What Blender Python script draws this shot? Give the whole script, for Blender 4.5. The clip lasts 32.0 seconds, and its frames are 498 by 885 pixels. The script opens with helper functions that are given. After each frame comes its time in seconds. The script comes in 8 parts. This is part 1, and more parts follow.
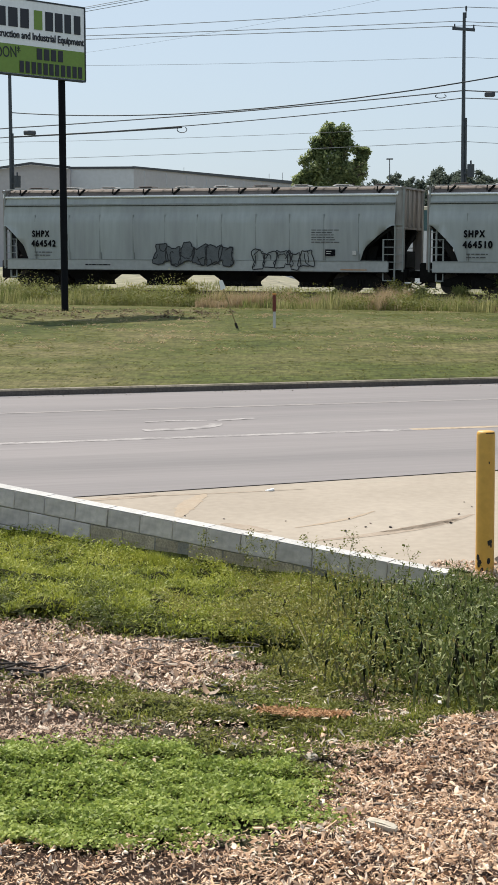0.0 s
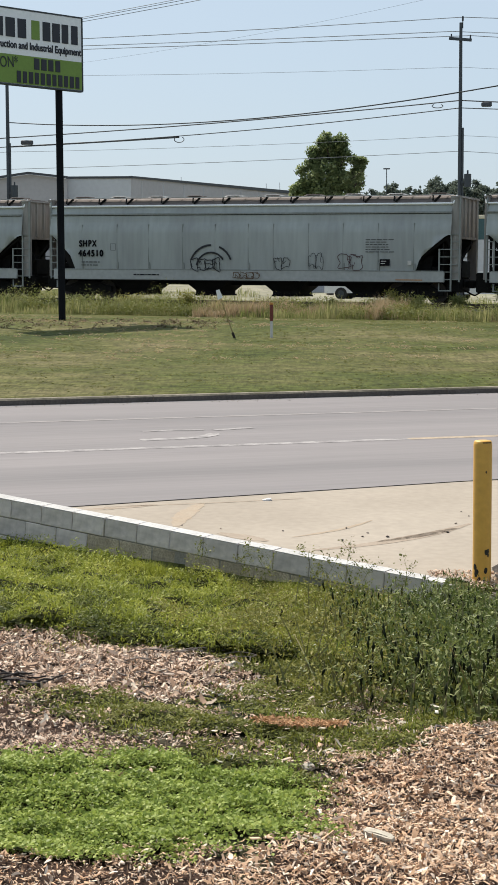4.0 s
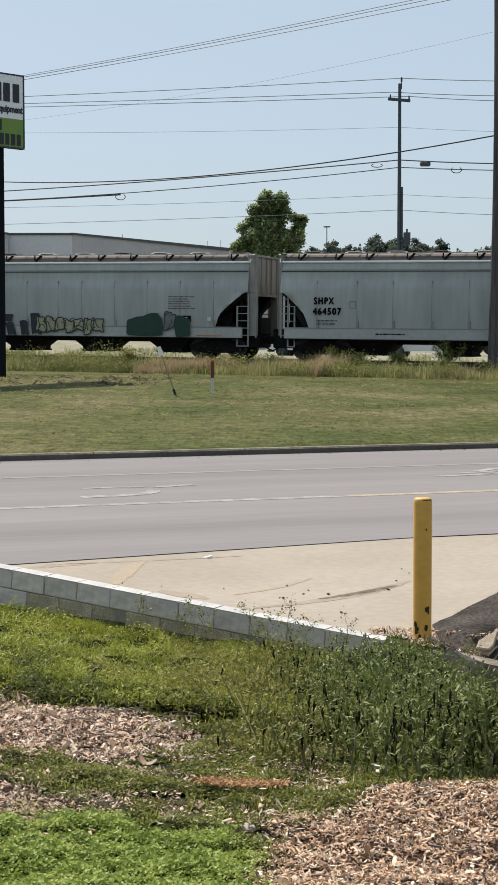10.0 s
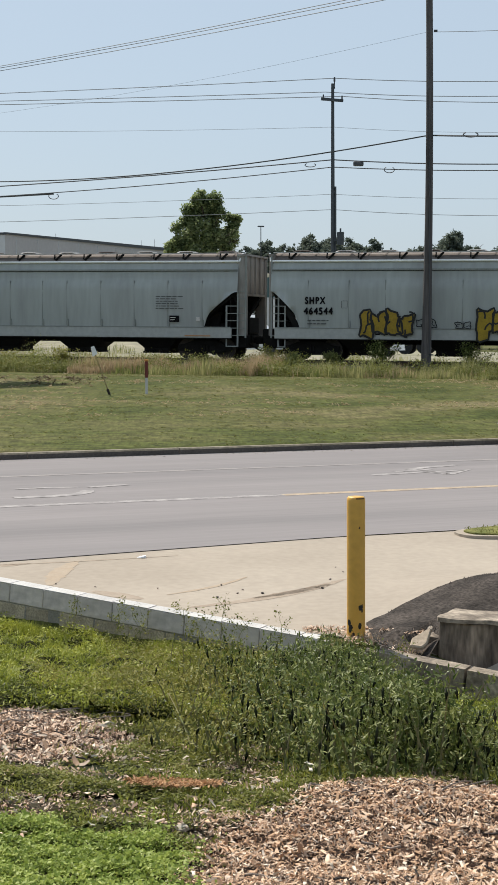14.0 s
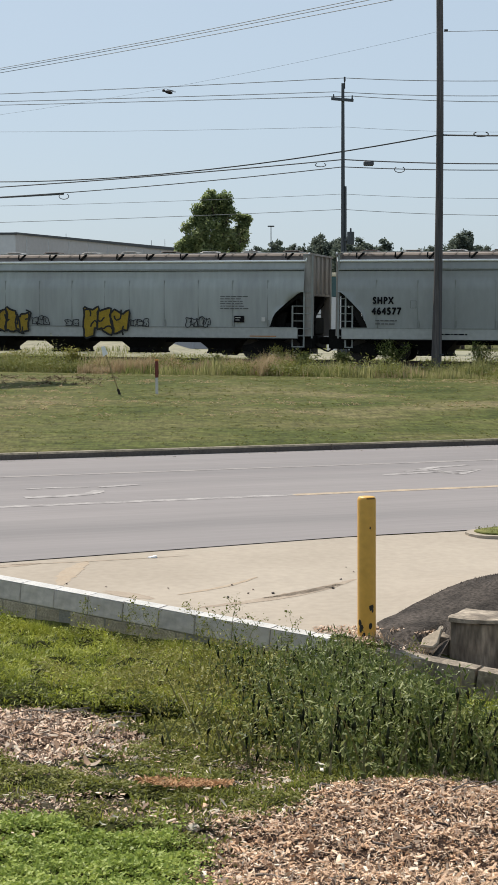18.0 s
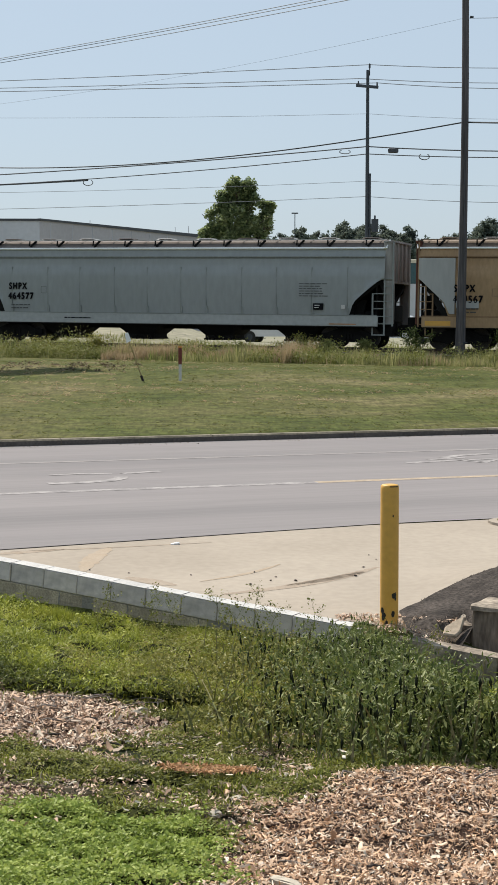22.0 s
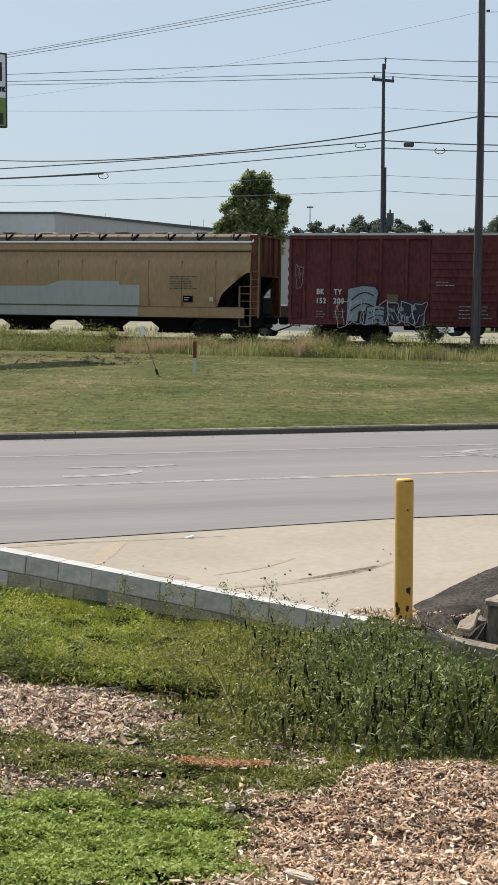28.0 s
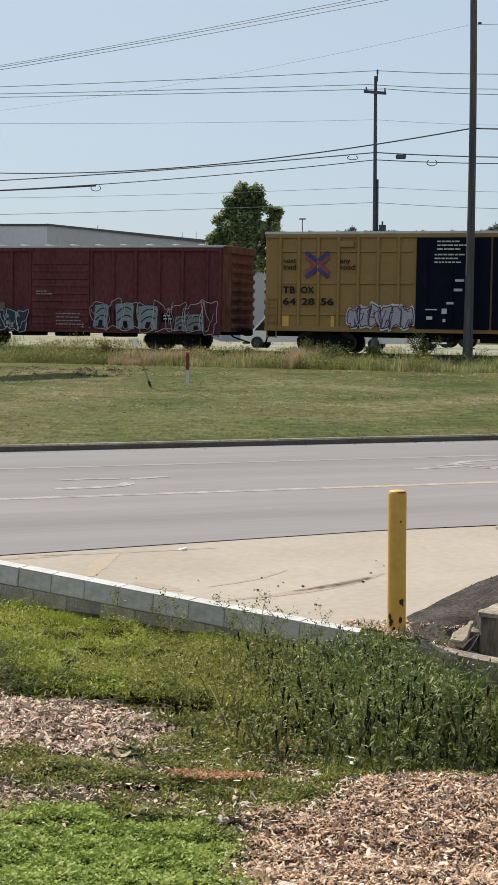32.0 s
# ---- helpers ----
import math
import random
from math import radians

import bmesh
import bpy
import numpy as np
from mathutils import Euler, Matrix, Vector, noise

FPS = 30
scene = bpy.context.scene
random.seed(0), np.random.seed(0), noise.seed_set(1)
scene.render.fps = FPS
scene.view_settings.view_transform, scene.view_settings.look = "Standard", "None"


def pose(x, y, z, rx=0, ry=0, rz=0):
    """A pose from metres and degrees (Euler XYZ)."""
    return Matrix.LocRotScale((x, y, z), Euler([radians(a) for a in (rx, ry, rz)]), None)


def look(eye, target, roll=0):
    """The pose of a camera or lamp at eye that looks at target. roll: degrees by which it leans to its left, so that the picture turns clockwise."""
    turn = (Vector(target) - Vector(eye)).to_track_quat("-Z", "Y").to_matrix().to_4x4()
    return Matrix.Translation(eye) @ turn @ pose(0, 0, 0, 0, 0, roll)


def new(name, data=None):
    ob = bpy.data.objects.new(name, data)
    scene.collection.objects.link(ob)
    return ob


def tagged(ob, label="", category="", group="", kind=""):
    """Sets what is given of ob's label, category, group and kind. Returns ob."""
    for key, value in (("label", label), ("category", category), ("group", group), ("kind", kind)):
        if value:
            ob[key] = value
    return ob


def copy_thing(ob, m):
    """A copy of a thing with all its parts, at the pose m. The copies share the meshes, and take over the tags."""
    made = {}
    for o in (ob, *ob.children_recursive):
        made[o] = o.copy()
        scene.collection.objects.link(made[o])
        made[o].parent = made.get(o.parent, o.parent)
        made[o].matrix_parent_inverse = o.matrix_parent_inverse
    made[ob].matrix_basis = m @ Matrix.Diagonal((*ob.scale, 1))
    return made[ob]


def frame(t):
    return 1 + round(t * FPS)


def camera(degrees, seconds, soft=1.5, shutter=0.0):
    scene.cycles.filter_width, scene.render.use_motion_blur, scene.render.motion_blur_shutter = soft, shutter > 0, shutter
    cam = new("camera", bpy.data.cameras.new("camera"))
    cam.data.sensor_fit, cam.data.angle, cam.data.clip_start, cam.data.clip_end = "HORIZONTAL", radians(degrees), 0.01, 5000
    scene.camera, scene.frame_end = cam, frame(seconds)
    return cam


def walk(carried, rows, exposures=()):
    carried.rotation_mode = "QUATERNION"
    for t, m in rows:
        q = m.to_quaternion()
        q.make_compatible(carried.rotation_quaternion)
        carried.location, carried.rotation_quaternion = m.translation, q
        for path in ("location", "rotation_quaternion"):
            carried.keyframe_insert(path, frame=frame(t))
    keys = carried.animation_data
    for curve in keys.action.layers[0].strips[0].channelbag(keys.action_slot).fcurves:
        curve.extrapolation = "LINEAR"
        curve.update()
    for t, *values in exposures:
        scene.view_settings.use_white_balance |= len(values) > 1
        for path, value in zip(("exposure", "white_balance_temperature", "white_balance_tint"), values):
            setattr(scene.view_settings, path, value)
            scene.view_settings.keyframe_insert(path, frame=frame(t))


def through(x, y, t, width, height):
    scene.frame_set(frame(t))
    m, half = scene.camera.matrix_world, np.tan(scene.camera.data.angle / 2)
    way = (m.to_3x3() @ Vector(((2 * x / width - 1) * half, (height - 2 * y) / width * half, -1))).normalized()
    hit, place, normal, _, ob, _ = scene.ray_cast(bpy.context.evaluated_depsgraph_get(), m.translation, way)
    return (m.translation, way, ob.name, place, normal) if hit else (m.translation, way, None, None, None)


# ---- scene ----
cam = camera(17.0, 32.0, soft=1.5)
# seconds, x, y, z, pitch, roll, yaw of the hand-held camera, which only pans
PATH = [
    (0, -0.0076, -0.0055, 2.7766, -5.684, 0.228, 1.350), (0.5, -0.0080, -0.0060, 2.7767, -5.694, 0.205, 1.319), (1, -0.0078, -0.0071, 2.7765, -5.740, 0.239, 1.260),
    (1.5, -0.0072, -0.0102, 2.7764, -5.826, 0.224, 1.227), (2, -0.0067, -0.0132, 2.7760, -5.902, 0.222, 1.216), (2.5, -0.0062, -0.0135, 2.7749, -5.892, 0.220, 1.241),
    (4.5, -0.0051, -0.0026, 2.7779, -5.146, 0.253, 1.270), (5, -0.0092, -0.0023, 2.7787, -4.981, 0.220, 1.437), (5.5, -0.0128, -0.0029, 2.7813, -4.772, 0.140, 1.585),
    (6, -0.0141, -0.0057, 2.7849, -4.508, 0.050, 1.628), (6.5, -0.0132, -0.0093, 2.7875, -4.246, -0.000, 1.489), (7, -0.0114, -0.0121, 2.7881, -4.038, -0.013, 1.254),
    (7.5, -0.0095, -0.0129, 2.7879, -3.847, 0.043, 0.959), (8, -0.0082, -0.0121, 2.7884, -3.702, 0.033, 0.637), (8.5, -0.0075, -0.0102, 2.7899, -3.573, -0.060, 0.290),
    (9, -0.0061, -0.0081, 2.7916, -3.477, -0.045, -0.023), (9.5, -0.0042, -0.0077, 2.7920, -3.433, 0.030, -0.351), (10, -0.0020, -0.0095, 2.7911, -3.433, 0.093, -0.768),
    (10.5, 0.0015, -0.0104, 2.7896, -3.440, 0.134, -1.344), (11, 0.0063, -0.0077, 2.7889, -3.413, 0.110, -2.030), (11.5, 0.0107, -0.0024, 2.7893, -3.350, 0.095, -2.633),
    (12, 0.0129, 0.0013, 2.7900, -3.283, 0.085, -3.065), (12.5, 0.0132, 0.0015, 2.7900, -3.301, 0.149, -3.225), (13, 0.0134, 0.0009, 2.7887, -3.373, 0.151, -3.195),
    (13.5, 0.0146, 0.0016, 2.7873, -3.449, 0.239, -3.098), (14, 0.0160, 0.0026, 2.7873, -3.452, 0.217, -3.009), (14.5, 0.0161, 0.0028, 2.7884, -3.377, 0.287, -2.895),
    (16.5, 0.0107, 0.0017, 2.7902, -3.277, 0.217, -2.681), (17, 0.0089, 0.0019, 2.7899, -3.298, 0.239, -2.656), (17.5, 0.0094, 0.0033, 2.7890, -3.362, 0.241, -2.652),
    (18, 0.0114, 0.0031, 2.7880, -3.455, 0.245, -2.662), (18.5, 0.0129, 0.0026, 2.7873, -3.567, 0.258, -2.658), (19, 0.0123, 0.0035, 2.7875, -3.631, 0.172, -2.612),
    (19.5, 0.0089, 0.0042, 2.7888, -3.639, 0.145, -2.530), (20, 0.0053, 0.0024, 2.7898, -3.652, 0.066, -2.416), (20.5, 0.0041, -0.0007, 2.7899, -3.691, 0.042, -2.314),
    (21, 0.0047, -0.0020, 2.7896, -3.772, -0.017, -2.196), (21.5, 0.0053, -0.0025, 2.7899, -3.844, -0.025, -2.041), (22, 0.0050, -0.0029, 2.7905, -3.898, 0.005, -1.864),
    (22.5, 0.0039, -0.0031, 2.7908, -3.906, 0.051, -1.672), (23, 0.0036, -0.0023, 2.7905, -3.874, 0.050, -1.538), (23.5, 0.0035, -0.0008, 2.7901, -3.832, 0.013, -1.457),
    (24, 0.0015, -0.0011, 2.7902, -3.758, 0.003, -1.405), (24.5, -0.0015, -0.0035, 2.7911, -3.684, -0.037, -1.392), (25, -0.0031, -0.0060, 2.7920, -3.652, -0.079, -1.371),
    (25.5, -0.0035, -0.0067, 2.7920, -3.679, -0.124, -1.351), (27.5, -0.0009, 0.0017, 2.7903, -4.092, -0.235, -1.343), (28, -0.0009, -0.0000, 2.7898, -4.109, -0.178, -1.362),
    (28.5, -0.0007, -0.0006, 2.7890, -4.119, -0.244, -1.374), (29, -0.0008, 0.0001, 2.7890, -4.067, -0.255, -1.375), (29.5, -0.0012, 0.0024, 2.7904, -3.930, -0.296, -1.352),
    (30, -0.0016, 0.0045, 2.7924, -3.745, -0.226, -1.348), (30.5, -0.0013, 0.0037, 2.7934, -3.582, -0.191, -1.389), (31, -0.0007, 0.0004, 2.7929, -3.536, -0.151, -1.448),
    (31.5, -0.0011, -0.0024, 2.7919, -3.593, -0.112, -1.523), (32, -0.0017, -0.0037, 2.7914, -3.707, -0.106, -1.616),
]
walk(cam, [(t, pose(x, y, z, 90 + p, r, w)) for t, x, y, z, p, r, w in PATH],
     exposures=[(0.0, 0.28), (2.5, 0.26), (4.5, 0.24), (5.2, 0.22), (7.0, 0.16), (32.0, 0.15)])

# ---- light: high sun ahead and to one side, clear pale sky ----
SUN_AZ = math.atan2(-0.53, 0.85)      # from +y towards +x
SUN_EL = radians(53)
world = bpy.data.worlds.new("sky")
scene.world = world
world.use_nodes = True
wn = world.node_tree.nodes
sky = wn.new("ShaderNodeTexSky")
sky.sky_type = "NISHITA"
sky.sun_disc = False
sky.sun_elevation = SUN_EL
sky.sun_rotation = SUN_AZ
sky.air_density, sky.dust_density, sky.ozone_density = 1.0, 1.6, 3.6
wn["Background"].inputs[1].default_value = 0.098
world.node_tree.links.new(sky.outputs[0], wn["Background"].inputs[0])
haze = wn.new("ShaderNodeBackground")          # thin even summer haze over the whole sky
haze.inputs[0].default_value, haze.inputs[1].default_value = (0.515, 0.612, 0.70, 1), 1.0
veil = wn.new("ShaderNodeMixShader")
veil.inputs[0].default_value = 0.68
world.node_tree.links.new(wn["Background"].outputs[0], veil.inputs[1])
world.node_tree.links.new(haze.outputs[0], veil.inputs[2])
world.node_tree.links.new(veil.outputs[0], wn["World Output"].inputs[0])
sun = new("sun", bpy.data.lights.new("sun", "SUN"))
sun.data.energy, sun.data.angle, sun.data.color = 5.0, radians(0.6), (1.0, 0.93, 0.82)
sun.matrix_world = look((0, 0, 60), (0.53 * math.cos(SUN_EL), -0.85 * math.cos(SUN_EL), 60 - math.sin(SUN_EL)))


# ---- materials ----
def material(name, colour, rough=0.8, vary=0.25, size=1.0, fine=12.0, bump=0.15, metal=0.0, other=None, island=0.0,
             per_object=0.0, stretch=(1, 1, 1), spec=0.5, turn=0.0):
    """Two scales of noise over a base colour; other: a second colour for the broad patches."""
    m = bpy.data.materials.new(name)
    m.use_nodes = True
    nt = m.node_tree
    N, L = nt.nodes, nt.links
    bsdf = N["Principled BSDF"]
    bsdf.inputs["Roughness"].default_value = rough
    bsdf.inputs["Metallic"].default_value = metal
    bsdf.inputs["Specular IOR Level"].default_value = spec
    co = N.new("ShaderNodeTexCoord")
    mp = N.new("ShaderNodeMapping")
    mp.vector_type = "TEXTURE"
    mp.inputs["Scale"].default_value = tuple(1 / k for k in stretch)
    mp.inputs["Rotation"].default_value = (0, 0, radians(turn))
    L.new(co.outputs["Object"], mp.inputs[0])
    big = N.new("ShaderNodeTexNoise")
    big.inputs["Scale"].default_value, big.inputs["Detail"].default_value = size, 5
    small = N.new("ShaderNodeTexNoise")
    small.inputs["Scale"].default_value, small.inputs["Detail"].default_value = fine, 4
    L.new(mp.outputs[0], big.inputs[0])
    L.new(mp.outputs[0], small.inputs[0])
    ramp = N.new("ShaderNodeValToRGB")
    c2 = other or tuple(c * (1 - vary) for c in colour)
    ramp.color_ramp.elements[0].position, ramp.color_ramp.elements[1].position = 0.35, 0.65
    ramp.color_ramp.elements[0].color, ramp.color_ramp.elements[1].color = (*c2, 1), (*colour, 1)
    L.new(big.outputs[0], ramp.inputs[0])
    mul = N.new("ShaderNodeMix")
    mul.data_type, mul.blend_type = "RGBA", "MULTIPLY"
    mul.inputs[0].default_value = 1.0
    rng = N.new("ShaderNodeMapRange")
    rng.inputs[1].default_value, rng.inputs[2].default_value = 0.3, 0.7
    rng.inputs[3].default_value, rng.inputs[4].default_value = 1 - vary, 1 + vary * 0.6
    L.new(small.outputs[0], rng.inputs[0])
    L.new(ramp.outputs[0], mul.inputs[6])
    L.new(rng.outputs[0], mul.inputs[7])
    out = mul.outputs[2]
    for amount, node, sock in ((island, "ShaderNodeNewGeometry", "Random Per Island"), (per_object, "ShaderNodeObjectInfo", "Random")):
        if amount:
            g = N.new(node)
            r2 = N.new("ShaderNodeMapRange")
            r2.inputs[3].default_value, r2.inputs[4].default_value = 1 - amount, 1 + amount
            L.new(g.outputs[sock], r2.inputs[0])
            m2 = N.new("ShaderNodeMix")
            m2.data_type, m2.blend_type = "RGBA", "MULTIPLY"
            m2.inputs[0].default_value = 1.0
            L.new(out, m2.inputs[6])
            L.new(r2.outputs[0], m2.inputs[7])
            out = m2.outputs[2]
    L.new(out, bsdf.inputs["Base Color"])
    if bump:
        b = N.new("ShaderNodeBump")
        b.inputs["Strength"].default_value, b.inputs["Distance"].default_value = bump, 0.02
        L.new(small.outputs[0], b.inputs["Height"])
        L.new(b.outputs[0], bsdf.inputs["Normal"])
    return m


def leafy(name, colours, rough=0.6, through=0.35, patch=0.0, size=4.0):
    """Leaf or blade: colour by island and, by the share patch, by drifts of that many to the metre that paint clump
    shading; light comes through.
    """
    m = bpy.data.materials.new(name)
    m.use_nodes = True
    N, L = m.node_tree.nodes, m.node_tree.links
    bsdf = N["Principled BSDF"]
    bsdf.inputs["Roughness"].default_value = rough
    bsdf.inputs["Specular IOR Level"].default_value = 0.18
    g = N.new("ShaderNodeNewGeometry")
    ramp = N.new("ShaderNodeValToRGB")
    el = ramp.color_ramp.elements
    while len(el) < len(colours):
        el.new(0.5)
    for i, c in enumerate(colours):
        el[i].position, el[i].color = i / max(1, len(colours) - 1), (*c, 1)
    pick = g.outputs["Random Per Island"]
    # dark-to-bright noise paints the light and shade of clumps
    if patch:
        co = N.new("ShaderNodeTexCoord")
        clump_shade = N.new("ShaderNodeTexNoise")
        clump_shade.inputs["Scale"].default_value, clump_shade.inputs["Detail"].default_value, clump_shade.inputs["Roughness"].default_value = size, 3, 0.6
        L.new(co.outputs["Object"], clump_shade.inputs[0])
        wide = N.new("ShaderNodeMapRange")
        wide.inputs[1].default_value, wide.inputs[2].default_value = 0.32, 0.68
        L.new(clump_shade.outputs[0], wide.inputs[0])
        both_ = N.new("ShaderNodeMix")
        both_.inputs[0].default_value = patch
        L.new(pick, both_.inputs[2])
        L.new(wide.outputs[0], both_.inputs[3])
        pick = both_.outputs[0]
    L.new(pick, ramp.inputs[0])
    L.new(ramp.outputs[0], bsdf.inputs["Base Color"])
    tr = N.new("ShaderNodeBsdfTranslucent")
    L.new(ramp.outputs[0], tr.inputs[0])
    mix = N.new("ShaderNodeMixShader")
    mix.inputs[0].default_value = through
    L.new(bsdf.outputs[0], mix.inputs[1])
    L.new(tr.outputs[0], mix.inputs[2])
    L.new(mix.outputs[0], N["Material Output"].inputs[0])
    return m


M_LAWN = material("lawn", (0.185, 0.165, 0.070), 0.95, 0.45, 0.3, 4, 0.8, other=(0.105, 0.122, 0.037), spec=0.1, stretch=(0.8, 1, 1), turn=8)
M_SOIL = material("soil", (0.06, 0.05, 0.032), 0.95, 0.5, 1.5, 16, 0.8, other=(0.022, 0.027, 0.010), spec=0.1)
M_ASPHALT = material("asphalt", (0.235, 0.216, 0.215), 0.9, 0.08, 0.7, 9, 0.10, other=(0.185, 0.172, 0.173), stretch=(0.06, 1, 1), spec=0.25, turn=19.5)
M_TAR = material("dark_asphalt", (0.095, 0.08, 0.07), 0.95, 0.6, 2.5, 30, 1.0, spec=0.12, other=(0.04, 0.034, 0.03))
M_CONCRETE = material("drive_concrete", (0.385, 0.332, 0.272), 0.9, 0.08, 0.45, 10, 0.06, spec=0.2, other=(0.335, 0.287, 0.233))
M_KERBTOP = material("kerb_top_lit", (0.27, 0.23, 0.17), 0.95, 0.35, 1.5, 12, 0.3, other=(0.14, 0.12, 0.08))
M_KERB = material("kerb_face_shaded", (0.115, 0.098, 0.085), 0.9, 0.3, 2, 30, 0.3)
M_CAP = material("lit_block_top", (0.57, 0.555, 0.535), 0.9, 0.16, 5, 40, 0.3, per_object=0.08)
M_BLOCK = material("block", (0.64, 0.575, 0.555), 0.9, 0.2, 4, 14, 0.25, per_object=0.09)
M_OLDBLOCK = material("stained_block", (0.50, 0.42, 0.31), 0.92, 0.35, 5, 50, 0.4, per_object=0.14)
M_MORTAR = material("mortar", (0.30, 0.28, 0.25), 0.95, 0.2, 6, 50, 0.4)
M_OLDCONC = material("old_concrete", (0.30, 0.245, 0.19), 0.95, 0.5, 4.5, 26, 0.7, other=(0.07, 0.055, 0.043), stretch=(1, 1, 0.22))
M_EDGING = material("edging_concrete", (0.40, 0.335, 0.262), 0.95, 0.4, 4.0, 22, 0.7, other=(0.15, 0.12, 0.092))
M_YELLOW = material("yellow_paint", (0.70, 0.375, 0.065), 0.5, 0.07, 4, 18, 0.05)
M_CHIPPED = material("chipped_paint", (0.03, 0.026, 0.022), 0.9, 0.3, 20, 60, 0.3)
M_LOT = material("pale_gravel", (0.30, 0.275, 0.205), 0.95, 0.25, 0.2, 3, 0.2, stretch=(0.4, 1, 1), other=(0.19, 0.19, 0.105))
M_BALLAST = material("ballast", (0.24, 0.22, 0.19), 0.95, 0.4, 2, 25, 0.6)
M_RAIL = material("rail_steel", (0.10, 0.075, 0.06), 0.7, 0.3, 5, 40, 0.2, metal=0.3)
M_TIE = material("tie_wood", (0.07, 0.055, 0.045), 0.95, 0.3, 5, 40, 0.4)
M_FADED = material("faded_road_paint", (0.37, 0.345, 0.335), 0.9, 0.3, 4, 14, 0.1, other=(0.232, 0.214, 0.212))
M_WHITE = material("worn_white_paint", (0.62, 0.60, 0.57), 0.85, 0.15, 3, 30, 0.1)
M_LINEY = material("worn_yellow_line", (0.43, 0.325, 0.215), 0.85, 0.25, 2, 12, 0.1, other=(0.33, 0.265, 0.20))
M_GREY = material("hopper_grey", (0.385, 0.41, 0.40), 0.5, 0.10, 0.5, 5, 0.02, other=(0.32, 0.335, 0.33), stretch=(1, 1, 0.14), spec=0.4)
M_GREYOLD = material("hopper_grey_dull", (0.30, 0.315, 0.31), 0.55, 0.07, 0.35, 5, 0.02, stretch=(1, 1, 0.35), spec=0.4)
M_SILL = material("sill_grey", (0.40, 0.41, 0.395), 0.6, 0.12, 0.5, 5, 0.02)
M_GREYDARK = material("hopper_grey_band", (0.27, 0.285, 0.27), 0.6, 0.15, 0.7, 10, 0.06, stretch=(1, 1, 0.35))
M_TANDARK = material("hopper_tan_dark", (0.27, 0.165, 0.085), 0.7, 0.2, 0.6, 10, 0.05, stretch=(1, 1, 0.3))
M_PATCH = material("patch_grey", (0.40, 0.40, 0.385), 0.6, 0.08, 0.6, 6, 0.02, stretch=(1, 1, 0.2))
M_TAN = material("hopper_tan", (0.40, 0.255, 0.13), 0.6, 0.15, 0.5, 10, 0.06, stretch=(1, 1, 0.35))
M_RUSTROOF = material("rusty_roof", (0.22, 0.165, 0.12), 0.85, 0.25, 0.8, 12, 0.15)
M_ENDSHEET = material("end_sheet_rust", (0.34, 0.325, 0.305), 0.8, 0.2, 1.2, 9, 0.1, other=(0.22, 0.185, 0.165), stretch=(1, 1, 0.15), spec=0.2)
M_ROOFDUST = material("roof_dust", (0.235, 0.20, 0.18), 0.85, 0.2, 0.8, 10, 0.1, other=(0.15, 0.13, 0.12), stretch=(0.3, 1, 1), spec=0.2)
M_BOARD = material("running_board_grey", (0.62, 0.61, 0.59), 0.7, 0.25, 2, 12, 0.05, other=(0.38, 0.36, 0.34))
M_RUSTEND = material("rusted_end", (0.17, 0.075, 0.045), 0.9, 0.4, 1.2, 9, 0.2, other=(0.085, 0.035, 0.03), stretch=(1, 1, 0.2), spec=0.15)
M_EDGE = material("roof_edge_sunlit", (0.95, 0.95, 0.93), 0.5, 0.08, 2, 20, 0.03)
M_UNDER = material("underframe_and_shade_black", (0.016, 0.015, 0.014), 0.9, 0.35, 2, 20, 0.2, spec=0.15)
M_WHEEL = material("wheel_steel", (0.06, 0.05, 0.043), 0.6, 0.3, 5, 30, 0.1, metal=0.5)
M_BOXRED = material("oxide_red", (0.145, 0.042, 0.045), 0.8, 0.3, 0.6, 8, 0.05, stretch=(1, 1, 0.4), spec=0.2)
M_BOXGOLD = material("boxcar_gold", (0.30, 0.172, 0.047), 0.6, 0.12, 0.6, 12, 0.06, stretch=(1, 1, 0.4))
M_BROWNINK = material("faded_black_paint", (0.035, 0.025, 0.018), 0.9, 0.3, 3, 20, 0.02, spec=0.08)
M_NAVY = material("door_navy", (0.009, 0.010, 0.022), 0.9, 0.2, 2, 20, 0.05, spec=0.08)
M_BLACKP = material("black_paint", (0.011, 0.011, 0.013), 0.9, 0.2, 3, 30, 0.02, spec=0.08)
M_STEEL = material("galvanised_steel", (0.07, 0.08, 0.092), 0.7, 0.2, 1.5, 20, 0.05, stretch=(1, 1, 0.2), spec=0.2)
M_POLE = material("weathered_wood_pole", (0.125, 0.112, 0.112), 0.9, 0.4, 3, 25, 0.5, stretch=(1, 1, 0.05))
M_SIGNPOLE = material("black_post", (0.010, 0.011, 0.014), 0.9, 0.2, 3, 20, 0.03, spec=0.1)
M_SIGNW = material("sign_white", (0.82, 0.82, 0.83), 0.6, 0.05, 1, 10, 0.0)
M_SIGNG = material("sign_green", (0.17, 0.27, 0.045), 0.6, 0.08, 1, 10, 0.0)
M_INK = material("sign_ink", (0.018, 0.02, 0.03), 0.6, 0.1, 3, 20, 0.0)
M_WIRE = material("wire", (0.05, 0.055, 0.06), 0.7, 0.2, 1, 5, 0.0)
M_WIREPALE = material("aluminium_wire", (0.20, 0.215, 0.23), 0.7, 0.1, 1, 5, 0.0)
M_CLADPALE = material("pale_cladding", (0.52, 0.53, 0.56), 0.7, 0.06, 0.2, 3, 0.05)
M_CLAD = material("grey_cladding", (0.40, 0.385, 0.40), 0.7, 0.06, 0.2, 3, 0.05)
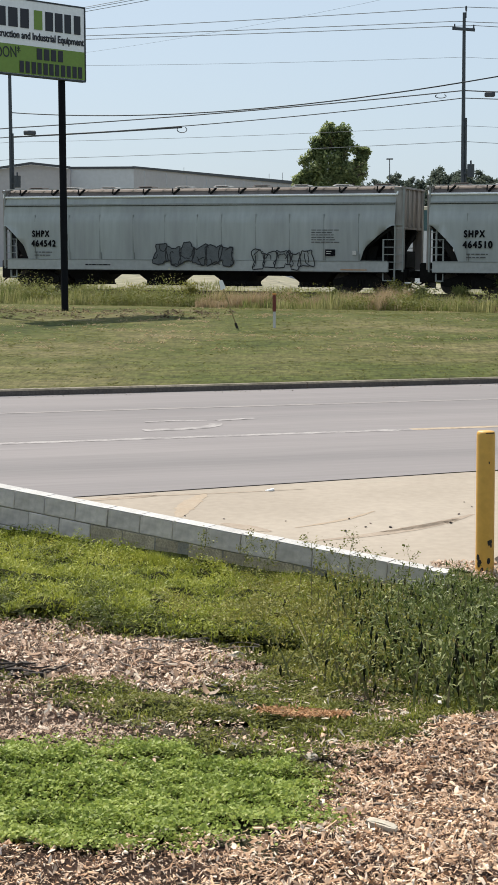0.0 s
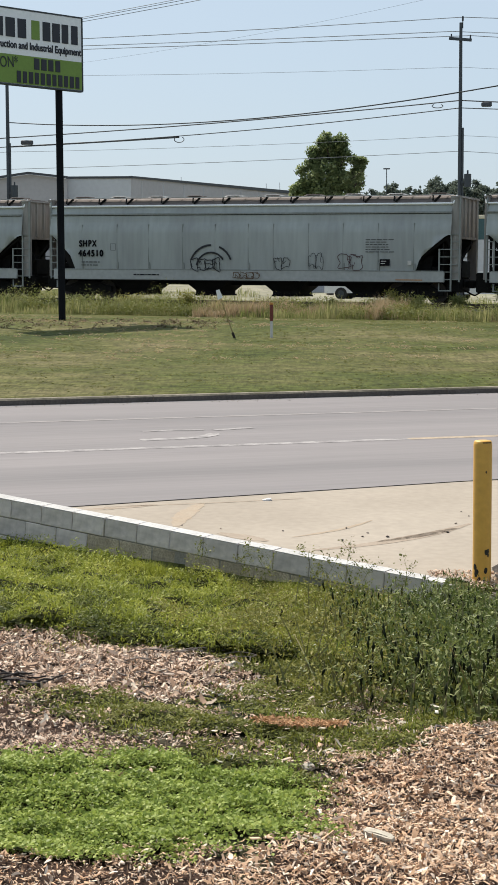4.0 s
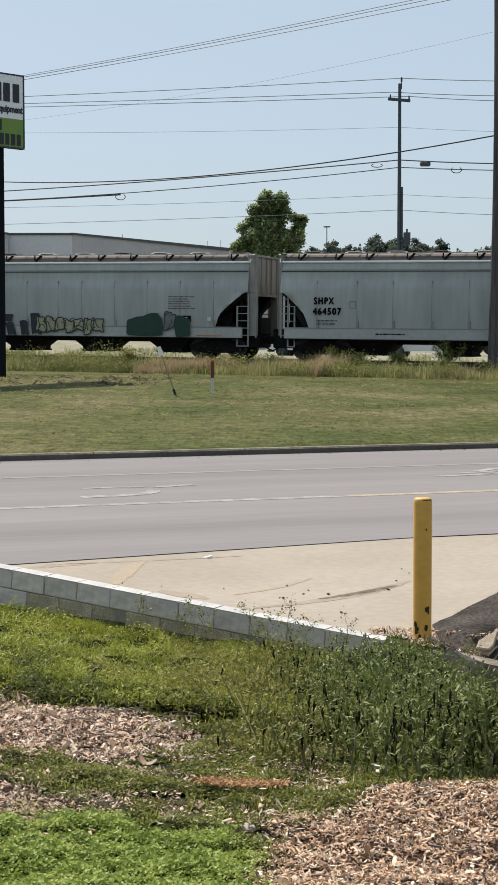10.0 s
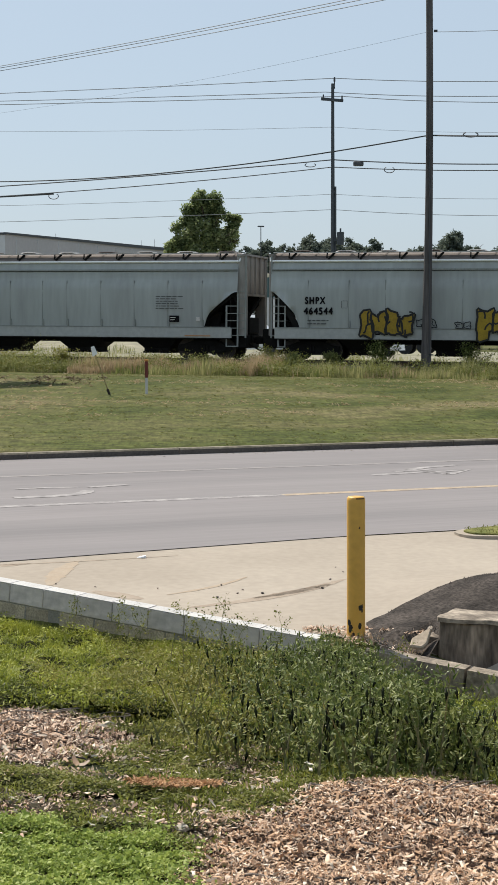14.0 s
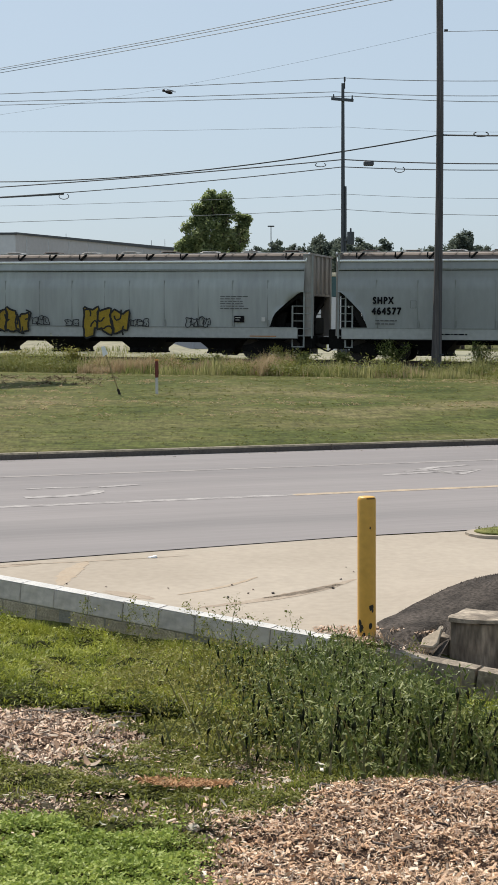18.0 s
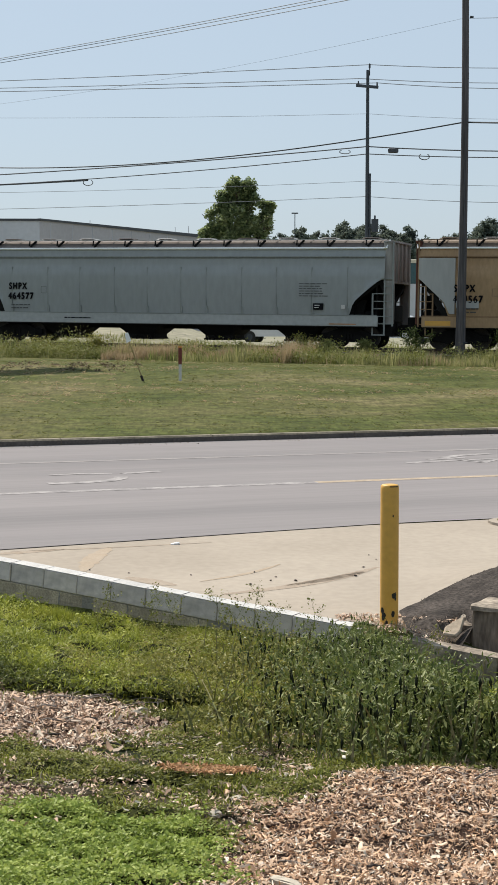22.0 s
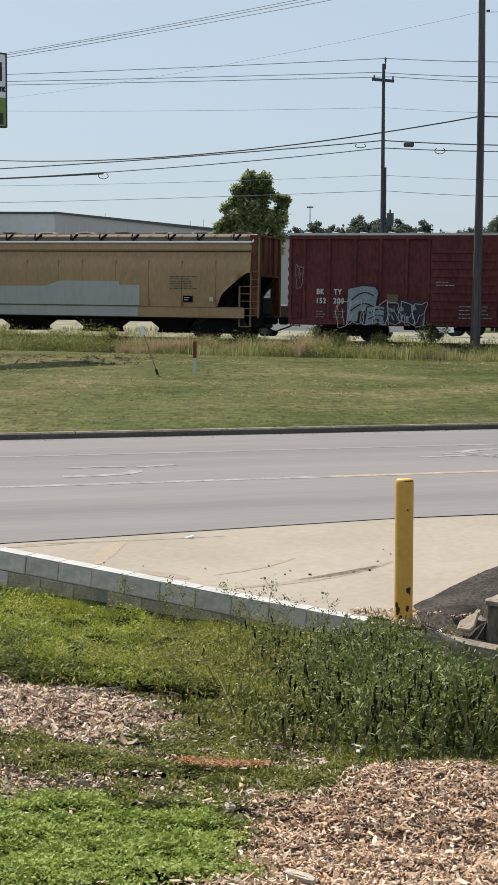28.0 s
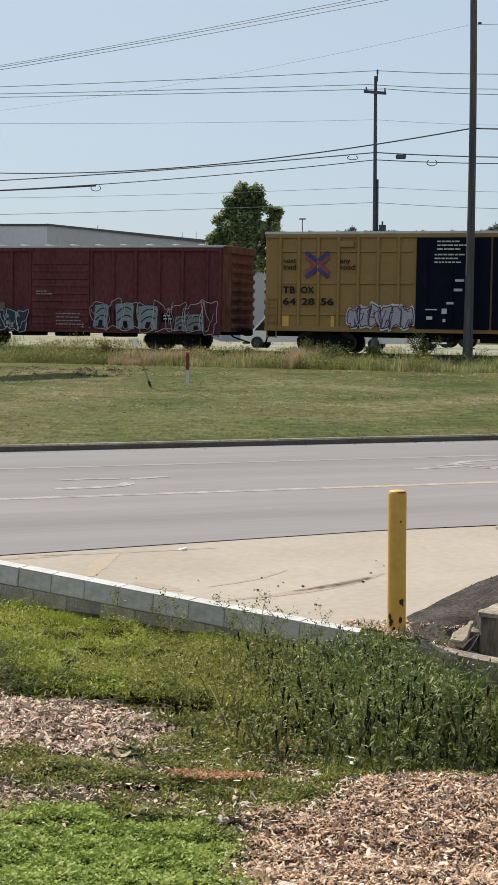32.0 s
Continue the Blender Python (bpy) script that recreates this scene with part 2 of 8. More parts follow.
M_TRIM = material("dark_trim", (0.05, 0.055, 0.065), 0.6, 0.1, 1, 5, 0.0)
M_BARK = material("bark", (0.08, 0.06, 0.045), 0.95, 0.3, 3, 20, 0.5)
M_TREE = leafy("tree_leaves", [(0.065, 0.095, 0.04), (0.15, 0.195, 0.085), (0.28, 0.33, 0.155), (0.44, 0.46, 0.26)], 0.5, 0.5, 0.5, 0.6)
# leaf colours paled and greyed to carry the distance haze
M_FARTREE = leafy("far_leaves_hazed", [(0.075, 0.10, 0.085), (0.12, 0.145, 0.115), (0.17, 0.195, 0.15)], 0.8, 0.3, 0.5, 0.5)
M_GRASS = leafy("grass_blades", [(0.105, 0.135, 0.020), (0.225, 0.26, 0.036), (0.39, 0.415, 0.062), (0.54, 0.51, 0.125)], 0.5, 0.3, 0.6, 2.6)
M_RANK = leafy("rank_grass", [(0.085, 0.115, 0.03), (0.19, 0.22, 0.07), (0.40, 0.375, 0.18), (0.13, 0.16, 0.045)], 0.7, 0.45, 0.6, 0.8)
M_MOWN = leafy("mown_grass", [(0.09, 0.105, 0.026), (0.135, 0.15, 0.04), (0.19, 0.185, 0.065), (0.26, 0.235, 0.11)], 0.8, 0.3, 0.6, 0.7)
M_CLOVER = leafy("clover_leaves", [(0.13, 0.175, 0.034), (0.23, 0.295, 0.058), (0.36, 0.43, 0.10), (0.54, 0.58, 0.20)], 0.5, 0.3, 0.5, 5.0)
M_WEED = leafy("weed_leaves", [(0.042, 0.066, 0.014), (0.09, 0.122, 0.027), (0.185, 0.215, 0.06), (0.50, 0.52, 0.25)], 0.5, 0.3, 0.35, 5.0)
M_DARKWEED = leafy("dark_weed_leaves", [(0.085, 0.095, 0.017), (0.14, 0.15, 0.027), (0.22, 0.225, 0.05), (0.36, 0.32, 0.12)], 0.55, 0.3, 0.5, 3.0)
M_OLIVE = leafy("olive_leaves", [(0.12, 0.125, 0.022), (0.20, 0.20, 0.04), (0.30, 0.28, 0.07), (0.38, 0.33, 0.11)], 0.5, 0.3, 0.45, 4.0)
M_POD = leafy("dark_pods", [(0.010, 0.014, 0.007), (0.026, 0.034, 0.014)], 0.8, 0.0)
M_DEEP = leafy("deep_weed_leaves", [(0.045, 0.062, 0.011), (0.08, 0.10, 0.018), (0.13, 0.15, 0.03), (0.22, 0.22, 0.06)], 0.55, 0.3, 0.5, 4.0)
M_STEM = leafy("weed_stems", [(0.18, 0.21, 0.08), (0.26, 0.22, 0.12)], 0.8, 0.0)
M_FLOWER = leafy("pale_buds", [(0.5, 0.52, 0.40), (0.38, 0.40, 0.26)], 0.8, 0.3)
M_CHIP = leafy("wood_chips", [(0.29, 0.172, 0.105), (0.52, 0.33, 0.205), (0.76, 0.53, 0.36), (0.42, 0.255, 0.155), (0.82, 0.62, 0.46), (0.58, 0.365, 0.225), (0.92, 0.80, 0.66), (0.48, 0.30, 0.18), (0.70, 0.475, 0.31)], 0.85, 0.0, 0.12, 3.0)
M_CHIPGREY = leafy("weathered_chips", [(0.50, 0.34, 0.245), (0.72, 0.53, 0.40), (0.23, 0.15, 0.105), (0.88, 0.72, 0.57), (0.39, 0.26, 0.18), (0.60, 0.405, 0.275)], 0.85, 0.0)
M_BARKBED = material("mulch_bed", (0.06, 0.036, 0.026), 0.95, 0.45, 5, 35, 0.9, spec=0.1)
M_STONE = material("limestone", (0.52, 0.46, 0.37), 0.9, 0.2, 6, 30, 0.4, per_object=0.15)
M_STICK = material("grey_stick", (0.30, 0.25, 0.21), 0.9, 0.3, 8, 40, 0.4)
M_CHAR = material("dark_bark_piece", (0.045, 0.035, 0.03), 0.95, 0.3, 8, 40, 0.5)
M_RED = material("marker_red", (0.16, 0.035, 0.025), 0.7, 0.2, 4, 20, 0.05)
M_ORANGE = material("marker_orange", (0.50, 0.22, 0.05), 0.7, 0.2, 4, 20, 0.05)
M_GLASS = material("dark_glass", (0.02, 0.024, 0.028), 0.08, 0.1, 2, 5, 0.0)
M_CARWHITE = material("car_white", (0.72, 0.73, 0.74), 0.3, 0.04, 2, 5, 0.0)
M_CARRED = material("car_red", (0.30, 0.02, 0.025), 0.3, 0.05, 2, 5, 0.0)
M_RUBBER = material("tyre_rubber", (0.02, 0.02, 0.02), 0.8, 0.2, 5, 20, 0.1)
M_REDSOIL = leafy("rust_needles", [(0.48, 0.27, 0.135), (0.33, 0.175, 0.085), (0.58, 0.36, 0.20)], 0.9, 0.1)


M_STRAW = leafy("straw", [(0.46, 0.34, 0.215), (0.32, 0.25, 0.14), (0.54, 0.42, 0.29)], 0.8, 0.4)
M_STAKE = material("bare_wood", (0.36, 0.28, 0.13), 0.9, 0.2, 8, 40, 0.2)


def turf():
    """Mown lawn: olive and straw patches at three scales."""
    m = M_LAWN
    N, L = m.node_tree.nodes, m.node_tree.links
    bsdf = N["Principled BSDF"]
    ramp = [n for n in N if n.bl_idname == "ShaderNodeValToRGB"][0]
    el = ramp.color_ramp.elements
    el[0].position, el[0].color = 0.33, (0.050, 0.064, 0.014, 1)
    el[1].position, el[1].color = 0.67, (0.160, 0.140, 0.066, 1)
    for p, c in ((0.44, (0.080, 0.091, 0.024, 1)), (0.56, (0.107, 0.105, 0.037, 1))):
        e = el.new(p)
        e.color = c
    co = [n for n in N if n.bl_idname == "ShaderNodeTexCoord"][0]
    mid = N.new("ShaderNodeTexNoise")
    mid.inputs["Scale"].default_value, mid.inputs["Detail"].default_value, mid.inputs["Roughness"].default_value = 1.0, 6, 0.8
    mp = N.new("ShaderNodeMapping")
    mp.inputs["Scale"].default_value = (12.0, 1.6, 1.0)
    L.new(co.outputs["Object"], mp.inputs[0])
    L.new(mp.outputs[0], mid.inputs[0])
    rng = N.new("ShaderNodeMapRange")
    rng.inputs[1].default_value, rng.inputs[2].default_value, rng.inputs[3].default_value, rng.inputs[4].default_value = 0.30, 0.70, 0.45, 1.45
    L.new(mid.outputs[0], rng.inputs[0])
    mx = N.new("ShaderNodeMix")
    mx.data_type, mx.blend_type = "RGBA", "MULTIPLY"
    mx.inputs[0].default_value = 1.0
    src = bsdf.inputs["Base Color"].links[0].from_socket
    L.new(src, mx.inputs[6])
    L.new(rng.outputs[0], mx.inputs[7])
    L.new(mx.outputs[2], bsdf.inputs["Base Color"])


turf()


# ---- helpers of the build ----
def link_mesh(name, verts, faces, mat, parent=None, label="", smooth=False):
    me = bpy.data.meshes.new(name)
    me.from_pydata([tuple(v) for v in verts] if not isinstance(verts, list) else verts, [], faces if isinstance(faces, list) else faces.tolist())
    me.materials.append(mat)
    if smooth:
        me.shade_smooth()
    ob = new(name, me)
    if parent:
        ob.parent = parent
    if label:
        ob["label"] = label
    return ob


def part(name, bm, mat, parent=None, label="", smooth=False):
    me = bpy.data.meshes.new(name)
    bm.to_mesh(me)
    bm.free()
    me.materials.append(mat)
    if smooth:
        me.shade_smooth()
    ob = new(name, me)
    if parent:
        ob.parent = parent
    if label:
        ob["label"] = label
    return ob


def thing(name, m, label, category, group="", kind=""):
    ob = new(name)
    ob.matrix_world = m
    return tagged(ob, label, category, group, kind)


def box(bm, x0, x1, y0, y1, z0, z1, bevel=0.0):
    r = bmesh.ops.create_cube(bm, size=1)
    for v in r["verts"]:
        v.co = Vector(((x0 + x1) / 2 + v.co.x * (x1 - x0), (y0 + y1) / 2 + v.co.y * (y1 - y0), (z0 + z1) / 2 + v.co.z * (z1 - z0)))
    if bevel:
        es = list({e for v in r["verts"] for e in v.link_edges})
        bmesh.ops.bevel(bm, geom=es, offset=bevel, segments=1, affect="EDGES")
    return bm


def boxm(x0, x1, y0, y1, z0, z1, bevel=0.0):
    return box(bmesh.new(), x0, x1, y0, y1, z0, z1, bevel)


def rod(bm, a, b, r0, r1=None, seg=8):
    a, b = Vector(a), Vector(b)
    d = b - a
    res = bmesh.ops.create_cone(bm, cap_ends=True, segments=seg, radius1=r0, radius2=r0 if r1 is None else r1, depth=d.length)
    m = Matrix.Translation((a + b) / 2) @ d.to_track_quat("Z", "Y").to_matrix().to_4x4()
    bmesh.ops.transform(bm, matrix=m, verts=res["verts"])
    return bm


def prism(pts, y0, y1):
    """A flat outline in x and z, given depth along y."""
    bm = bmesh.new()
    a = [bm.verts.new((x, y0, z)) for x, z in pts]
    b = [bm.verts.new((x, y1, z)) for x, z in pts]
    n = len(pts)
    bm.faces.new(a)
    bm.faces.new(b[::-1])
    for i in range(n):
        bm.faces.new((a[i], b[i], b[(i + 1) % n], a[(i + 1) % n]))
    bmesh.ops.recalc_face_normals(bm, faces=bm.faces)
    return bm


def lettering(text, size, m, mat, parent, name="lettering", bold=0.0, width=None, align="LEFT", fat=0.0, spread=1.0):
    """Raised lettering in the built-in font, on the xz plane of the thing."""
    cu = bpy.data.curves.new(name, "FONT")
    cu.body, cu.size, cu.align_x, cu.extrude, cu.offset, cu.space_character = text, size, align, 0.004, bold, spread
    tmp = bpy.data.objects.new(name, cu)
    scene.collection.objects.link(tmp)
    dg = bpy.context.evaluated_depsgraph_get()
    me = bpy.data.meshes.new_from_object(tmp.evaluated_get(dg))
    bpy.data.objects.remove(tmp)
    me.materials.clear()
    me.materials.append(mat)
    xs = [v.co.x for v in me.vertices]
    if width and xs:
        me.transform(Matrix.Diagonal((width / (max(xs) - min(xs)), 1, 1, 1)))
    if fat:                            # heavier strokes: the same letters struck again, a little aside
        bm = bmesh.new()
        for k, (dx, dz) in enumerate(((0, 0), (fat, 0), (-fat, 0), (0, fat), (0, -fat))):
            cp = me.copy()
            cp.transform(Matrix.Translation((dx, dz, 0.0012 * k)))
            bm.from_mesh(cp)
            bpy.data.meshes.remove(cp)
        bm.to_mesh(me)
        bm.free()
    me.transform(m @ pose(0, 0, 0, 90, 0, 0))
    ob = new(name, me)
    ob.parent = parent
    return ob


# ---- the lie of the land ----
RN = Vector((-0.334, 0.943))          # across the road, away from the camera
RD = Vector((0.943, 0.334))           # along the road
S_NEAR, S_FAR = 19.2, 30.1           # road edges
WALL_A, WALL_B = Vector((1.58, 15.3)), Vector((-4.6, 18.54))   # the block wall, near end and far end
WD = (WALL_B - WALL_A).normalized()
TRACK_Y, TRACK_K = 75.65, -0.38      # track centre line
TD = Vector((1, TRACK_K)).normalized()


def across(x, y):
    return RN.x * x + RN.y * y


def rail_z(x):
    return 2.08 - 0.0145 * x


def road_z(s):
    return 0.268 + (s - 19.33) * 0.0319


def wall_y(x):
    return WALL_A.y + (WALL_A.x - x) * 0.524


def wall_top(x):
    return 0.0 + (WALL_A.x - x) * 0.111


def bank_z(x, y):
    """The slope between the camera and the wall."""
    yw = max(wall_y(x), 13.2)
    zw = -0.05 - 0.085 * (min(max(x, -8), 4) + 3.2)
    k = y / yw
    z = 1.2 + (zw - 1.2) * k
    z += 0.05 * noise.noise(Vector((x * 0.9, y * 0.9, 0))) + 0.02 * noise.noise(Vector((x * 3, y * 3, 5)))
    # chip heap
    z += 0.16 * math.exp(-(((x - 1.6) / 1.1) ** 2 + ((y - 8.6) / 1.3) ** 2))
    return z


def far_z(x, y):
    s = across(x, y)
    if s < S_NEAR:
        z = 0.268 * (s - 14.0) / (S_NEAR - 14.0)
        # ramp of old asphalt beside the headwall
        if x > 2:
            k = min(1, max(0, (x - 2.1) / 1.6))
            z += 0.30 * (k * k * (3 - 2 * k)) * math.exp(-((y - 16.9) / 1.1) ** 2)
        if x > 1.9 and y < 15.72 - 0.523 * (x - 2):
            z -= 0.25 * min(1, (x - 1.9) / 0.9)
        return z
    if s < S_FAR:
        return road_z(s)
    zl = road_z(S_FAR) + 0.11 + (s - S_FAR) * 0.0362
    zl += 0.10 * noise.noise(Vector((x * 0.15, y * 0.15, 3))) * min(1, (s - S_FAR) / 6)
    yt = TRACK_Y + TRACK_K * x
    top = rail_z(max(-40, min(40, x))) - 0.28
    if y > yt:                         # a slight rise to the lot
        return top + (1.35 - 1.03 * min(1, max(0, (x + 1.5) / 3.5))) * min(1, max(0, (y - yt - 5.0) / 7))
    return min(zl, top - 0.32 * min(1, max(0, (yt - 2.3 - y) / 1.2)))


def sheet(name, xs, ys, fz, mat, lift=0.0):
    nx, ny = len(xs), len(ys)
    v = [(x, y, fz(x, y) + lift) for y in ys for x in xs]
    f = [(j * nx + i, j * nx + i + 1, (j + 1) * nx + i + 1, (j + 1) * nx + i) for j in range(ny - 1) for i in range(nx - 1)]
    return link_mesh(name, v, f, mat, smooth=True)


def strip(name, s0, s1, a0, a1, n, m, fz, mat, lift):
    """A sheet in road coordinates: s across, a along."""
    vs, fs = [], []
    for j in range(m + 1):
        for i in range(n + 1):
            p = RN * (s0 + (s1 - s0) * j / m) + RD * (a0 + (a1 - a0) * i / n)
            vs.append((p.x, p.y, fz(p.x, p.y) + lift))
    for j in range(m):
        for i in range(n):
            k = j * (n + 1) + i
            fs.append((k, k + 1, k + n + 2, k + n + 1))
    return link_mesh(name, vs, fs, mat, smooth=True)


def spaced(*runs):
    out = []
    for a, b, d in runs:
        k = max(1, round((b - a) / d))
        out += [a + (b - a) * i / k for i in range(k)]
    return out + [runs[-1][1]]


gx = spaced((-1500, -60, 120), (-60, -12, 4), (-12, -5, 0.7), (-5, 5, 0.16), (5, 12, 0.7), (12, 60, 4), (60, 1500, 120))


def bank_edge(x):
    """Where the bank ends: at the wall, or beyond it at the road."""
    x = max(-30, min(9, x))
    return min(wall_y(x), (S_NEAR - 0.7 - RN.x * x) / RN.y)


def road_y(s, x):
    return (s - RN.x * max(-30, min(60, x))) / RN.y


def build_ground():
    """One sheet: the bank, then a hidden step at the wall, then drive level, verge, lawn, track bed and the plain beyond."""
    nx = len(gx)
    vs, fs = [], []
    rows = []
    for i in range(91):                # bank, from behind the camera to the wall
        k = 1 - (1 - i / 90) ** 1.35
        rows.append([(x, -8 + (bank_edge(x) + 7.9) * k) for x in gx])
    rows = [[(x, y, bank_z(x, y)) for x, y in r] for r in rows]
    for i in range(14):
        k = i / 14
        rows.append([(x, (bank_edge(x) + 0.1) * (1 - k) + (road_y(S_NEAR, x)) * k) for x in gx])
    for s in spaced((S_NEAR, S_FAR - 0.05, 1.2)) + spaced((S_FAR + 0.02, 40, 0.8), (40, 95, 1.4), (95, 130, 5)):
        rows.append([(x, road_y(s, x)) for x in gx])
    for d in spaced((20, 200, 30), (200, 3000, 300)):
        rows.append([(x, road_y(130, x) + d) for x in gx])
    rows = [r if len(r[0]) == 3 else [(x, y, far_z(x, y)) for x, y in r] for r in rows]
    for r in rows:
        vs += r
    for j in range(len(rows) - 1):
        for i in range(nx - 1):
            k = j * nx + i
            fs.append((k, k + 1, k + nx + 1, k + nx))
    ob = link_mesh("ground", vs, fs, M_LAWN, smooth=True)
    ob.data.materials.append(M_SOIL)
    ob.data.materials.append(M_LOT)
    sl = np.zeros(len(fs), dtype=np.int32)
    for n_, f in enumerate(fs):
        x, y, z = vs[f[0]]
        if n_ < 90 * (nx - 1):
            sl[n_] = 1
        elif y > TRACK_Y + TRACK_K * max(-60, min(60, x)) + 5 and y < 170:
            sl[n_] = 2
    ob.data.polygons.foreach_set("material_index", sl)
    return tagged(ob, "grassy bank, mown verge and pale lot beyond the track", "ground", kind="structure")


build_ground()

def near_edge(a):
    """Where the asphalt begins; it swings towards the wall at one side."""
    return S_NEAR - 0.10 * max(0.0, min(6.0, 9.5 - a))


def build_road():
    al = spaced((-300, -20, 20), (-20, 30, 0.5), (30, 300, 20))
    vs, fs = [], []
    for a in al:
        for j in range(9):
            s = near_edge(a) + (S_FAR - near_edge(a)) * j / 8
            p = RN * s + RD * a
            vs.append((p.x, p.y, (road_z(s) if s > S_NEAR else far_z(p.x, p.y)) + 0.03))
    for i in range(len(al) - 1):
        for j in range(8):
            k = i * 9 + j
            fs.append((k, k + 9, k + 10, k + 1))
    return link_mesh("road", vs, fs, M_ASPHALT, smooth=True)


road = build_road()
tagged(road, "worn light grey asphalt road with three lanes", "road", kind="structure")


def build_drive():
    vs, fs = [], []
    m, n = 16, 44
    for j in range(m + 1):
        for i in range(n + 1):
            # from the wall line out to the road's edge
            x = -5.0 + 16 * i / n
            q = Vector((x, wall_y(min(x, 5)) + 0.22))
            sedge = Vector((x, (S_NEAR - 0.02 - RN.x * x) / RN.y))
            p = q.lerp(sedge, j / m * 0.999)
            vs.append((p.x, p.y, far_z(p.x, p.y) + 0.02))
    for j in range(m):
        for i in range(n):
            k = j * (n + 1) + i
            fs.append((k, k + 1, k + n + 2, k + n + 1))
    ob = link_mesh("pavement", vs, fs, M_CONCRETE, smooth=True)
    return tagged(ob, "tan concrete driveway apron with faint tyre marks", "driveway", kind="structure")


build_drive()

# kerb at the far side of the road, in cast lengths
kerb = thing("kerb", Matrix.Identity(4), "weathered concrete kerb along the far road edge, face painted shade-dark", "kerb", kind="structure")
for i in range(16):
    a0 = -22 + i * 3.0
    vs, fs = [], []
    for a in (a0 + 0.008, a0 + 2.992):
        for ds, dz in ((0, -0.05), (0, 0.085), (0.03, 0.115), (0.16, 0.12), (0.16, -0.05)):
            p = RN * (S_FAR - 0.1 + ds) + RD * a
            vs.append((p.x, p.y, road_z(S_FAR) + 0.03 + dz))
    for k in range(4):
        fs.append((k, k + 1, k + 6, k + 5))
    fs += [(0, 1, 2, 3, 4), (9, 8, 7, 6, 5)]
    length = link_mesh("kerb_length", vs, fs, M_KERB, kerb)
    # paler top against the dark face: kerb light and shade in colour
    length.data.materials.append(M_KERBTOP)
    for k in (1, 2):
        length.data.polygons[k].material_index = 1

# painted lines
def line_strip(name, s, w, a0, a1, mat, label, n=80):
    ob = strip(name, s - w / 2, s + w / 2, a0, a1, n, 1, lambda x, y: road_z(across(x, y)), mat, 0.0325)
    return tagged(ob, label, "road marking", kind="structure")


line_strip("road_line", 23.45, 0.20, -120, 10.3, M_FADED, "worn white lane line on the road")
line_strip("road_line", 23.45, 0.20, 10.3, 120, M_LINEY, "worn pale yellow lane line on the road")
line_strip("road_line", 27.25, 0.15, -120, 120, material("faded_line", (0.275, 0.252, 0.24), 0.9, 0.15, 2, 14, other=(0.225, 0.207, 0.205)), "faded lane line on the road")


# ---- the train ----
CAR_PITCH = 20.77


def train_shift(t):
    return 4.533 * t + 0.00075 * t * t


def track_pose(u):
    x = u * TD.x
    y = TRACK_Y + u * TD.y
    return pose(x, y, rail_z(x), 0, math.degrees(math.atan(0.0145 * TD.x)), math.degrees(math.atan2(TD.y, TD.x)))


MOVERS = []          # (thing, u at the start)
WHEELSETS = []


def wheelset_mesh():
    bm = bmesh.new()
    for y in (-0.75, 0.75):
        rod(bm, (0, y - 0.065, 0), (0, y + 0.065, 0), 0.46, seg=24)
        rod(bm, (0, y * 1.09 - 0.02, 0), (0, y * 1.09 + 0.02, 0), 0.30, seg=16)
        for k in range(4):
            a = k * math.pi / 2
            box(bm, 0.16 * math.cos(a) - 0.04, 0.16 * math.cos(a) + 0.04, y * 1.12 - 0.012, y * 1.12 + 0.012,
                0.16 * math.sin(a) - 0.04, 0.16 * math.sin(a) + 0.04)
    rod(bm, (0, -0.98, 0), (0, 0.98, 0), 0.085, seg=10)
    me = bpy.data.meshes.new("wheelset")
    bm.to_mesh(me)
    bm.free()
    me.materials.append(M_WHEEL)
    return me


def truck_mesh():
    bm = bmesh.new()
    for y in (-1.02, 1.02):
        r = prism([(-1.25, 0.36), (-1.25, 0.62), (-0.95, 0.66), (-0.45, 0.84), (0.45, 0.84), (0.95, 0.66), (1.25, 0.62), (1.25, 0.36),
                   (1.0, 0.34), (0.5, 0.24), (-0.5, 0.24), (-1.0, 0.34)], y - 0.07, y + 0.07)
        me = bpy.data.meshes.new("tmp")
        r.to_mesh(me)
        r.free()
        bm.from_mesh(me)
        bpy.data.meshes.remove(me)
        for dx in (-0.14, 0, 0.14):
            rod(bm, (dx, y * 1.09, 0.36), (dx, y * 1.09, 0.62), 0.055, seg=8)
        for dx in (-0.88, 0.88):
            rod(bm, (dx, y - 0.12, 0.46), (dx, y + 0.12, 0.46), 0.14, seg=12)
    box(bm, -0.25, 0.25, -1.0, 1.0, 0.55, 0.85, 0.03)
    me = bpy.data.meshes.new("truck")
    bm.to_mesh(me)
    bm.free()
    me.materials.append(M_UNDER)
    return me


ME_WHEELSET, ME_TRUCK = wheelset_mesh(), truck_mesh()


def running_gear(car, centres):
    for cx in centres:
        tr = new("truck", ME_TRUCK)
        tr.parent, tr.location = car, (cx, 0, 0)
        for dx in (-0.88, 0.88):
            w = new("wheelset", ME_WHEELSET)
            w.parent, w.location = tr, (dx, 0, 0.46)
            WHEELSETS.append((w, dx))


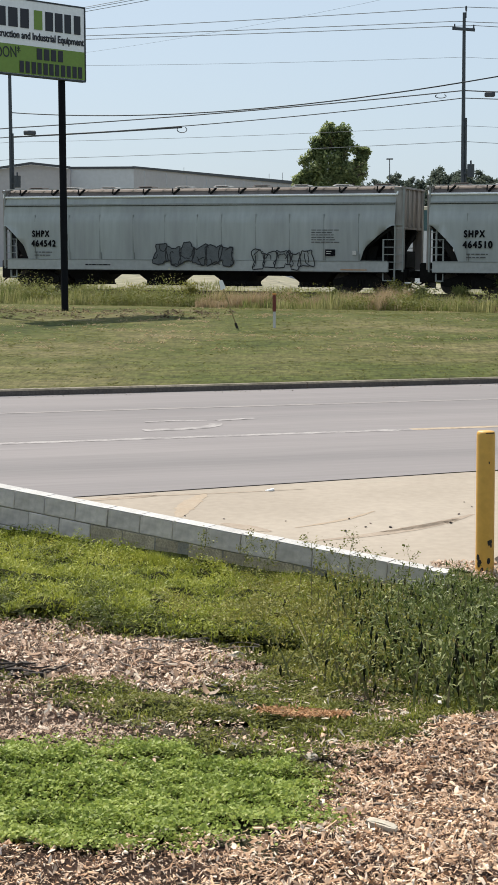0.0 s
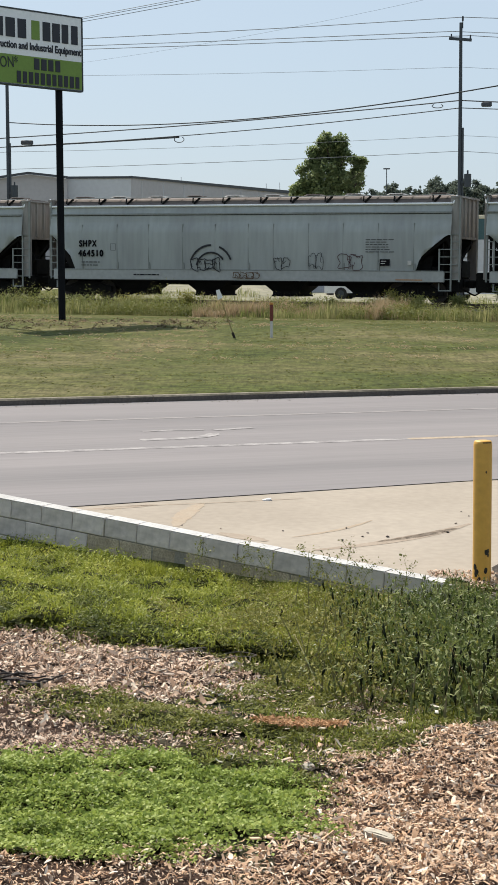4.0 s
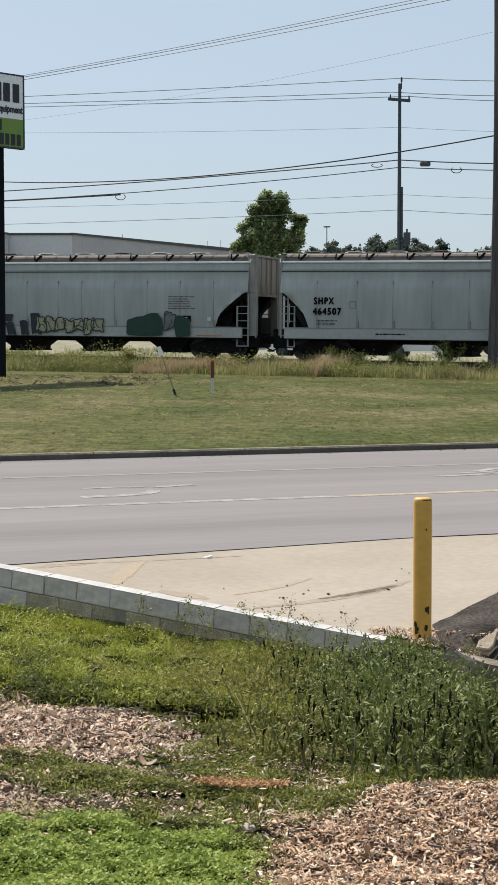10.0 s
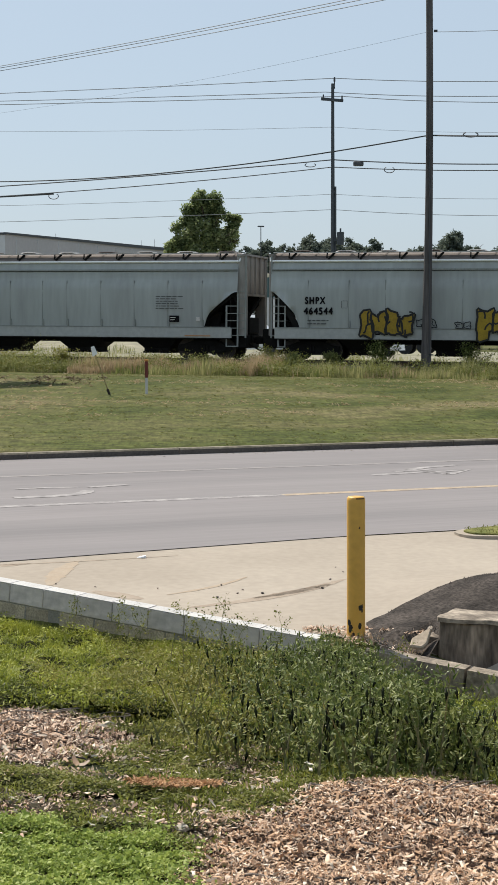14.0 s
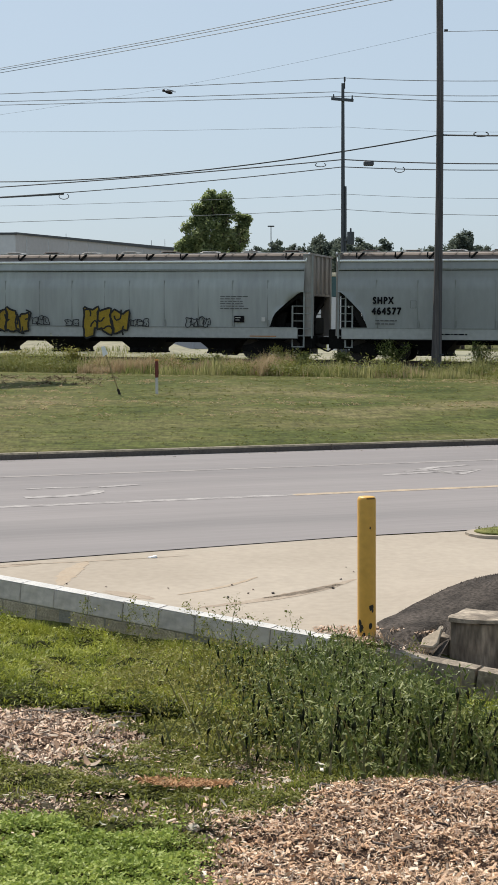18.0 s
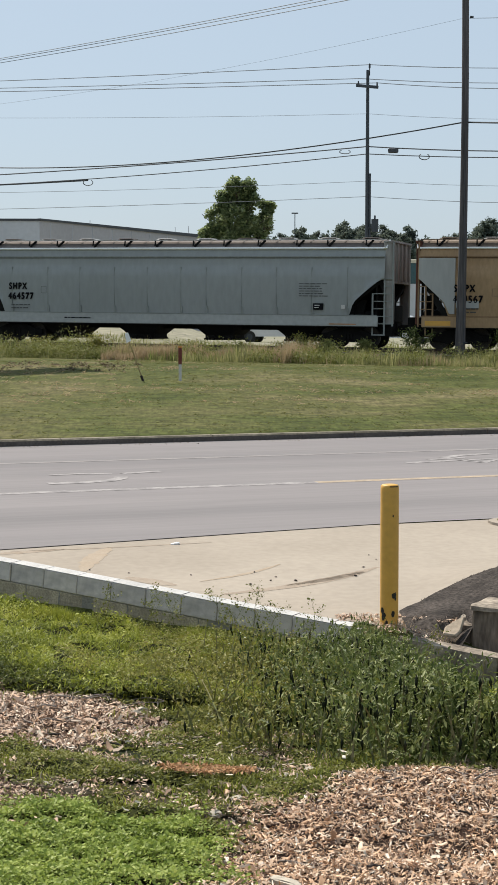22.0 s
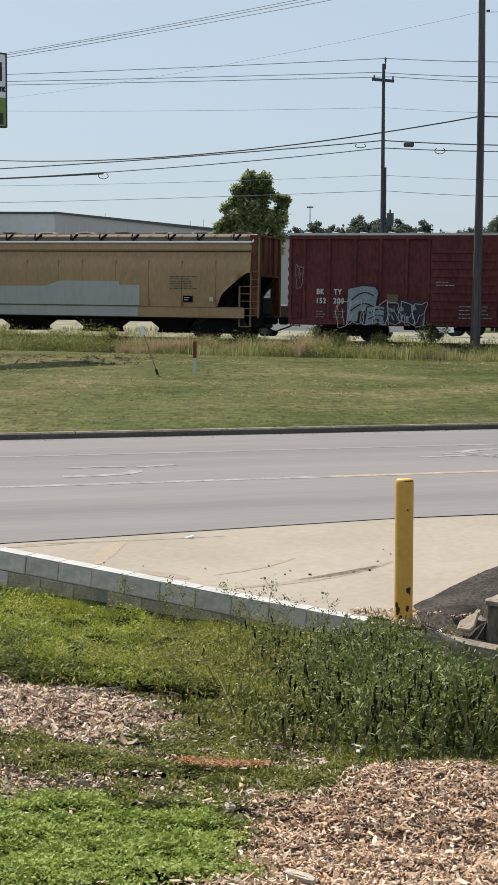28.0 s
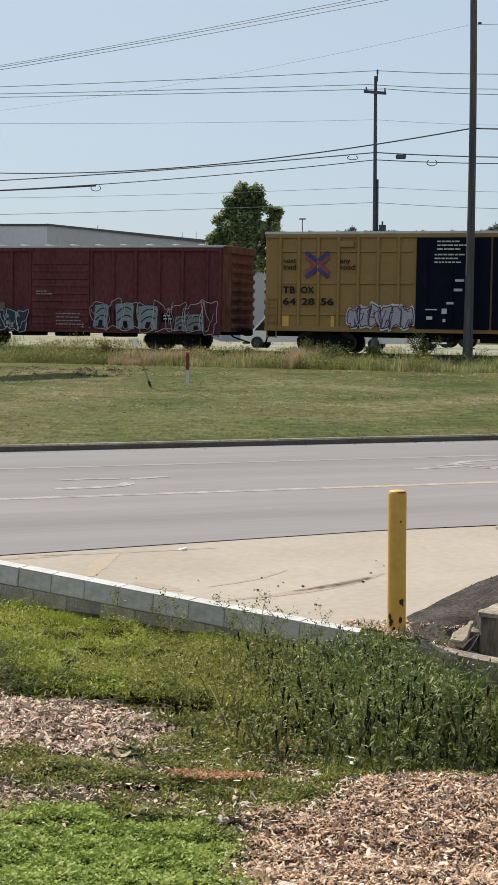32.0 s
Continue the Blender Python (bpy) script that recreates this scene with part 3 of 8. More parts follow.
def coupler(car, half, pitch_half):
    for sgn in (-1, 1):
        bm = boxm(min(sgn * half, sgn * pitch_half), max(sgn * half, sgn * pitch_half), -0.09, 0.09, 0.72, 0.98, 0.02)
        box(bm, sgn * (pitch_half - 0.22) - 0.16, sgn * (pitch_half - 0.22) + 0.16, -0.2, 0.2, 0.68, 1.02, 0.05)
        part("coupler", bm, M_UNDER, car)
        bm = bmesh.new()
        pts = [(sgn * (half - 0.1), -0.5, 0.8), (sgn * (half + 0.12), -0.5, 0.62), (sgn * (pitch_half - 0.1), -0.42, 0.42), (sgn * (pitch_half + 0.0), -0.3, 0.38)]
        for p, q in zip(pts, pts[1:]):
            rod(bm, p, q, 0.035, seg=6)
        part("air_hose", bm, M_UNDER, car)


def blob(cx, cz, w, h, rnd, n=22, rough=0.26):
    ph = [rnd.uniform(0, 6.28) for _ in range(4)]
    out = []
    for i in range(n):
        a = 2 * math.pi * i / n
        r = 1 + rough * (math.sin(2 * a + ph[0]) * 0.6 + math.sin(3 * a + ph[1]) * 0.6 + math.sin(5 * a + ph[2]) * 0.5)
        ca, sa = math.cos(a), math.sin(a)
        q = 0.5
        out.append((cx + w / 2 * r * math.copysign(abs(ca) ** q, ca), cz + h / 2 * r * math.copysign(abs(sa) ** q, sa)))
    return out


def flat_poly(bm, pts, y):
    bm.faces.new([bm.verts.new((x, y, z)) for x, z in pts])


def stroke(bm, pts, w, y, closed=False):
    """A painted stroke of width w."""
    n = len(pts)
    lft, rgt = [], []
    for i in range(n):
        a = pts[(i - 1) % n] if closed or i > 0 else pts[i]
        b = pts[(i + 1) % n] if closed or i < n - 1 else pts[i]
        dx, dz = b[0] - a[0], b[1] - a[1]
        l = math.hypot(dx, dz) or 1
        nx, nz = -dz / l * w / 2, dx / l * w / 2
        lft.append(bm.verts.new((pts[i][0] + nx, y, pts[i][1] + nz)))
        rgt.append(bm.verts.new((pts[i][0] - nx, y, pts[i][1] - nz)))
    for i in range(n if closed else n - 1):
        k = (i + 1) % n
        bm.faces.new((lft[i], rgt[i], rgt[k], lft[k]))


PAINTS = {}


def paint(rgb):
    if rgb not in PAINTS:
        PAINTS[rgb] = material("spray_paint", rgb, 0.7, 0.2, 2.5, 15, 0.0)
    return PAINTS[rgb]


def graffiti(car, x0, x1, z0, z1, n, fill, line, seed, y, w=0.05, halo=None, scribble=2):
    """Sprayed lettering, too stylised to read: bulging fills, outlines and loose strokes."""
    rnd = random.Random(seed)
    step = (x1 - x0) / n
    for i in range(n):
        cx = x0 + step * (i + 0.5)
        cz = (z0 + z1) / 2 + rnd.uniform(-0.06, 0.06) * (z1 - z0)
        pts = blob(cx, cz, step * 1.05, (z1 - z0) * rnd.uniform(0.8, 1.05), rnd)
        if halo:
            bm = bmesh.new()
            flat_poly(bm, [(cx + (px - cx) * 1.2, cz + (pz - cz) * 1.2) for px, pz in pts], y + 0.002 - 0.0004 * i)
            part("graffiti_halo", bm, paint(halo), car, "sprayed outer glow of the graffiti")
        if fill:
            bm = bmesh.new()
            flat_poly(bm, pts, y - 0.003 - 0.0004 * i)
            part("graffiti_letter", bm, paint(fill), car, "sprayed graffiti letter")
        lines = bmesh.new()
        stroke(lines, pts, w, y - 0.007 - 0.0004 * i, True)
        for k in range(scribble):
            ax, az = cx + rnd.uniform(-0.4, 0.4) * step, cz + rnd.uniform(-0.35, 0.35) * (z1 - z0)
            pl = [(ax, az)]
            ang = rnd.uniform(0, 6.28)
            for _ in range(7):
                ang += rnd.uniform(-0.9, 0.9)
                ax += math.cos(ang) * step * 0.13
                az += math.sin(ang) * (z1 - z0) * 0.13
                ax = min(max(ax, cx - step * 0.5), cx + step * 0.5)
                az = min(max(az, z0), z1)
                pl.append((ax, az))
            stroke(lines, pl, w * 0.8, y - 0.012 - 0.0003 * k)
        part("graffiti_outline", lines, paint(line), car, "sprayed graffiti outline")


def clouds(car, x0, x1, z0, z1, n, tones, seed, y, size=1.0):
    """Sprayed fill without outlines: overlapping soft shapes in several tones."""
    rnd = random.Random(seed)
    for i in range(n):
        w = (x1 - x0) * rnd.uniform(0.10, 0.22) * size
        h = (z1 - z0) * rnd.uniform(0.30, 0.62) * size
        cx, cz = rnd.uniform(x0 + w / 2, x1 - w / 2), rnd.uniform(z0 + h / 2, z1 - h / 2)
        bm = bmesh.new()
        tilt = rnd.uniform(-0.6, 0.6)
        flat_poly(bm, [(px + (pz - cz) * tilt, max(z0, min(z1, pz))) for px, pz in blob(cx, cz, w, h, rnd, 18, 0.2)], y - 0.0015 * i)
        part("graffiti_fill", bm, paint(tones[i % len(tones)]), car, "sprayed graffiti fill")


def slab_letter(car, cx, cz, w, h, tilt, fill, line, seed, y, notch=-0.2):
    """A square-shouldered sprayed letter with a notch and curved inner strokes."""
    rnd = random.Random(seed)
    pts = []
    for ux, uz in ((-0.5, -0.5), (-0.12, -0.47), (-0.08, notch), (0.1, notch), (0.14, -0.48), (0.5, -0.5), (0.46, -0.05), (0.5, 0.36), (0.42, 0.48), (0.0, 0.5), (-0.44, 0.45), (-0.5, 0.36), (-0.46, 0.0)):
        px, pz = ux * w * rnd.uniform(0.94, 1.05), uz * h * rnd.uniform(0.94, 1.05)
        pts.append((cx + px + pz * tilt, cz + pz))
    bm = bmesh.new()
    flat_poly(bm, pts, y)
    part("graffiti_letter", bm, paint(fill), car, "sprayed block letter")
    if line:
        bm = bmesh.new()
        stroke(bm, pts, 0.05, y - 0.004, True)
        for q in (0.28, -0.02):
            stroke(bm, [(cx + w * (k / 8 - 0.5) * 0.72 + h * q * tilt, cz + h * (q - 0.18 + 0.22 * math.sin(math.pi * k / 8 * 0.8))) for k in range(9)], 0.055, y - 0.006)
        part("graffiti_outline", bm, paint(line), car, "sprayed graffiti outline")


M_STENCIL = material("stencil_grey", (0.09, 0.09, 0.09), 0.7, 0.2, 3, 30, 0.0)


def small_lines(car, x0, z0, n, w, dz, y, mat=None, h=0.035, seed=1):
    """Rows of stencilled data too small to read, as bars."""
    rnd = random.Random(seed)
    bm = bmesh.new()
    for k in range(n):
        x = x0
        end = x0 + w * rnd.uniform(0.7, 1.0)
        while x < end:
            l = rnd.uniform(0.08, 0.25)
            flat_poly(bm, [(x, z0 - k * dz), (x + l, z0 - k * dz), (x + l, z0 - k * dz + h), (x, z0 - k * dz + h)], y)
            x += l + 0.04
    tagged(part("stencil_lines", bm, mat or M_BLACKP, car), kind="stuff")


def hopper(mark, number, label, side=None, band=None, roofm=None, dusty=False, end_mat=None):
    """A covered hopper wagon, 19.2 m over the roof, on its rails."""
    side = side or M_GREY
    band = band or M_GREYDARK
    car = thing("hopper_car", Matrix.Identity(4), label, "railroad car", "cars of the freight train")
    number_seed = int(number) % 100
    H, W = 9.63, 1.56
    # sides: a sheet whose lower ends are cut away along the slope sheets, in welded panels
    joints = [-9.63, -7.95, -6.15, -4.55, -2.85, -1.25, 0.35, 1.55, 3.2, 4.8, 6.4, 8.0, 9.63]
    prof = [(1.39, 0.0), (1.7, 0.02), (2.4, 0.05), (3.0, 0.06), (3.28, 0.045), (3.46, -0.012), (3.62, -0.02), (3.95, -0.05), (4.28, -0.13)]
    ends = end_mat or M_ENDSHEET

    def lower(x):
        """Lower edge of the side sheet at x."""
        d = (H - abs(x)) * (1.25 if x < 0 else 1.05)
        if d < 0.14:
            return 2.93
        if d < 1.42:
            return 2.93 - 0.98 * ((d - 0.14) / 1.28) ** 1.15
        if d < 1.62:
            return 1.95 - 0.56 * (d - 1.42) / 0.20
        return 1.39
    for sgn in (-1, 1):
        for a, b in zip(joints, joints[1:]):
            n = 14
            vs, fs = [], []
            xs = [a + (b - a) * i / n for i in range(n + 1)]
            dent = Vector((a * 3.1 + number_seed * 7.7, sgn * 5, 0))
            for x in xs:
                lo = lower(x)
                for z, o in prof:
                    zz = max(z, lo)
                    edge = min(x - a, b - x)
                    puff = 0.035 * (1 - (1 - min(1, edge / 0.45)) ** 2) + 0.012 * noise.noise(Vector((x * 1.3, z * 1.1, 0)) + dent)
                    oo = np.interp(zz, [p[0] for p in prof], [p[1] for p in prof])
                    vs.append((x, sgn * (W + oo + puff * (1 if zz < 3.45 else 0)), zz))
            m = len(prof)
            for i in range(n):
                for j in range(m - 1):
                    q = (i * m + j, (i + 1) * m + j, (i + 1) * m + j + 1, i * m + j + 1)
                    if len({tuple(round(c, 4) for c in vs[k]) for k in q}) > 2:
                        fs.append(q if sgn < 0 else q[::-1])
            link_mesh("side_panel", vs, fs, side, car, smooth=True)
            if b < 9:
                bm = boxm(b - 0.011, b + 0.011, min(sgn * W, sgn * (W + 0.058)), max(sgn * W, sgn * (W + 0.058)), max(1.39, lower(b) + 0.05), 3.44)
                part("weld_seam", bm, band, car)
                if round(b * 10) % 2 == 0 or abs(b) < 2:
                    part("jacking_stop", boxm(b + 0.02, b + 0.08, min(sgn * W, sgn * (W + 0.07)), max(sgn * W, sgn * (W + 0.07)), 1.39, 1.72), band, car)
        y0, y1 = sorted((sgn * (W - 0.08), sgn * (W + 0.045)))
        part("side_sill", boxm(-9.45, 9.35, y0, y1, 0.93, 1.39, 0.015), side if side is M_TAN else M_SILL, car)
        # thin darker strip paints the shadow line above the sill
        part("sill_shadow_line", boxm(-9.4, 9.3, min(sgn * W, sgn * (W + 0.06)), max(sgn * W, sgn * (W + 0.06)), 1.385, 1.42), band, car)
        part("sill_lip", boxm(-9.45, 9.35, y0, y1 + 0.0, 0.89, 0.93), M_UNDER, car)
        part("upper_rib", boxm(-9.6, 9.6, min(sgn * (W - 0.1), sgn * (W + 0.025)), max(sgn * (W - 0.1), sgn * (W + 0.025)), 3.86, 3.94, 0.01), band, car)
        # black strip painted in as the rib's shadow
        part("rib_shadow_strip", boxm(-9.6, 9.6, min(sgn * (W - 0.1), sgn * (W - 0.015)), max(sgn * (W - 0.1), sgn * (W - 0.015)), 3.84, 3.858), M_UNDER, car)
        e0, e1 = sorted((sgn * (W - 0.22), sgn * (W - 0.03)))
        # near-white colour stands in for sun catching the roof edge
        part("roof_edge", boxm(-9.63, 9.63, e0, e1, 4.22, 4.31, 0.03), M_EDGE, car, "roof edge angle painted bright as if sunlit")
    # roof, running boards and hatches
    roof = roofm or M_ROOFDUST
    yz = [(-1.42, 4.30), (-1.08, 4.58), (-0.6, 4.66), (0.6, 4.66), (1.08, 4.58), (1.42, 4.30)]
    vs = [(x, y, z) for x in (-9.6, 9.6) for y, z in yz]
    link_mesh("roof_sheet", vs, [(k, k + 6, k + 7, k + 1) for k in range(5)] + [(0, 1, 2, 3, 4, 5), (11, 10, 9, 8, 7, 6)], roof, car, "dusty brown roof")
    for k in range(25):
        x = -9.3 + k * 18.6 / 24
        vs = [(x + dx, y, z + 0.025) for dx in (-0.02, 0.02) for y, z in yz]
        link_mesh("roof_carline", vs, [(j, j + 6, j + 7, j + 1) for j in range(5)], roof, car)
    for sgn in (-1, 1):
        y = sgn * 1.24
        part("running_board", boxm(-9.6, 9.6, y - 0.12, y + 0.12, 4.625, 4.655), M_BOARD if not dusty else roof, car, "thin roof running board")
        for k in range(12):
            x = -8.75 + k * 17.6 / 11 + 0.12 * math.sin(k * 2.3)
            bm = bmesh.new()
            rod(bm, (x - 0.05, sgn * 1.43, 4.36), (x + 0.16, y, 4.62), 0.045, 0.05, seg=6)
            rod(bm, (x - 0.14, sgn * 1.36, 4.40), (x - 0.14, sgn * 1.3, 4.62), 0.03, seg=6)
            part("board_bracket", bm, M_UNDER, car)
    for k in range(10):
        x = -8.6 + k * 1.92
        bm = boxm(x - 0.42, x + 0.42, -0.36, 0.36, 4.66, 4.74, 0.03)
        box(bm, x - 0.30, x + 0.34, -0.44, 0.3, 4.74, 4.775, 0.012)
        part("roof_hatch", bm, M_BOARD if k % 3 else roof, car)
    # ends: slope sheets, end sheet with posts, platform, ladders
    for sgn in (-1, 1):
        e = sgn * 9.6

        def span(a, b):
            return min(e + sgn * a, e + sgn * b), max(e + sgn * a, e + sgn * b)
        part("end_sheet", boxm(*span(-0.06, 0.10 if sgn < 0 else 0.34), -1.46, 1.46, 2.88, 4.55, 0.02), ends, car, "rust-streaked end sheet")
        for y in (-1.38, -0.78, -0.1, 0.55, 1.3):
            part("end_post", boxm(*span(0.0, 0.16 if sgn < 0 else 0.42), y - 0.055, y + 0.055, 2.86 if abs(y) < 1.2 else 1.05, 4.5, 0.01), ends, car)
        part("end_header", boxm(*span(-0.05, 0.18 if sgn < 0 else 0.46), -1.5, 1.5, 4.5, 4.58), ends, car)
        part("end_header", boxm(*span(-0.05, 0.14 if sgn < 0 else 0.40), -1.46, 1.46, 2.78, 2.88), ends, car)
        vs = [(e, -1.45, 2.9), (e, 1.45, 2.9), (e - sgn * 2.3, 1.45, 1.2), (e - sgn * 2.3, -1.45, 1.2),
              (e - sgn * 0.1, -1.45, 2.98), (e - sgn * 0.1, 1.45, 2.98), (e - sgn * 2.4, 1.45, 1.3), (e - sgn * 2.4, -1.45, 1.3)]
        # black stands in for the deep shade on this slope sheet
        link_mesh("slope_sheet", vs, [(0, 1, 2, 3), (4, 5, 6, 7), (0, 3, 7, 4), (1, 2, 6, 5)], M_UNDER, car, "end slope sheet with its shade painted black")
        # centre plate added to keep the end cutout dark
        part("end_dark_plate", prism([(e - sgn * 2.3, 1.05), (e - sgn * (1.0 if sgn < 0 else 0.15), 1.05), (e - sgn * (1.0 if sgn < 0 else 0.15), 1.75), (e - sgn * 0.1, 2.9), (e - sgn * 0.3, 2.9)], -0.04, 0.04), M_UNDER, car)
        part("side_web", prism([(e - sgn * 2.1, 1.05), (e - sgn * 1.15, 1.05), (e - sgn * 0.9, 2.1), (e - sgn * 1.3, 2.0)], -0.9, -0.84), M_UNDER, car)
        part("end_platform", boxm(*span(-2.2, -0.1), -1.3, 1.3, 1.0, 1.12), M_UNDER, car)
        if sgn > 0:
            # two more plates added so the shaded end and cutout read dark
            part("cross_dark_plate", boxm(9.2, 9.26, -1.35, 1.35, 1.05, 2.9), M_UNDER, car, "dark plate added for the shaded car end")
            part("far_dark_plate", prism([(7.25, 1.05), (9.3, 1.05), (9.3, 2.86), (9.15, 2.86)], 0.9, 0.96), M_UNDER, car)
            bm = boxm(9.26, 9.85, -0.9, 0.9, 0.5, 1.12, 0.05)
            rod(bm, (9.75, -1.0, 1.9), (9.75, -1.06, 1.9), 0.28, seg=16)
            rod(bm, (9.75, -0.9, 1.1), (9.75, -0.9, 1.9), 0.04, seg=6)
            box(bm, 9.4, 9.9, -0.7, 0.7, 1.12, 1.85, 0.04)
            rod(bm, (9.5, -1.3, 1.0), (9.95, 0.6, 2.7), 0.07, seg=6)
            part("end_gear", bm, M_UNDER, car, "dark brake gear on the end platform")
            part("gusset", prism([(9.3, 2.86), (9.98, 2.86), (9.98, 2.5), (9.62, 2.2)], -1.42, -1.36), M_UNDER, car, "dark corner gusset")
            part("gusset", prism([(9.3, 2.86), (9.98, 2.86), (9.98, 2.4), (9.5, 1.9)], 0.4, 0.46), M_UNDER, car, "dark corner gusset")
        else:
            bm = boxm(-10.25, -9.3, -0.75, 1.1, 0.5, 1.35, 0.05)
            box(bm, -9.75, -9.3, 0.2, 1.2, 1.3, 2.3, 0.04)
            for y in (-1.0, -0.35, 0.7):
                box(bm, -9.6, -9.5, y - 0.04, y + 0.04, 1.0, 2.85)
            rod(bm, (-9.55, -1.2, 1.1), (-9.55, 1.2, 2.7), 0.05, seg=6)
            part("end_gear", bm, M_UNDER, car, "dark draft gear and braces")
            part("gusset", prism([(-9.5, 2.86), (-9.2, 2.86), (-8.35, 1.5), (-8.35, 1.42), (-8.6, 1.42)], -1.5, -1.45), M_UNDER, car, "dark curved corner stiffener")
        part("bolster_web", boxm(e - sgn * 1.5 - 0.08, e - sgn * 1.5 + 0.08, -1.2, 1.2, 1.1, 1.9), M_UNDER, car)
        for y in (-1.5, 1.5):
            bm = bmesh.new()
            far_x, mid_x, in_x = (9.98, 9.62, 9.1) if sgn > 0 else (9.62, 9.3, 9.0)
            for lx, top in ((far_x, 4.5), (mid_x, 2.95), (in_x, 2.35)):
                box(bm, sgn * lx - 0.032, sgn * lx + 0.032, y - 0.032, y + 0.032, 0.55 if lx == mid_x else 0.95, top)
            for k in range(7):
                z = 1.05 + k * 0.32
                x0, x1 = sorted((sgn * far_x, sgn * (mid_x if z > 2.4 else in_x)))
                box(bm, x0, x1, y - 0.016, y + 0.016, z - 0.017, z + 0.017)
            box(bm, min(sgn * mid_x, sgn * in_x), max(sgn * mid_x, sgn * in_x), y - 0.02, y + 0.02, 0.55, 0.6)
            box(bm, sgn * in_x - 0.025, sgn * in_x + 0.025, y - 0.02, y + 0.02, 0.55, 0.95)
            part("ladder", bm, band, car, "painted end ladder and grab irons")
        bm = bmesh.new()
        rod(bm, (sgn * 9.66, -1.5, 4.25), (sgn * 9.78, -1.3, 4.62), 0.04, seg=6)
        part("corner_grab", bm, M_EDGE, car)
        bm = bmesh.new()
        rod(bm, (sgn * 9.3, -0.5, 1.5), (sgn * 9.3, 0.4, 1.5), 0.22, seg=12)
        box(bm, sgn * 8.9 - 0.3, sgn * 8.9 + 0.3, -0.9, 0.2, 1.15, 1.6, 0.04)
        part("brake_gear", bm, M_UNDER, car)
    # outlet funnels and centre sill
    for cx in (-5.63, -1.88, 1.88, 5.63):
        vs, fs = [], []
        for (hx, hy, z) in ((1.15, 1.3, 0.98), (0.62, 0.85, 0.46), (0.62, 0.85, 0.30)):
            vs += [(cx - hx, -hy, z), (cx + hx, -hy, z), (cx + hx, hy, z), (cx - hx, hy, z)]
        for j in (0, 4):
            for i in range(4):
                fs.append((j + i, j + (i + 1) % 4, j + 4 + (i + 1) % 4, j + 4 + i))
        fs.append((8, 9, 10, 11))
        link_mesh("outlet_funnel", vs, fs, M_UNDER, car, "black outlet funnel")
        bm = bmesh.new()
        rod(bm, (cx - 0.2, -1.05, 0.36), (cx - 0.2, 1.05, 0.36), 0.07, seg=8)
        box(bm, cx - 0.66, cx + 0.66, -0.9, 0.9, 0.24, 0.32)
        for dx in (-0.5, -0.15, 0.2, 0.52):
            rod(bm, (cx + dx, -0.98, 0.3), (cx + dx, -0.86, 0.3), 0.075, seg=8)
        part("outlet_gate", bm, M_UNDER, car)
    part("centre_sill", boxm(-9.9, 9.9, -0.3, 0.3, 0.72, 1.05), M_UNDER, car)
    coupler(car, 9.8, 10.38)
    running_gear(car, (-7.95, 7.95))
    yy = -(W + 0.104)
    if mark:
        lettering(mark, 0.40, Matrix.Translation((-8.07, yy, 2.44)), M_BLACKP, car, width=0.88, fat=0.02, spread=1.32)
        lettering(number, 0.40, Matrix.Translation((-8.11, yy, 1.99)), M_BLACKP, car, width=1.26, fat=0.02, spread=1.25)
        small_lines(car, -7.95, 1.70, 2, 1.1, 0.14, yy, M_STENCIL, h=0.045, seed=3)
        bm = bmesh.new()
        stroke(bm, [(-6.45, 2.26), (-6.2, 2.26), (-6.2, 2.56), (-6.45, 2.56)], 0.02, yy, True)
        part("inspection_square", bm, M_STENCIL, car)
    small_lines(car, 5.85, 2.72, 6, 1.25, 0.105, yy, M_STENCIL, h=0.035, seed=5)
    bm = boxm(6.5, 6.95, yy - 0.004, yy + 0.02, 1.62, 1.9)
    part("data_panel", bm, M_BLACKP, car, "black data panel")
    small_lines(car, 6.55, 1.8, 2, 0.3, 0.1, yy - 0.01, M_WHITE, 0.03, 8)
    small_lines(car, -5.3, 1.13, 1, 1.5, 0.1, -(W + 0.055), h=0.06, seed=9)
    bm = boxm(7.75, 7.92, yy - 0.004, yy + 0.02, 1.66, 1.84)
    part("routing_board", bm, M_WHITE, car, "small white routing board")
    part("reflector", boxm(7.2, 8.4, -(W + 0.055), -(W + 0.04), 1.0, 1.04), M_ORANGE, car)
    return car


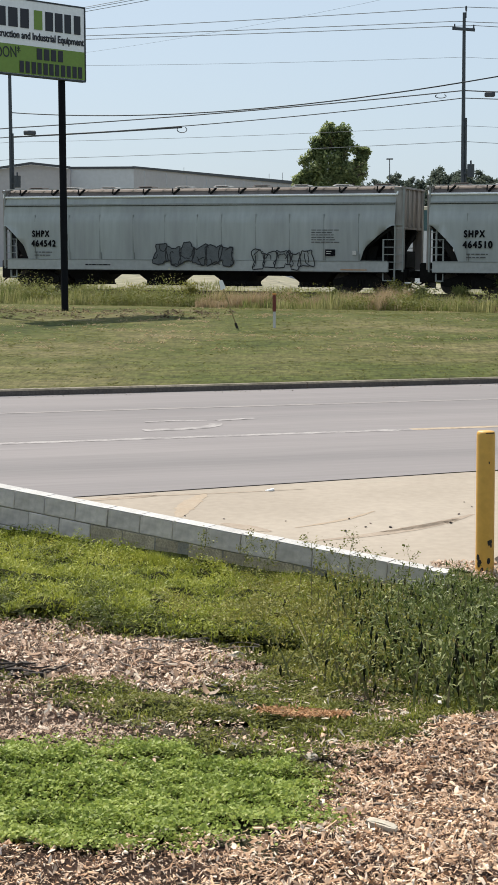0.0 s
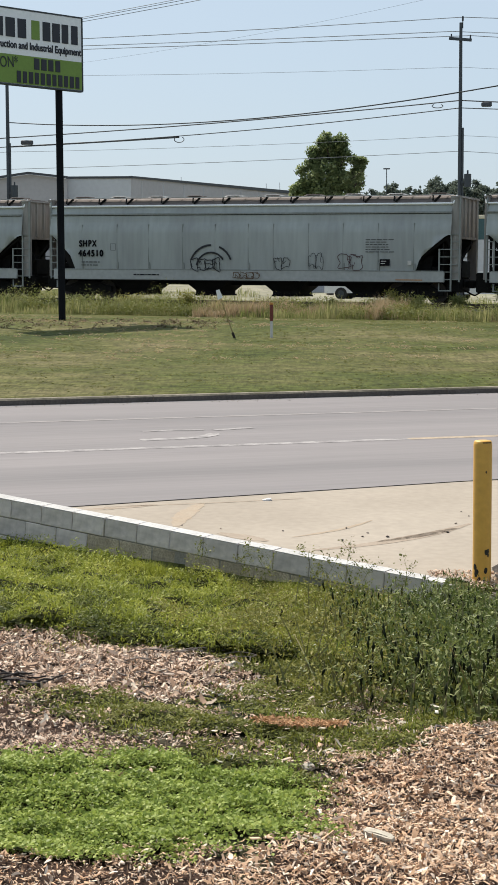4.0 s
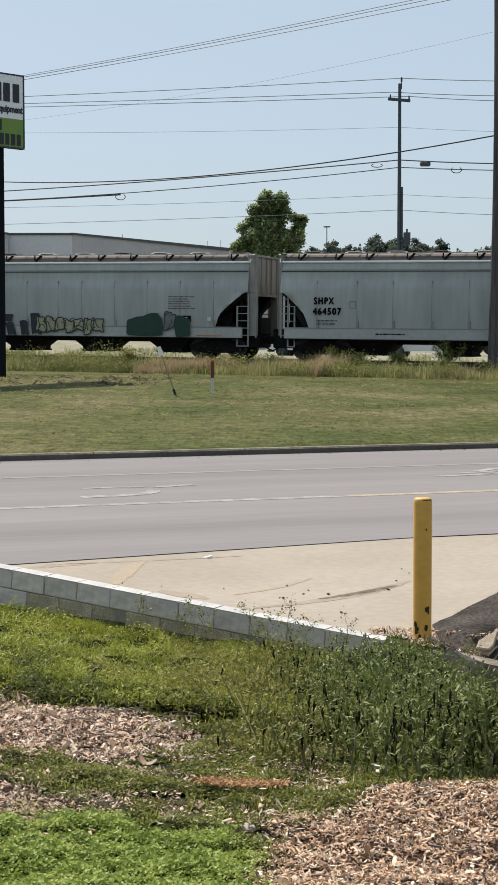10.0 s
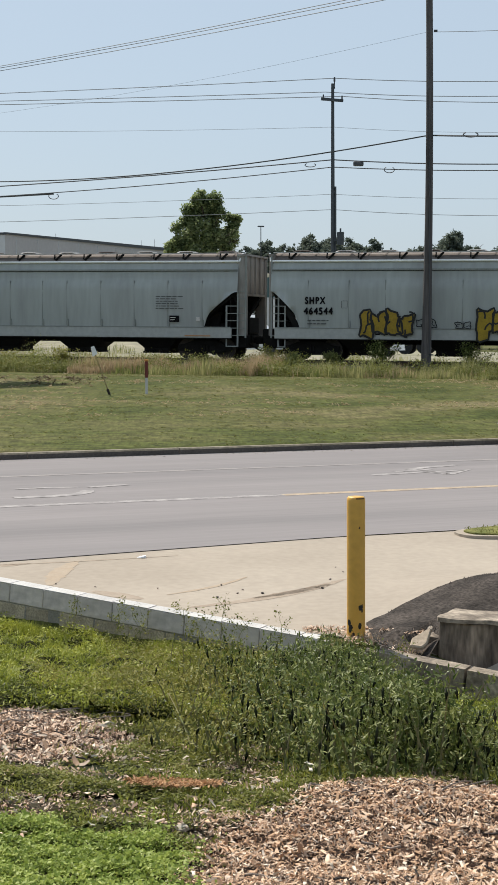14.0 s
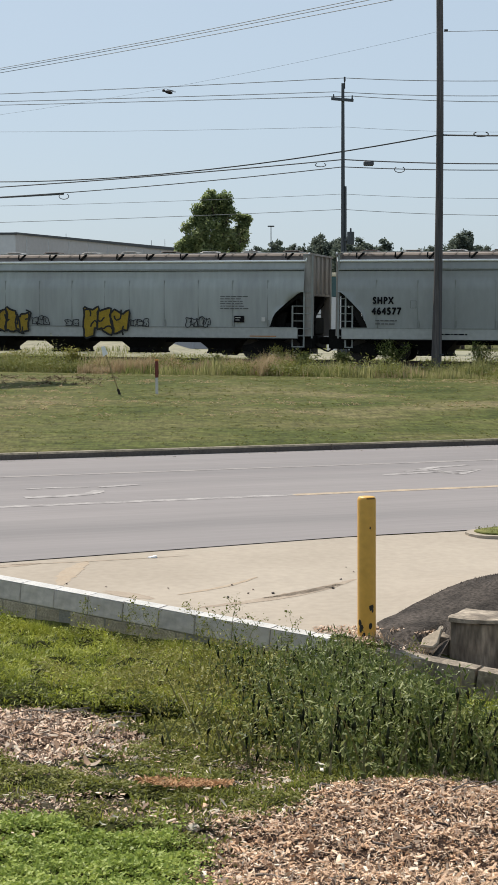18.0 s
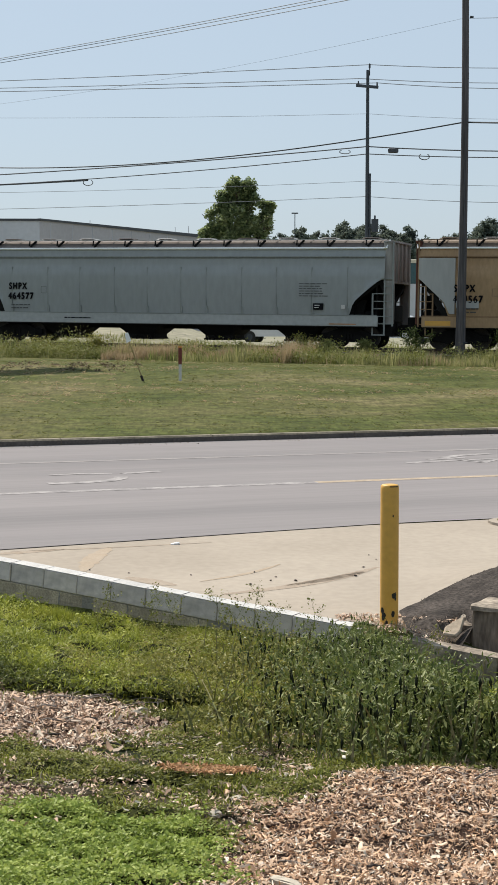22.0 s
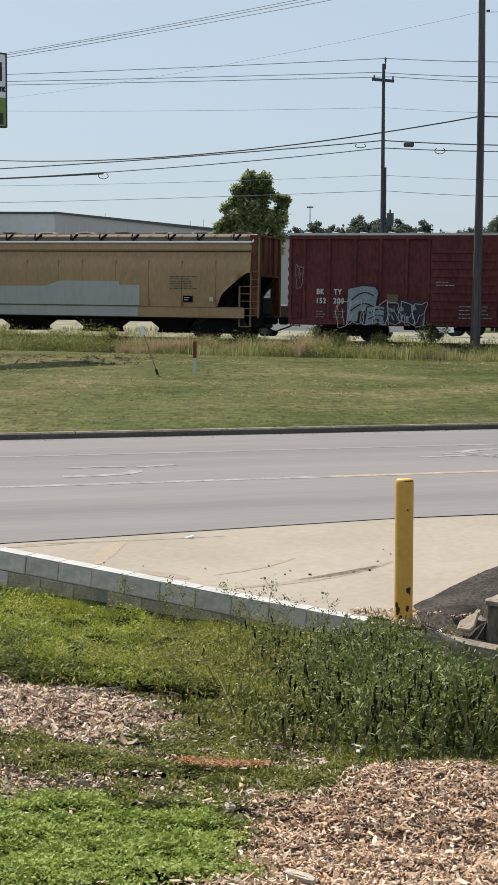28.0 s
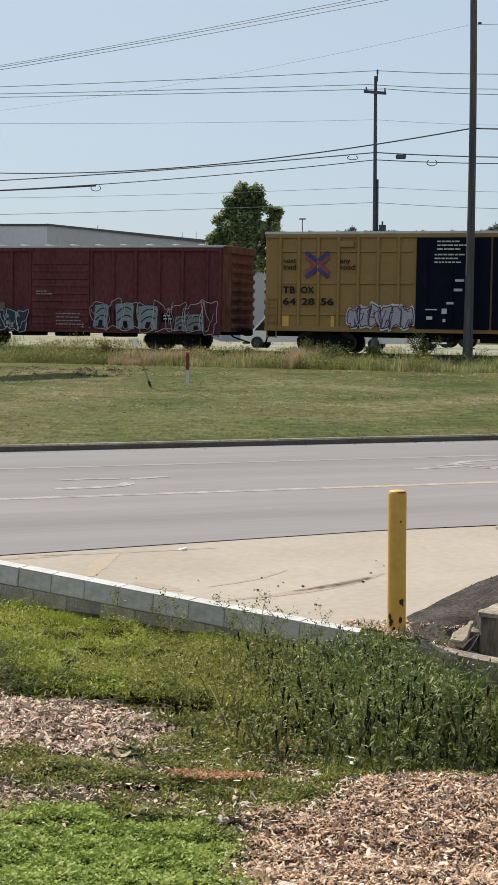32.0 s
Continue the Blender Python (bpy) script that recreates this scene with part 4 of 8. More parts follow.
def boxcar(length, height, mat, label, ribs, pitch_half, door, door_mat, sill=1.05, hi=0.0, end_depth=0.3):
    car = thing("boxcar", Matrix.Identity(4), label, "railroad car", "cars of the freight train")
    h, W = length / 2, 1.5
    part("body", boxm(-h, h, -W, W, sill, height - 0.12, 0.02), mat, car)
    part("roof", prism([(-h - 0.05, height - 0.12), (h + 0.05, height - 0.12), (h + 0.05, height - 0.02), (-h - 0.05, height - 0.02)], -W - 0.03, W + 0.03), M_WHITE, car, "pale weathered roof edge")
    for k in range(int(length / 1.25)):
        x = -h + 0.7 + k * 1.25
        part("roof_rib", boxm(x - 0.05, x + 0.05, -W, W, height - 0.02, height + 0.03), M_EDGE if not hi else M_WHITE, car)
    for sgn in (-1, 1):
        for x in ribs:
            part("side_post", boxm(x - 0.07, x + 0.07, min(sgn * W, sgn * (W + 0.09)), max(sgn * W, sgn * (W + 0.09)), sill + 0.02, height - 0.16, 0.03), mat, car)
        part("top_chord", boxm(-h, h, min(sgn * W, sgn * (W + 0.08)), max(sgn * W, sgn * (W + 0.08)), height - 0.3, height - 0.13, 0.015), mat, car)
        part("side_sill", boxm(-h, h, min(sgn * W, sgn * (W + 0.08)), max(sgn * W, sgn * (W + 0.08)), sill - 0.12, sill + 0.1, 0.015), mat, car)
        for d0, d1 in door:
            dd = part("door", boxm(d0, d1, min(sgn * W, sgn * (W + 0.12)), max(sgn * W, sgn * (W + 0.12)), sill + 0.05, height - 0.3, 0.01), door_mat, car, "sliding side door")
            if not hi:
                for k in range(9):
                    z = sill + 0.3 + k * (height - sill - 0.8) / 9
                    part("door_rib", boxm(d0 + 0.05, d1 - 0.05, min(sgn * W, sgn * (W + 0.16)), max(sgn * W, sgn * (W + 0.16)), z - 0.06, z + 0.06, 0.02), door_mat, dd)
            else:
                for k in range(3):
                    x = d0 + (k + 0.5) * (d1 - d0) / 3
                    bm = bmesh.new()
                    rod(bm, (x, sgn * (W + 0.16), sill + 0.1), (x, sgn * (W + 0.16), height - 0.4), 0.03, seg=6)
                    part("lock_rod", bm, door_mat, dd)
    for sgn in (-1, 1):
        ed = end_depth if sgn > 0 and not hi else 0.1
        if ed > 0.2:
            part("end_wall", boxm(h, h + ed - 0.12, -W + 0.02, W - 0.02, sill, height - 0.1), M_RUSTEND, car, "rusty end wall")
            part("end_roof", boxm(h, h + ed, -W, W, height - 0.4, height - 0.06, 0.02), M_RUSTEND, car)
        for k in range(8):
            z = sill + 0.25 + k * (height - sill - 0.6) / 8
            part("end_corrugation", boxm(min(sgn * h, sgn * (h + ed)), max(sgn * h, sgn * (h + ed)), -W + 0.05, W - 0.05, z - 0.12, z + 0.12, 0.07), M_RUSTEND if not hi else mat, car)
        bm = bmesh.new()
        for lx in (0.12, 0.55):
            box(bm, sgn * (h - lx) - 0.02, sgn * (h - lx) + 0.02, -W - 0.1, -W - 0.06, 0.6, 2.4)
        for k in range(6):
            box(bm, min(sgn * (h - 0.12), sgn * (h - 0.55)), max(sgn * (h - 0.12), sgn * (h - 0.55)), -W - 0.1, -W - 0.07, 0.65 + k * 0.33, 0.69 + k * 0.33)
        part("ladder", bm, mat, car)
    part("centre_sill", boxm(-h - 0.2, h + 0.2, -0.35, 0.35, 0.7, sill), M_UNDER, car)
    bm = bmesh.new()
    for x in (-2.2, 0, 2.4):
        box(bm, x - 0.5, x + 0.5, -1.2, 0.6, 0.55, sill - 0.08, 0.04)
    part("under_equipment", bm, M_UNDER, car)
    coupler(car, h + 0.1, pitch_half)
    running_gear(car, (-h + 2.6, h - 2.6))
    return car




def build_train():
    yy = -1.672
    U0 = 26.97       # the joint between the second and third wagon, at the start
    c = hopper("SHPX", "464542", "grey covered hopper car with dark grey scrawled graffiti")
    graffiti(c, -1.74, 2.15, 1.2, 2.1, 6, (0.12, 0.13, 0.135), (0.02, 0.02, 0.024), 11, yy)
    graffiti(c, 3.07, 5.93, 1.05, 1.85, 5, None, (0.02, 0.02, 0.024), 12, yy - 0.02)
    MOVERS.append((c, U0 - 1.5 * CAR_PITCH))
    c = hopper("SHPX", "464510", "grey covered hopper car with a round black graffiti arch")
    bm = bmesh.new()
    for r, w, a0, a1 in ((1.05, 0.09, 2, 6), (1.05, 0.09, 8, 14), (0.72, 0.08, 3, 15)):
        stroke(bm, [(-1.42 + r * math.cos(a * math.pi / 16), 1.45 + r * math.sin(a * math.pi / 16)) for a in range(a0, a1 + 1)], w, yy - 0.01)
    part("graffiti_arch", bm, paint((0.02, 0.02, 0.024)), c)
    graffiti(c, -2.4, -0.97, 1.42, 1.9, 4, None, (0.02, 0.02, 0.024), 13, yy, 0.04)
    graffiti(c, 1.64, 2.35, 1.5, 1.95, 2, None, (0.03, 0.03, 0.034), 14, yy, 0.03)
    graffiti(c, 3.27, 3.89, 1.5, 2.15, 2, None, (0.05, 0.05, 0.055), 26, yy, 0.025)
    graffiti(c, 4.6, 5.73, 1.45, 2.1, 2, None, (0.08, 0.03, 0.035), 15, yy, 0.03)
    graffiti(c, -0.31, 0.92, 1.02, 1.3, 4, None, (0.12, 0.06, 0.02), 16, yy - 0.02, 0.03)
    MOVERS.append((c, U0 - 0.5 * CAR_PITCH))
    c = hopper("SHPX", "464534", "grey covered hopper car with blue, black and green graffiti")
    clouds(c, -8.0, -3.9, 0.98, 1.95, 26, [(0.10, 0.17, 0.26), (0.055, 0.10, 0.17), (0.20, 0.28, 0.35), (0.075, 0.15, 0.25)], 17, yy - 0.02)
    graffiti(c, -7.7, -4.2, 1.05, 1.7, 4, None, (0.30, 0.36, 0.42), 17, yy - 0.07, 0.035, None, 2)
    for x, z, w, h, tilt in ((-3.35, 1.45, 0.6, 0.85, -0.25), (-2.75, 1.2, 0.5, 0.4, 0.3), (-2.2, 1.75, 0.5, 0.35, 0.3), (-2.05, 1.25, 0.45, 0.6, -0.3), (-1.35, 1.3, 0.42, 0.7, -0.15), (-0.75, 1.5, 0.5, 1.0, -0.1)):
        slab_letter(c, x, z, w, h, tilt, (0.022, 0.026, 0.034), None, 18 + int(z * 10), yy - 0.02, -0.44)
    graffiti(c, -0.72, 2.66, 1.1, 1.75, 7, (0.34, 0.33, 0.22), (0.03, 0.03, 0.03), 19, yy - 0.02, 0.05)
    for x, z, w, h in ((4.35, 1.4, 1.0, 0.85), (5.1, 1.5, 0.9, 1.0), (4.75, 1.2, 1.5, 0.5), (6.55, 1.4, 0.75, 0.95)):
        bm = bmesh.new()
        flat_poly(bm, blob(x, z, w, h, random.Random(int(x * 10)), 20, 0.1), yy - 0.02 - 0.002 * x)
        part("graffiti_fill", bm, paint((0.014, 0.05, 0.034)), c, "dark green sprayed shape")
    graffiti(c, 5.65, 6.2, 1.35, 2.0, 1, (0.16, 0.17, 0.17), (0.012, 0.02, 0.018), 25, yy - 0.03, 0.04)
    MOVERS.append((c, U0 + 0.5 * CAR_PITCH))
    c = hopper("SHPX", "464507", "clean grey covered hopper car with black stencilled marks")
    MOVERS.append((c, U0 + 1.5 * CAR_PITCH))
    c = hopper("SHPX", "464544", "grey covered hopper car with two yellow bubble graffiti")
    graffiti(c, -5.63, -3.32, 1.05, 2.1, 4, (0.34, 0.22, 0.012), (0.012, 0.012, 0.012), 21, yy - 0.02, 0.09)
    graffiti(c, -3.17, -2.35, 1.45, 1.8, 3, None, (0.02, 0.02, 0.024), 22, yy, 0.04)
    graffiti(c, -0.66, 1.48, 1.05, 2.15, 3, (0.36, 0.24, 0.012), (0.012, 0.012, 0.012), 23, yy - 0.02, 0.09)
    graffiti(c, 1.64, 2.51, 1.42, 1.7, 3, None, (0.03, 0.03, 0.034), 24, yy, 0.04)
    graffiti(c, -1.53, -0.87, 1.42, 1.7, 2, None, (0.03, 0.03, 0.034), 28, yy, 0.04)
    graffiti(c, 4.25, 5.37, 1.4, 1.8, 4, None, (0.03, 0.03, 0.034), 29, yy, 0.04)
    MOVERS.append((c, U0 + 2.5 * CAR_PITCH))
    c = hopper("SHPX", "464577", "dull grey covered hopper car with black stencilled marks", M_GREYOLD)
    MOVERS.append((c, U0 + 3.5 * CAR_PITCH))
    c = hopper("SHPX", "464567", "tan covered hopper car with pale grey repainted patches", M_TAN, M_TANDARK, M_RUSTROOF, True, M_RUSTEND)
    for pts in ([(-9.58, 2.98), (-9.58, 3.84), (-8.03, 3.84), (-8.03, 1.5), (-8.25, 1.5), (-8.5, 2.0)], [(-7.97, 1.75), (-7.97, 2.04), (-7.0, 2.04), (-7.0, 1.75)],
                [(-6.0, 1.44), (-6.0, 2.03), (-4.5, 2.03), (-4.5, 1.44)], [(-3.76, 1.44), (-3.76, 2.24), (-0.3, 2.28), (0.5, 2.52), (3.4, 2.52), (3.4, 2.35), (4.4, 2.35), (4.4, 1.44)]):
        part("repaint_patch", prism(pts, -1.672, -1.60), M_PATCH, c, "flat grey repainted patch")
    part("sill_patch", boxm(-3.8, 4.3, -1.612, -1.59, 0.95, 1.38), M_PATCH, c, "grey repainted length of sill")
    part("sill_patch", boxm(-5.9, -4.6, -1.612, -1.59, 1.2, 1.38), M_PATCH, c, "grey repainted length of sill")
    part("sill_patch", boxm(-9.3, -8.2, -1.612, -1.59, 1.0, 1.2), M_YELLOW, c, "yellow paint on the sill")
    MOVERS.append((c, U0 + 4.5 * CAR_PITCH - 0.06))
    c = boxcar(15.54, 4.68, M_BOXRED, "weathered oxide-red boxcar with silver graffiti along its side", [-7.7, -7.07, -5.96, -4.79, -3.66, -2.52, -1.55, 1.5, 2.57, 3.67, 4.8, 5.92, 7.09, 7.7], 8.7, [(-1.46, 1.41)], M_BOXRED, sill=0.85, end_depth=0.55)
    yb = -1.68
    for txt, x, z, w in (("BK", -6.49, 2.04, 0.32), ("TY", -5.71, 2.04, 0.34), ("152", -6.52, 1.65, 0.40), ("200", -5.73, 1.65, 0.46)):
        lettering(txt, 0.31, Matrix.Translation((x, yb + 0.10, z)), M_WHITE, c, width=w, fat=0.014, spread=1.2)
    small_lines(c, -6.5, 1.28, 3, 0.4, 0.12, yb + 0.10, M_FADED, 0.035, 31)
    small_lines(c, -5.7, 1.28, 3, 0.4, 0.12, yb + 0.10, M_FADED, 0.035, 30)
    silver, ink = (0.27, 0.31, 0.34), (0.02, 0.022, 0.028)
    slab_letter(c, -4.42, 1.62, 1.40, 1.55, 0.03, silver, ink, 32, yb - 0.012)
    slab_letter(c, -3.75, 1.15, 1.0, 0.85, 0.1, silver, ink, 33, yb - 0.02)
    for x, z, w, h in ((-3.2, 1.2, 0.5, 0.8), (-2.6, 1.3, 0.7, 1.0), (-2.0, 1.25, 0.6, 1.0)):
        slab_letter(c, x, z, w, h, 0.1, (0.03, 0.032, 0.045), None, 34, yb - 0.03)
    clouds(c, -3.2, -1.75, 0.85, 1.7, 7, [(0.27, 0.31, 0.34)], 35, yb - 0.05, 0.5)
    graffiti(c, -5.5, -1.6, 0.75, 1.75, 7, None, (0.52, 0.53, 0.55), 36, yb - 0.08, 0.028, None, 2)
    part("placard", boxm(-3.35, -2.85, yb + 0.08, yb + 0.1, 1.65, 2.05), paint((0.16, 0.12, 0.07)), c, "brown placard board")
    graffiti(c, -7.45, -7.1, 2.35, 3.25, 1, None, (0.26, 0.17, 0.17), 38, yb + 0.08, 0.035, None, 4)
    for k, (x, z, w, h) in enumerate(((2.05, 1.5, 0.75, 1.05), (3.2, 1.5, 0.95, 1.2), (4.35, 1.45, 1.0, 1.15), (6.6, 1.25, 0.9, 0.8), (5.9, 1.2, 0.6, 0.7))):
        slab_letter(c, x, z, w, h, (0.1, -0.05, 0.02, -0.12, 0.1)[k], (0.25, 0.29, 0.31) if k < 3 else (0.20, 0.21, 0.22), ink, 50 + k, yb - 0.012 - 0.004 * k)
    graffiti(c, 1.6, 7.65, 0.85, 2.15, 8, None, (0.46, 0.42, 0.42), 37, yb - 0.06, 0.03, None, 2)
    part("placard", boxm(4.95, 5.5, yb + 0.07, yb + 0.1, 1.25, 1.65), M_BLACKP, c, "small black data panel")
    small_lines(c, 5.05, 1.5, 2, 0.35, 0.14, yb + 0.065, M_WHITE, 0.06, 39)
    small_lines(c, -1.2, 2.55, 2, 0.6, 0.12, yb - 0.02, M_FADED, 0.05, 40)
    small_lines(c, -0.2, 1.55, 4, 1.4, 0.16, yb - 0.02, M_FADED, 0.045, 41)
    MOVERS.append((c, 139.53))
    c = boxcar(19.9, 5.25, M_BOXGOLD, "tall golden-yellow boxcar with navy doors and stencilled lettering", [-9.27, -8.42, -7.54, -6.64, -5.76, -4.89, -3.98, 4.0, 4.9, 5.8, 6.7, 7.55, 8.4, 9.27], 10.35, [(-3.2, -0.05), (0.05, 3.2)], M_NAVY, hi=1.0)
    MOVERS.append((c, 159.27))
    return c


TBOX = build_train()
for car, u in MOVERS:
    car.matrix_world = track_pose(u)


def motions():
    times = [i * 1.0 for i in range(33)]
    for car, u in MOVERS:
        walk(car, [(t, track_pose(u - train_shift(t))) for t in times])
    spin = [i * 0.13 for i in range(247)]
    spin[-1] = 32.0
    for w, dx in WHEELSETS:
        walk(w, [(t, pose(dx, 0, 0.46, 0, -math.degrees(train_shift(t) / 0.46), 0)) for t in spin])
    # the fly darts across once, just after the middle of the clip
    walk(FLY, [(t, pose(0.0102 + dx, 2.003, 3.084 - 0.16 * dx, 0, 15, 0)) for t, dx in ((0.0, 5.0), (17.4, 3.6), (18.0, 0.0), (18.6, -3.6), (32.0, -5.0))])


# ---- block wall ----
def build_wall():
    xh = Vector((-WD.x, -WD.y, -0.098)).normalized()
    yh = Vector((0.464, 0.886, 0)).normalized()
    zh = xh.cross(yh).normalized()
    m = Matrix((xh, yh, zh)).transposed().to_4x4()
    wall = thing("wall_of_blocks", Matrix.Translation((WALL_B.x, WALL_B.y, wall_top(WALL_B.x))) @ m,
                 "low grey concrete block wall edging the driveway", "wall", kind="structure")
    total = (WALL_A - WALL_B).length
    part("core", boxm(-0.3, total - 0.02, 0.012, 0.18, -1.0, -0.012), M_MORTAR, wall, "mortar joints")
    meshes = {}
    for key, mat, length in (("new", M_BLOCK, 0.392), ("old", M_OLDBLOCK, 0.392), ("half", M_BLOCK, 0.19)):
        bm = boxm(0, length, 0, 0.19, 0, 0.19, 0.006)
        for v in bm.verts:
            v.co += Vector((0, 0.002 * noise.noise(v.co * 9), 0.002 * noise.noise(v.co * 7)))
        me = bpy.data.meshes.new("block")
        bm.to_mesh(me)
        bm.free()
        me.materials.append(mat)
        meshes[key] = me
    rnd = random.Random(4)
    for c in range(5):
        x = total - 0.4 * 17.5 - 0.1 - (0.2 if c % 2 else 0.0)
        while x < total - 0.01:
            key = "old" if c >= 1 and x > total - 4.3 and rnd.random() < 0.6 else "new"
            if x + 0.39 > total + 0.02:
                key = "half"
            b = new("block", meshes[key])
            b.parent = wall
            b.location = (x + rnd.uniform(-0.003, 0.003), rnd.uniform(-0.008, 0.006) + (0.006 if c else 0), -0.2 * (c + 1) + 0.005)
            b.rotation_euler = (0, rnd.uniform(-0.004, 0.004), rnd.uniform(-0.01, 0.01))
            # thin layer added on the top course for its sunlit tone
            if c == 0:
                w = 0.39 if key != "half" else 0.188
                cp = part("cap_wash", boxm(0.002, w, -0.002, 0.192, 0.19, 0.197, 0.002), M_CAP, b, "thin layer added for the sunlit block top")
            x += 0.40
    return wall


build_wall()


def build_bollard():
    b = thing("bollard", pose(1.83, 15.5, -0.06), "yellow painted steel bollard with chipped paint at its foot", "bollard")
    bm = bmesh.new()
    rings = [(0.0, 0.0865), (1.36, 0.0865), (1.385, 0.083), (1.397, 0.072), (1.40, 0.05)]
    loops = []
    for z, r in rings:
        loops.append([bm.verts.new((r * math.cos(a * math.pi / 20), r * math.sin(a * math.pi / 20), z)) for a in range(40)])
    for p, q in zip(loops, loops[1:]):
        for i in range(40):
            bm.faces.new((p[i], p[(i + 1) % 40], q[(i + 1) % 40], q[i]))
    bm.faces.new(loops[-1])
    part("pipe", bm, M_YELLOW, b, smooth=True)
    rnd = random.Random(2)
    for a, z, s in ((-1.15, 0.31, 0.035), (-1.25, 0.14, 0.03), (-1.42, 0.02, 0.05), (-2.3, 0.12, 0.045), (-2.5, 0.16, 0.03), (-1.7, 0.0, 0.04), (-2.0, 0.04, 0.03), (-1.3, 1.06, 0.012), (-1.0, 0.28, 0.02)):
        bm = bmesh.new()
        c = bm.verts.new((0.0885 * math.cos(a), 0.0885 * math.sin(a), z + 0.05))
        ring = []
        for i in range(9):
            t = i * 2 * math.pi / 9
            r = s * rnd.uniform(0.5, 1.1)
            aa = a + r * math.cos(t) / 0.0865 * 0.7
            ring.append(bm.verts.new((0.0885 * math.cos(aa), 0.0885 * math.sin(aa), z + 0.05 + r * 1.2 * math.sin(t))))
        for i in range(9):
            bm.faces.new((c, ring[i], ring[(i + 1) % 9]))
        part("paint_chip", bm, M_CHIPPED, b, "bare dark steel where paint chipped")
    bm = bmesh.new()
    for i in range(26):
        a0, a1 = -2.4 + i * 0.07, -2.4 + i * 0.07 + 0.07
        vs = [bm.verts.new((r * math.cos(a), r * math.sin(a), z)) for a, r, z in ((a0, 0.0855, 1.376), (a1, 0.0855, 1.376), (a1, 0.0838, 1.388), (a0, 0.0838, 1.388))]
        if i > 9:
            bm.faces.new(vs)
    part("worn_rim", bm, material("worn_rim", (0.20, 0.10, 0.03), 0.8, 0.4, 20, 60, 0.2), b, "rusty worn top rim")
    return b


build_bollard()


def rough_box(x0, x1, y0, y1, z0, z1, amp, seed, cuts=5):
    bm = boxm(x0, x1, y0, y1, z0, z1)
    bmesh.ops.subdivide_edges(bm, edges=bm.edges, cuts=cuts, use_grid_fill=True)
    for v in bm.verts:
        n = noise.noise_vector(v.co * 4 + Vector((seed, 0, 0)))
        e = sum((abs(v.co.x - x0) < 1e-4 or abs(v.co.x - x1) < 1e-4, abs(v.co.y - y0) < 1e-4 or abs(v.co.y - y1) < 1e-4, abs(v.co.z - z1) < 1e-4))
        c = Vector(((x0 + x1) / 2, (y0 + y1) / 2, (z0 + z1) / 2))
        v.co += n * amp + (c - v.co).normalized() * (0.6 * amp if e > 1 else 0)
    return bm


hw_m = pose(2.60, 15.38, 0, 0, 0, -27.6)
headwall = thing("headwall", hw_m, "stained crumbling concrete culvert headwall beside the drive", "headwall", kind="structure")
part("block", rough_box(0, 2.6, 0, 0.34, -0.62, 0.17, 0.03, 3, 14), M_OLDCONC, headwall)
part("cap_slab", rough_box(-0.02, 2.6, -0.03, 0.55, 0.165, 0.205, 0.028, 9, 14), M_EDGING, headwall)
part("buttress", rough_box(-0.16, 0.02, 0.02, 0.3, -0.62, 0.02, 0.02, 14, 4), M_OLDCONC, headwall)
low = thing("low_wall", pose(1.85, 15.13, -0.06, 0, 6.6, -27.6), "cracked weathered concrete edging continuing the block wall", "wall", kind="structure")
for x0, x1 in ((0.0, 0.98), (1.0, 1.85), (1.87, 2.9)):
    part("edging_length", rough_box(x0, x1, 0, 0.2, -0.24, 0.02, 0.007, x0 * 7, 5), M_EDGING, low)
    part("edging_length", rough_box(x0 + 0.22, x1 + 0.2, 0.01, 0.2, -0.6, -0.25, 0.01, x0 * 5, 5), M_EDGING, low)


def stone(x, y, z, r, seed, mat, label, squash=0.6, name="rock"):
    bm = bmesh.new()
    bmesh.ops.create_icosphere(bm, subdivisions=2, radius=r)
    rnd = random.Random(seed)
    planes = [(Vector((rnd.uniform(-1, 1), rnd.uniform(-1, 1), rnd.uniform(-0.3, 1))).normalized(), r * rnd.uniform(0.55, 0.85)) for _ in range(7)]
    for v in bm.verts:
        for n, d in planes:
            k = v.co.dot(n) - d
            if k > 0:
                v.co -= n * k
        v.co.z *= squash
    ob = part(name, bm, mat)
    ob.location = (x, y, z)
    return tagged(ob, label, "rock")


bm = prism([(-0.09, -0.05), (0.03, -0.07), (0.075, -0.01), (0.11, 0.21), (0.06, 0.185), (-0.07, 0.06)], -0.025, 0.025)
bmesh.ops.bevel(bm, geom=list(bm.edges), offset=0.012, segments=1, affect="EDGES")
ob = part("rock", bm, material("tan_stone", (0.46, 0.37, 0.275), 0.9, 0.2, 6, 30, 0.3))
ob.matrix_world = pose(2.40, 15.3, -0.03, -58, 0, -12)
tagged(ob, "tan broken stone slab leaning against the headwall", "rock")


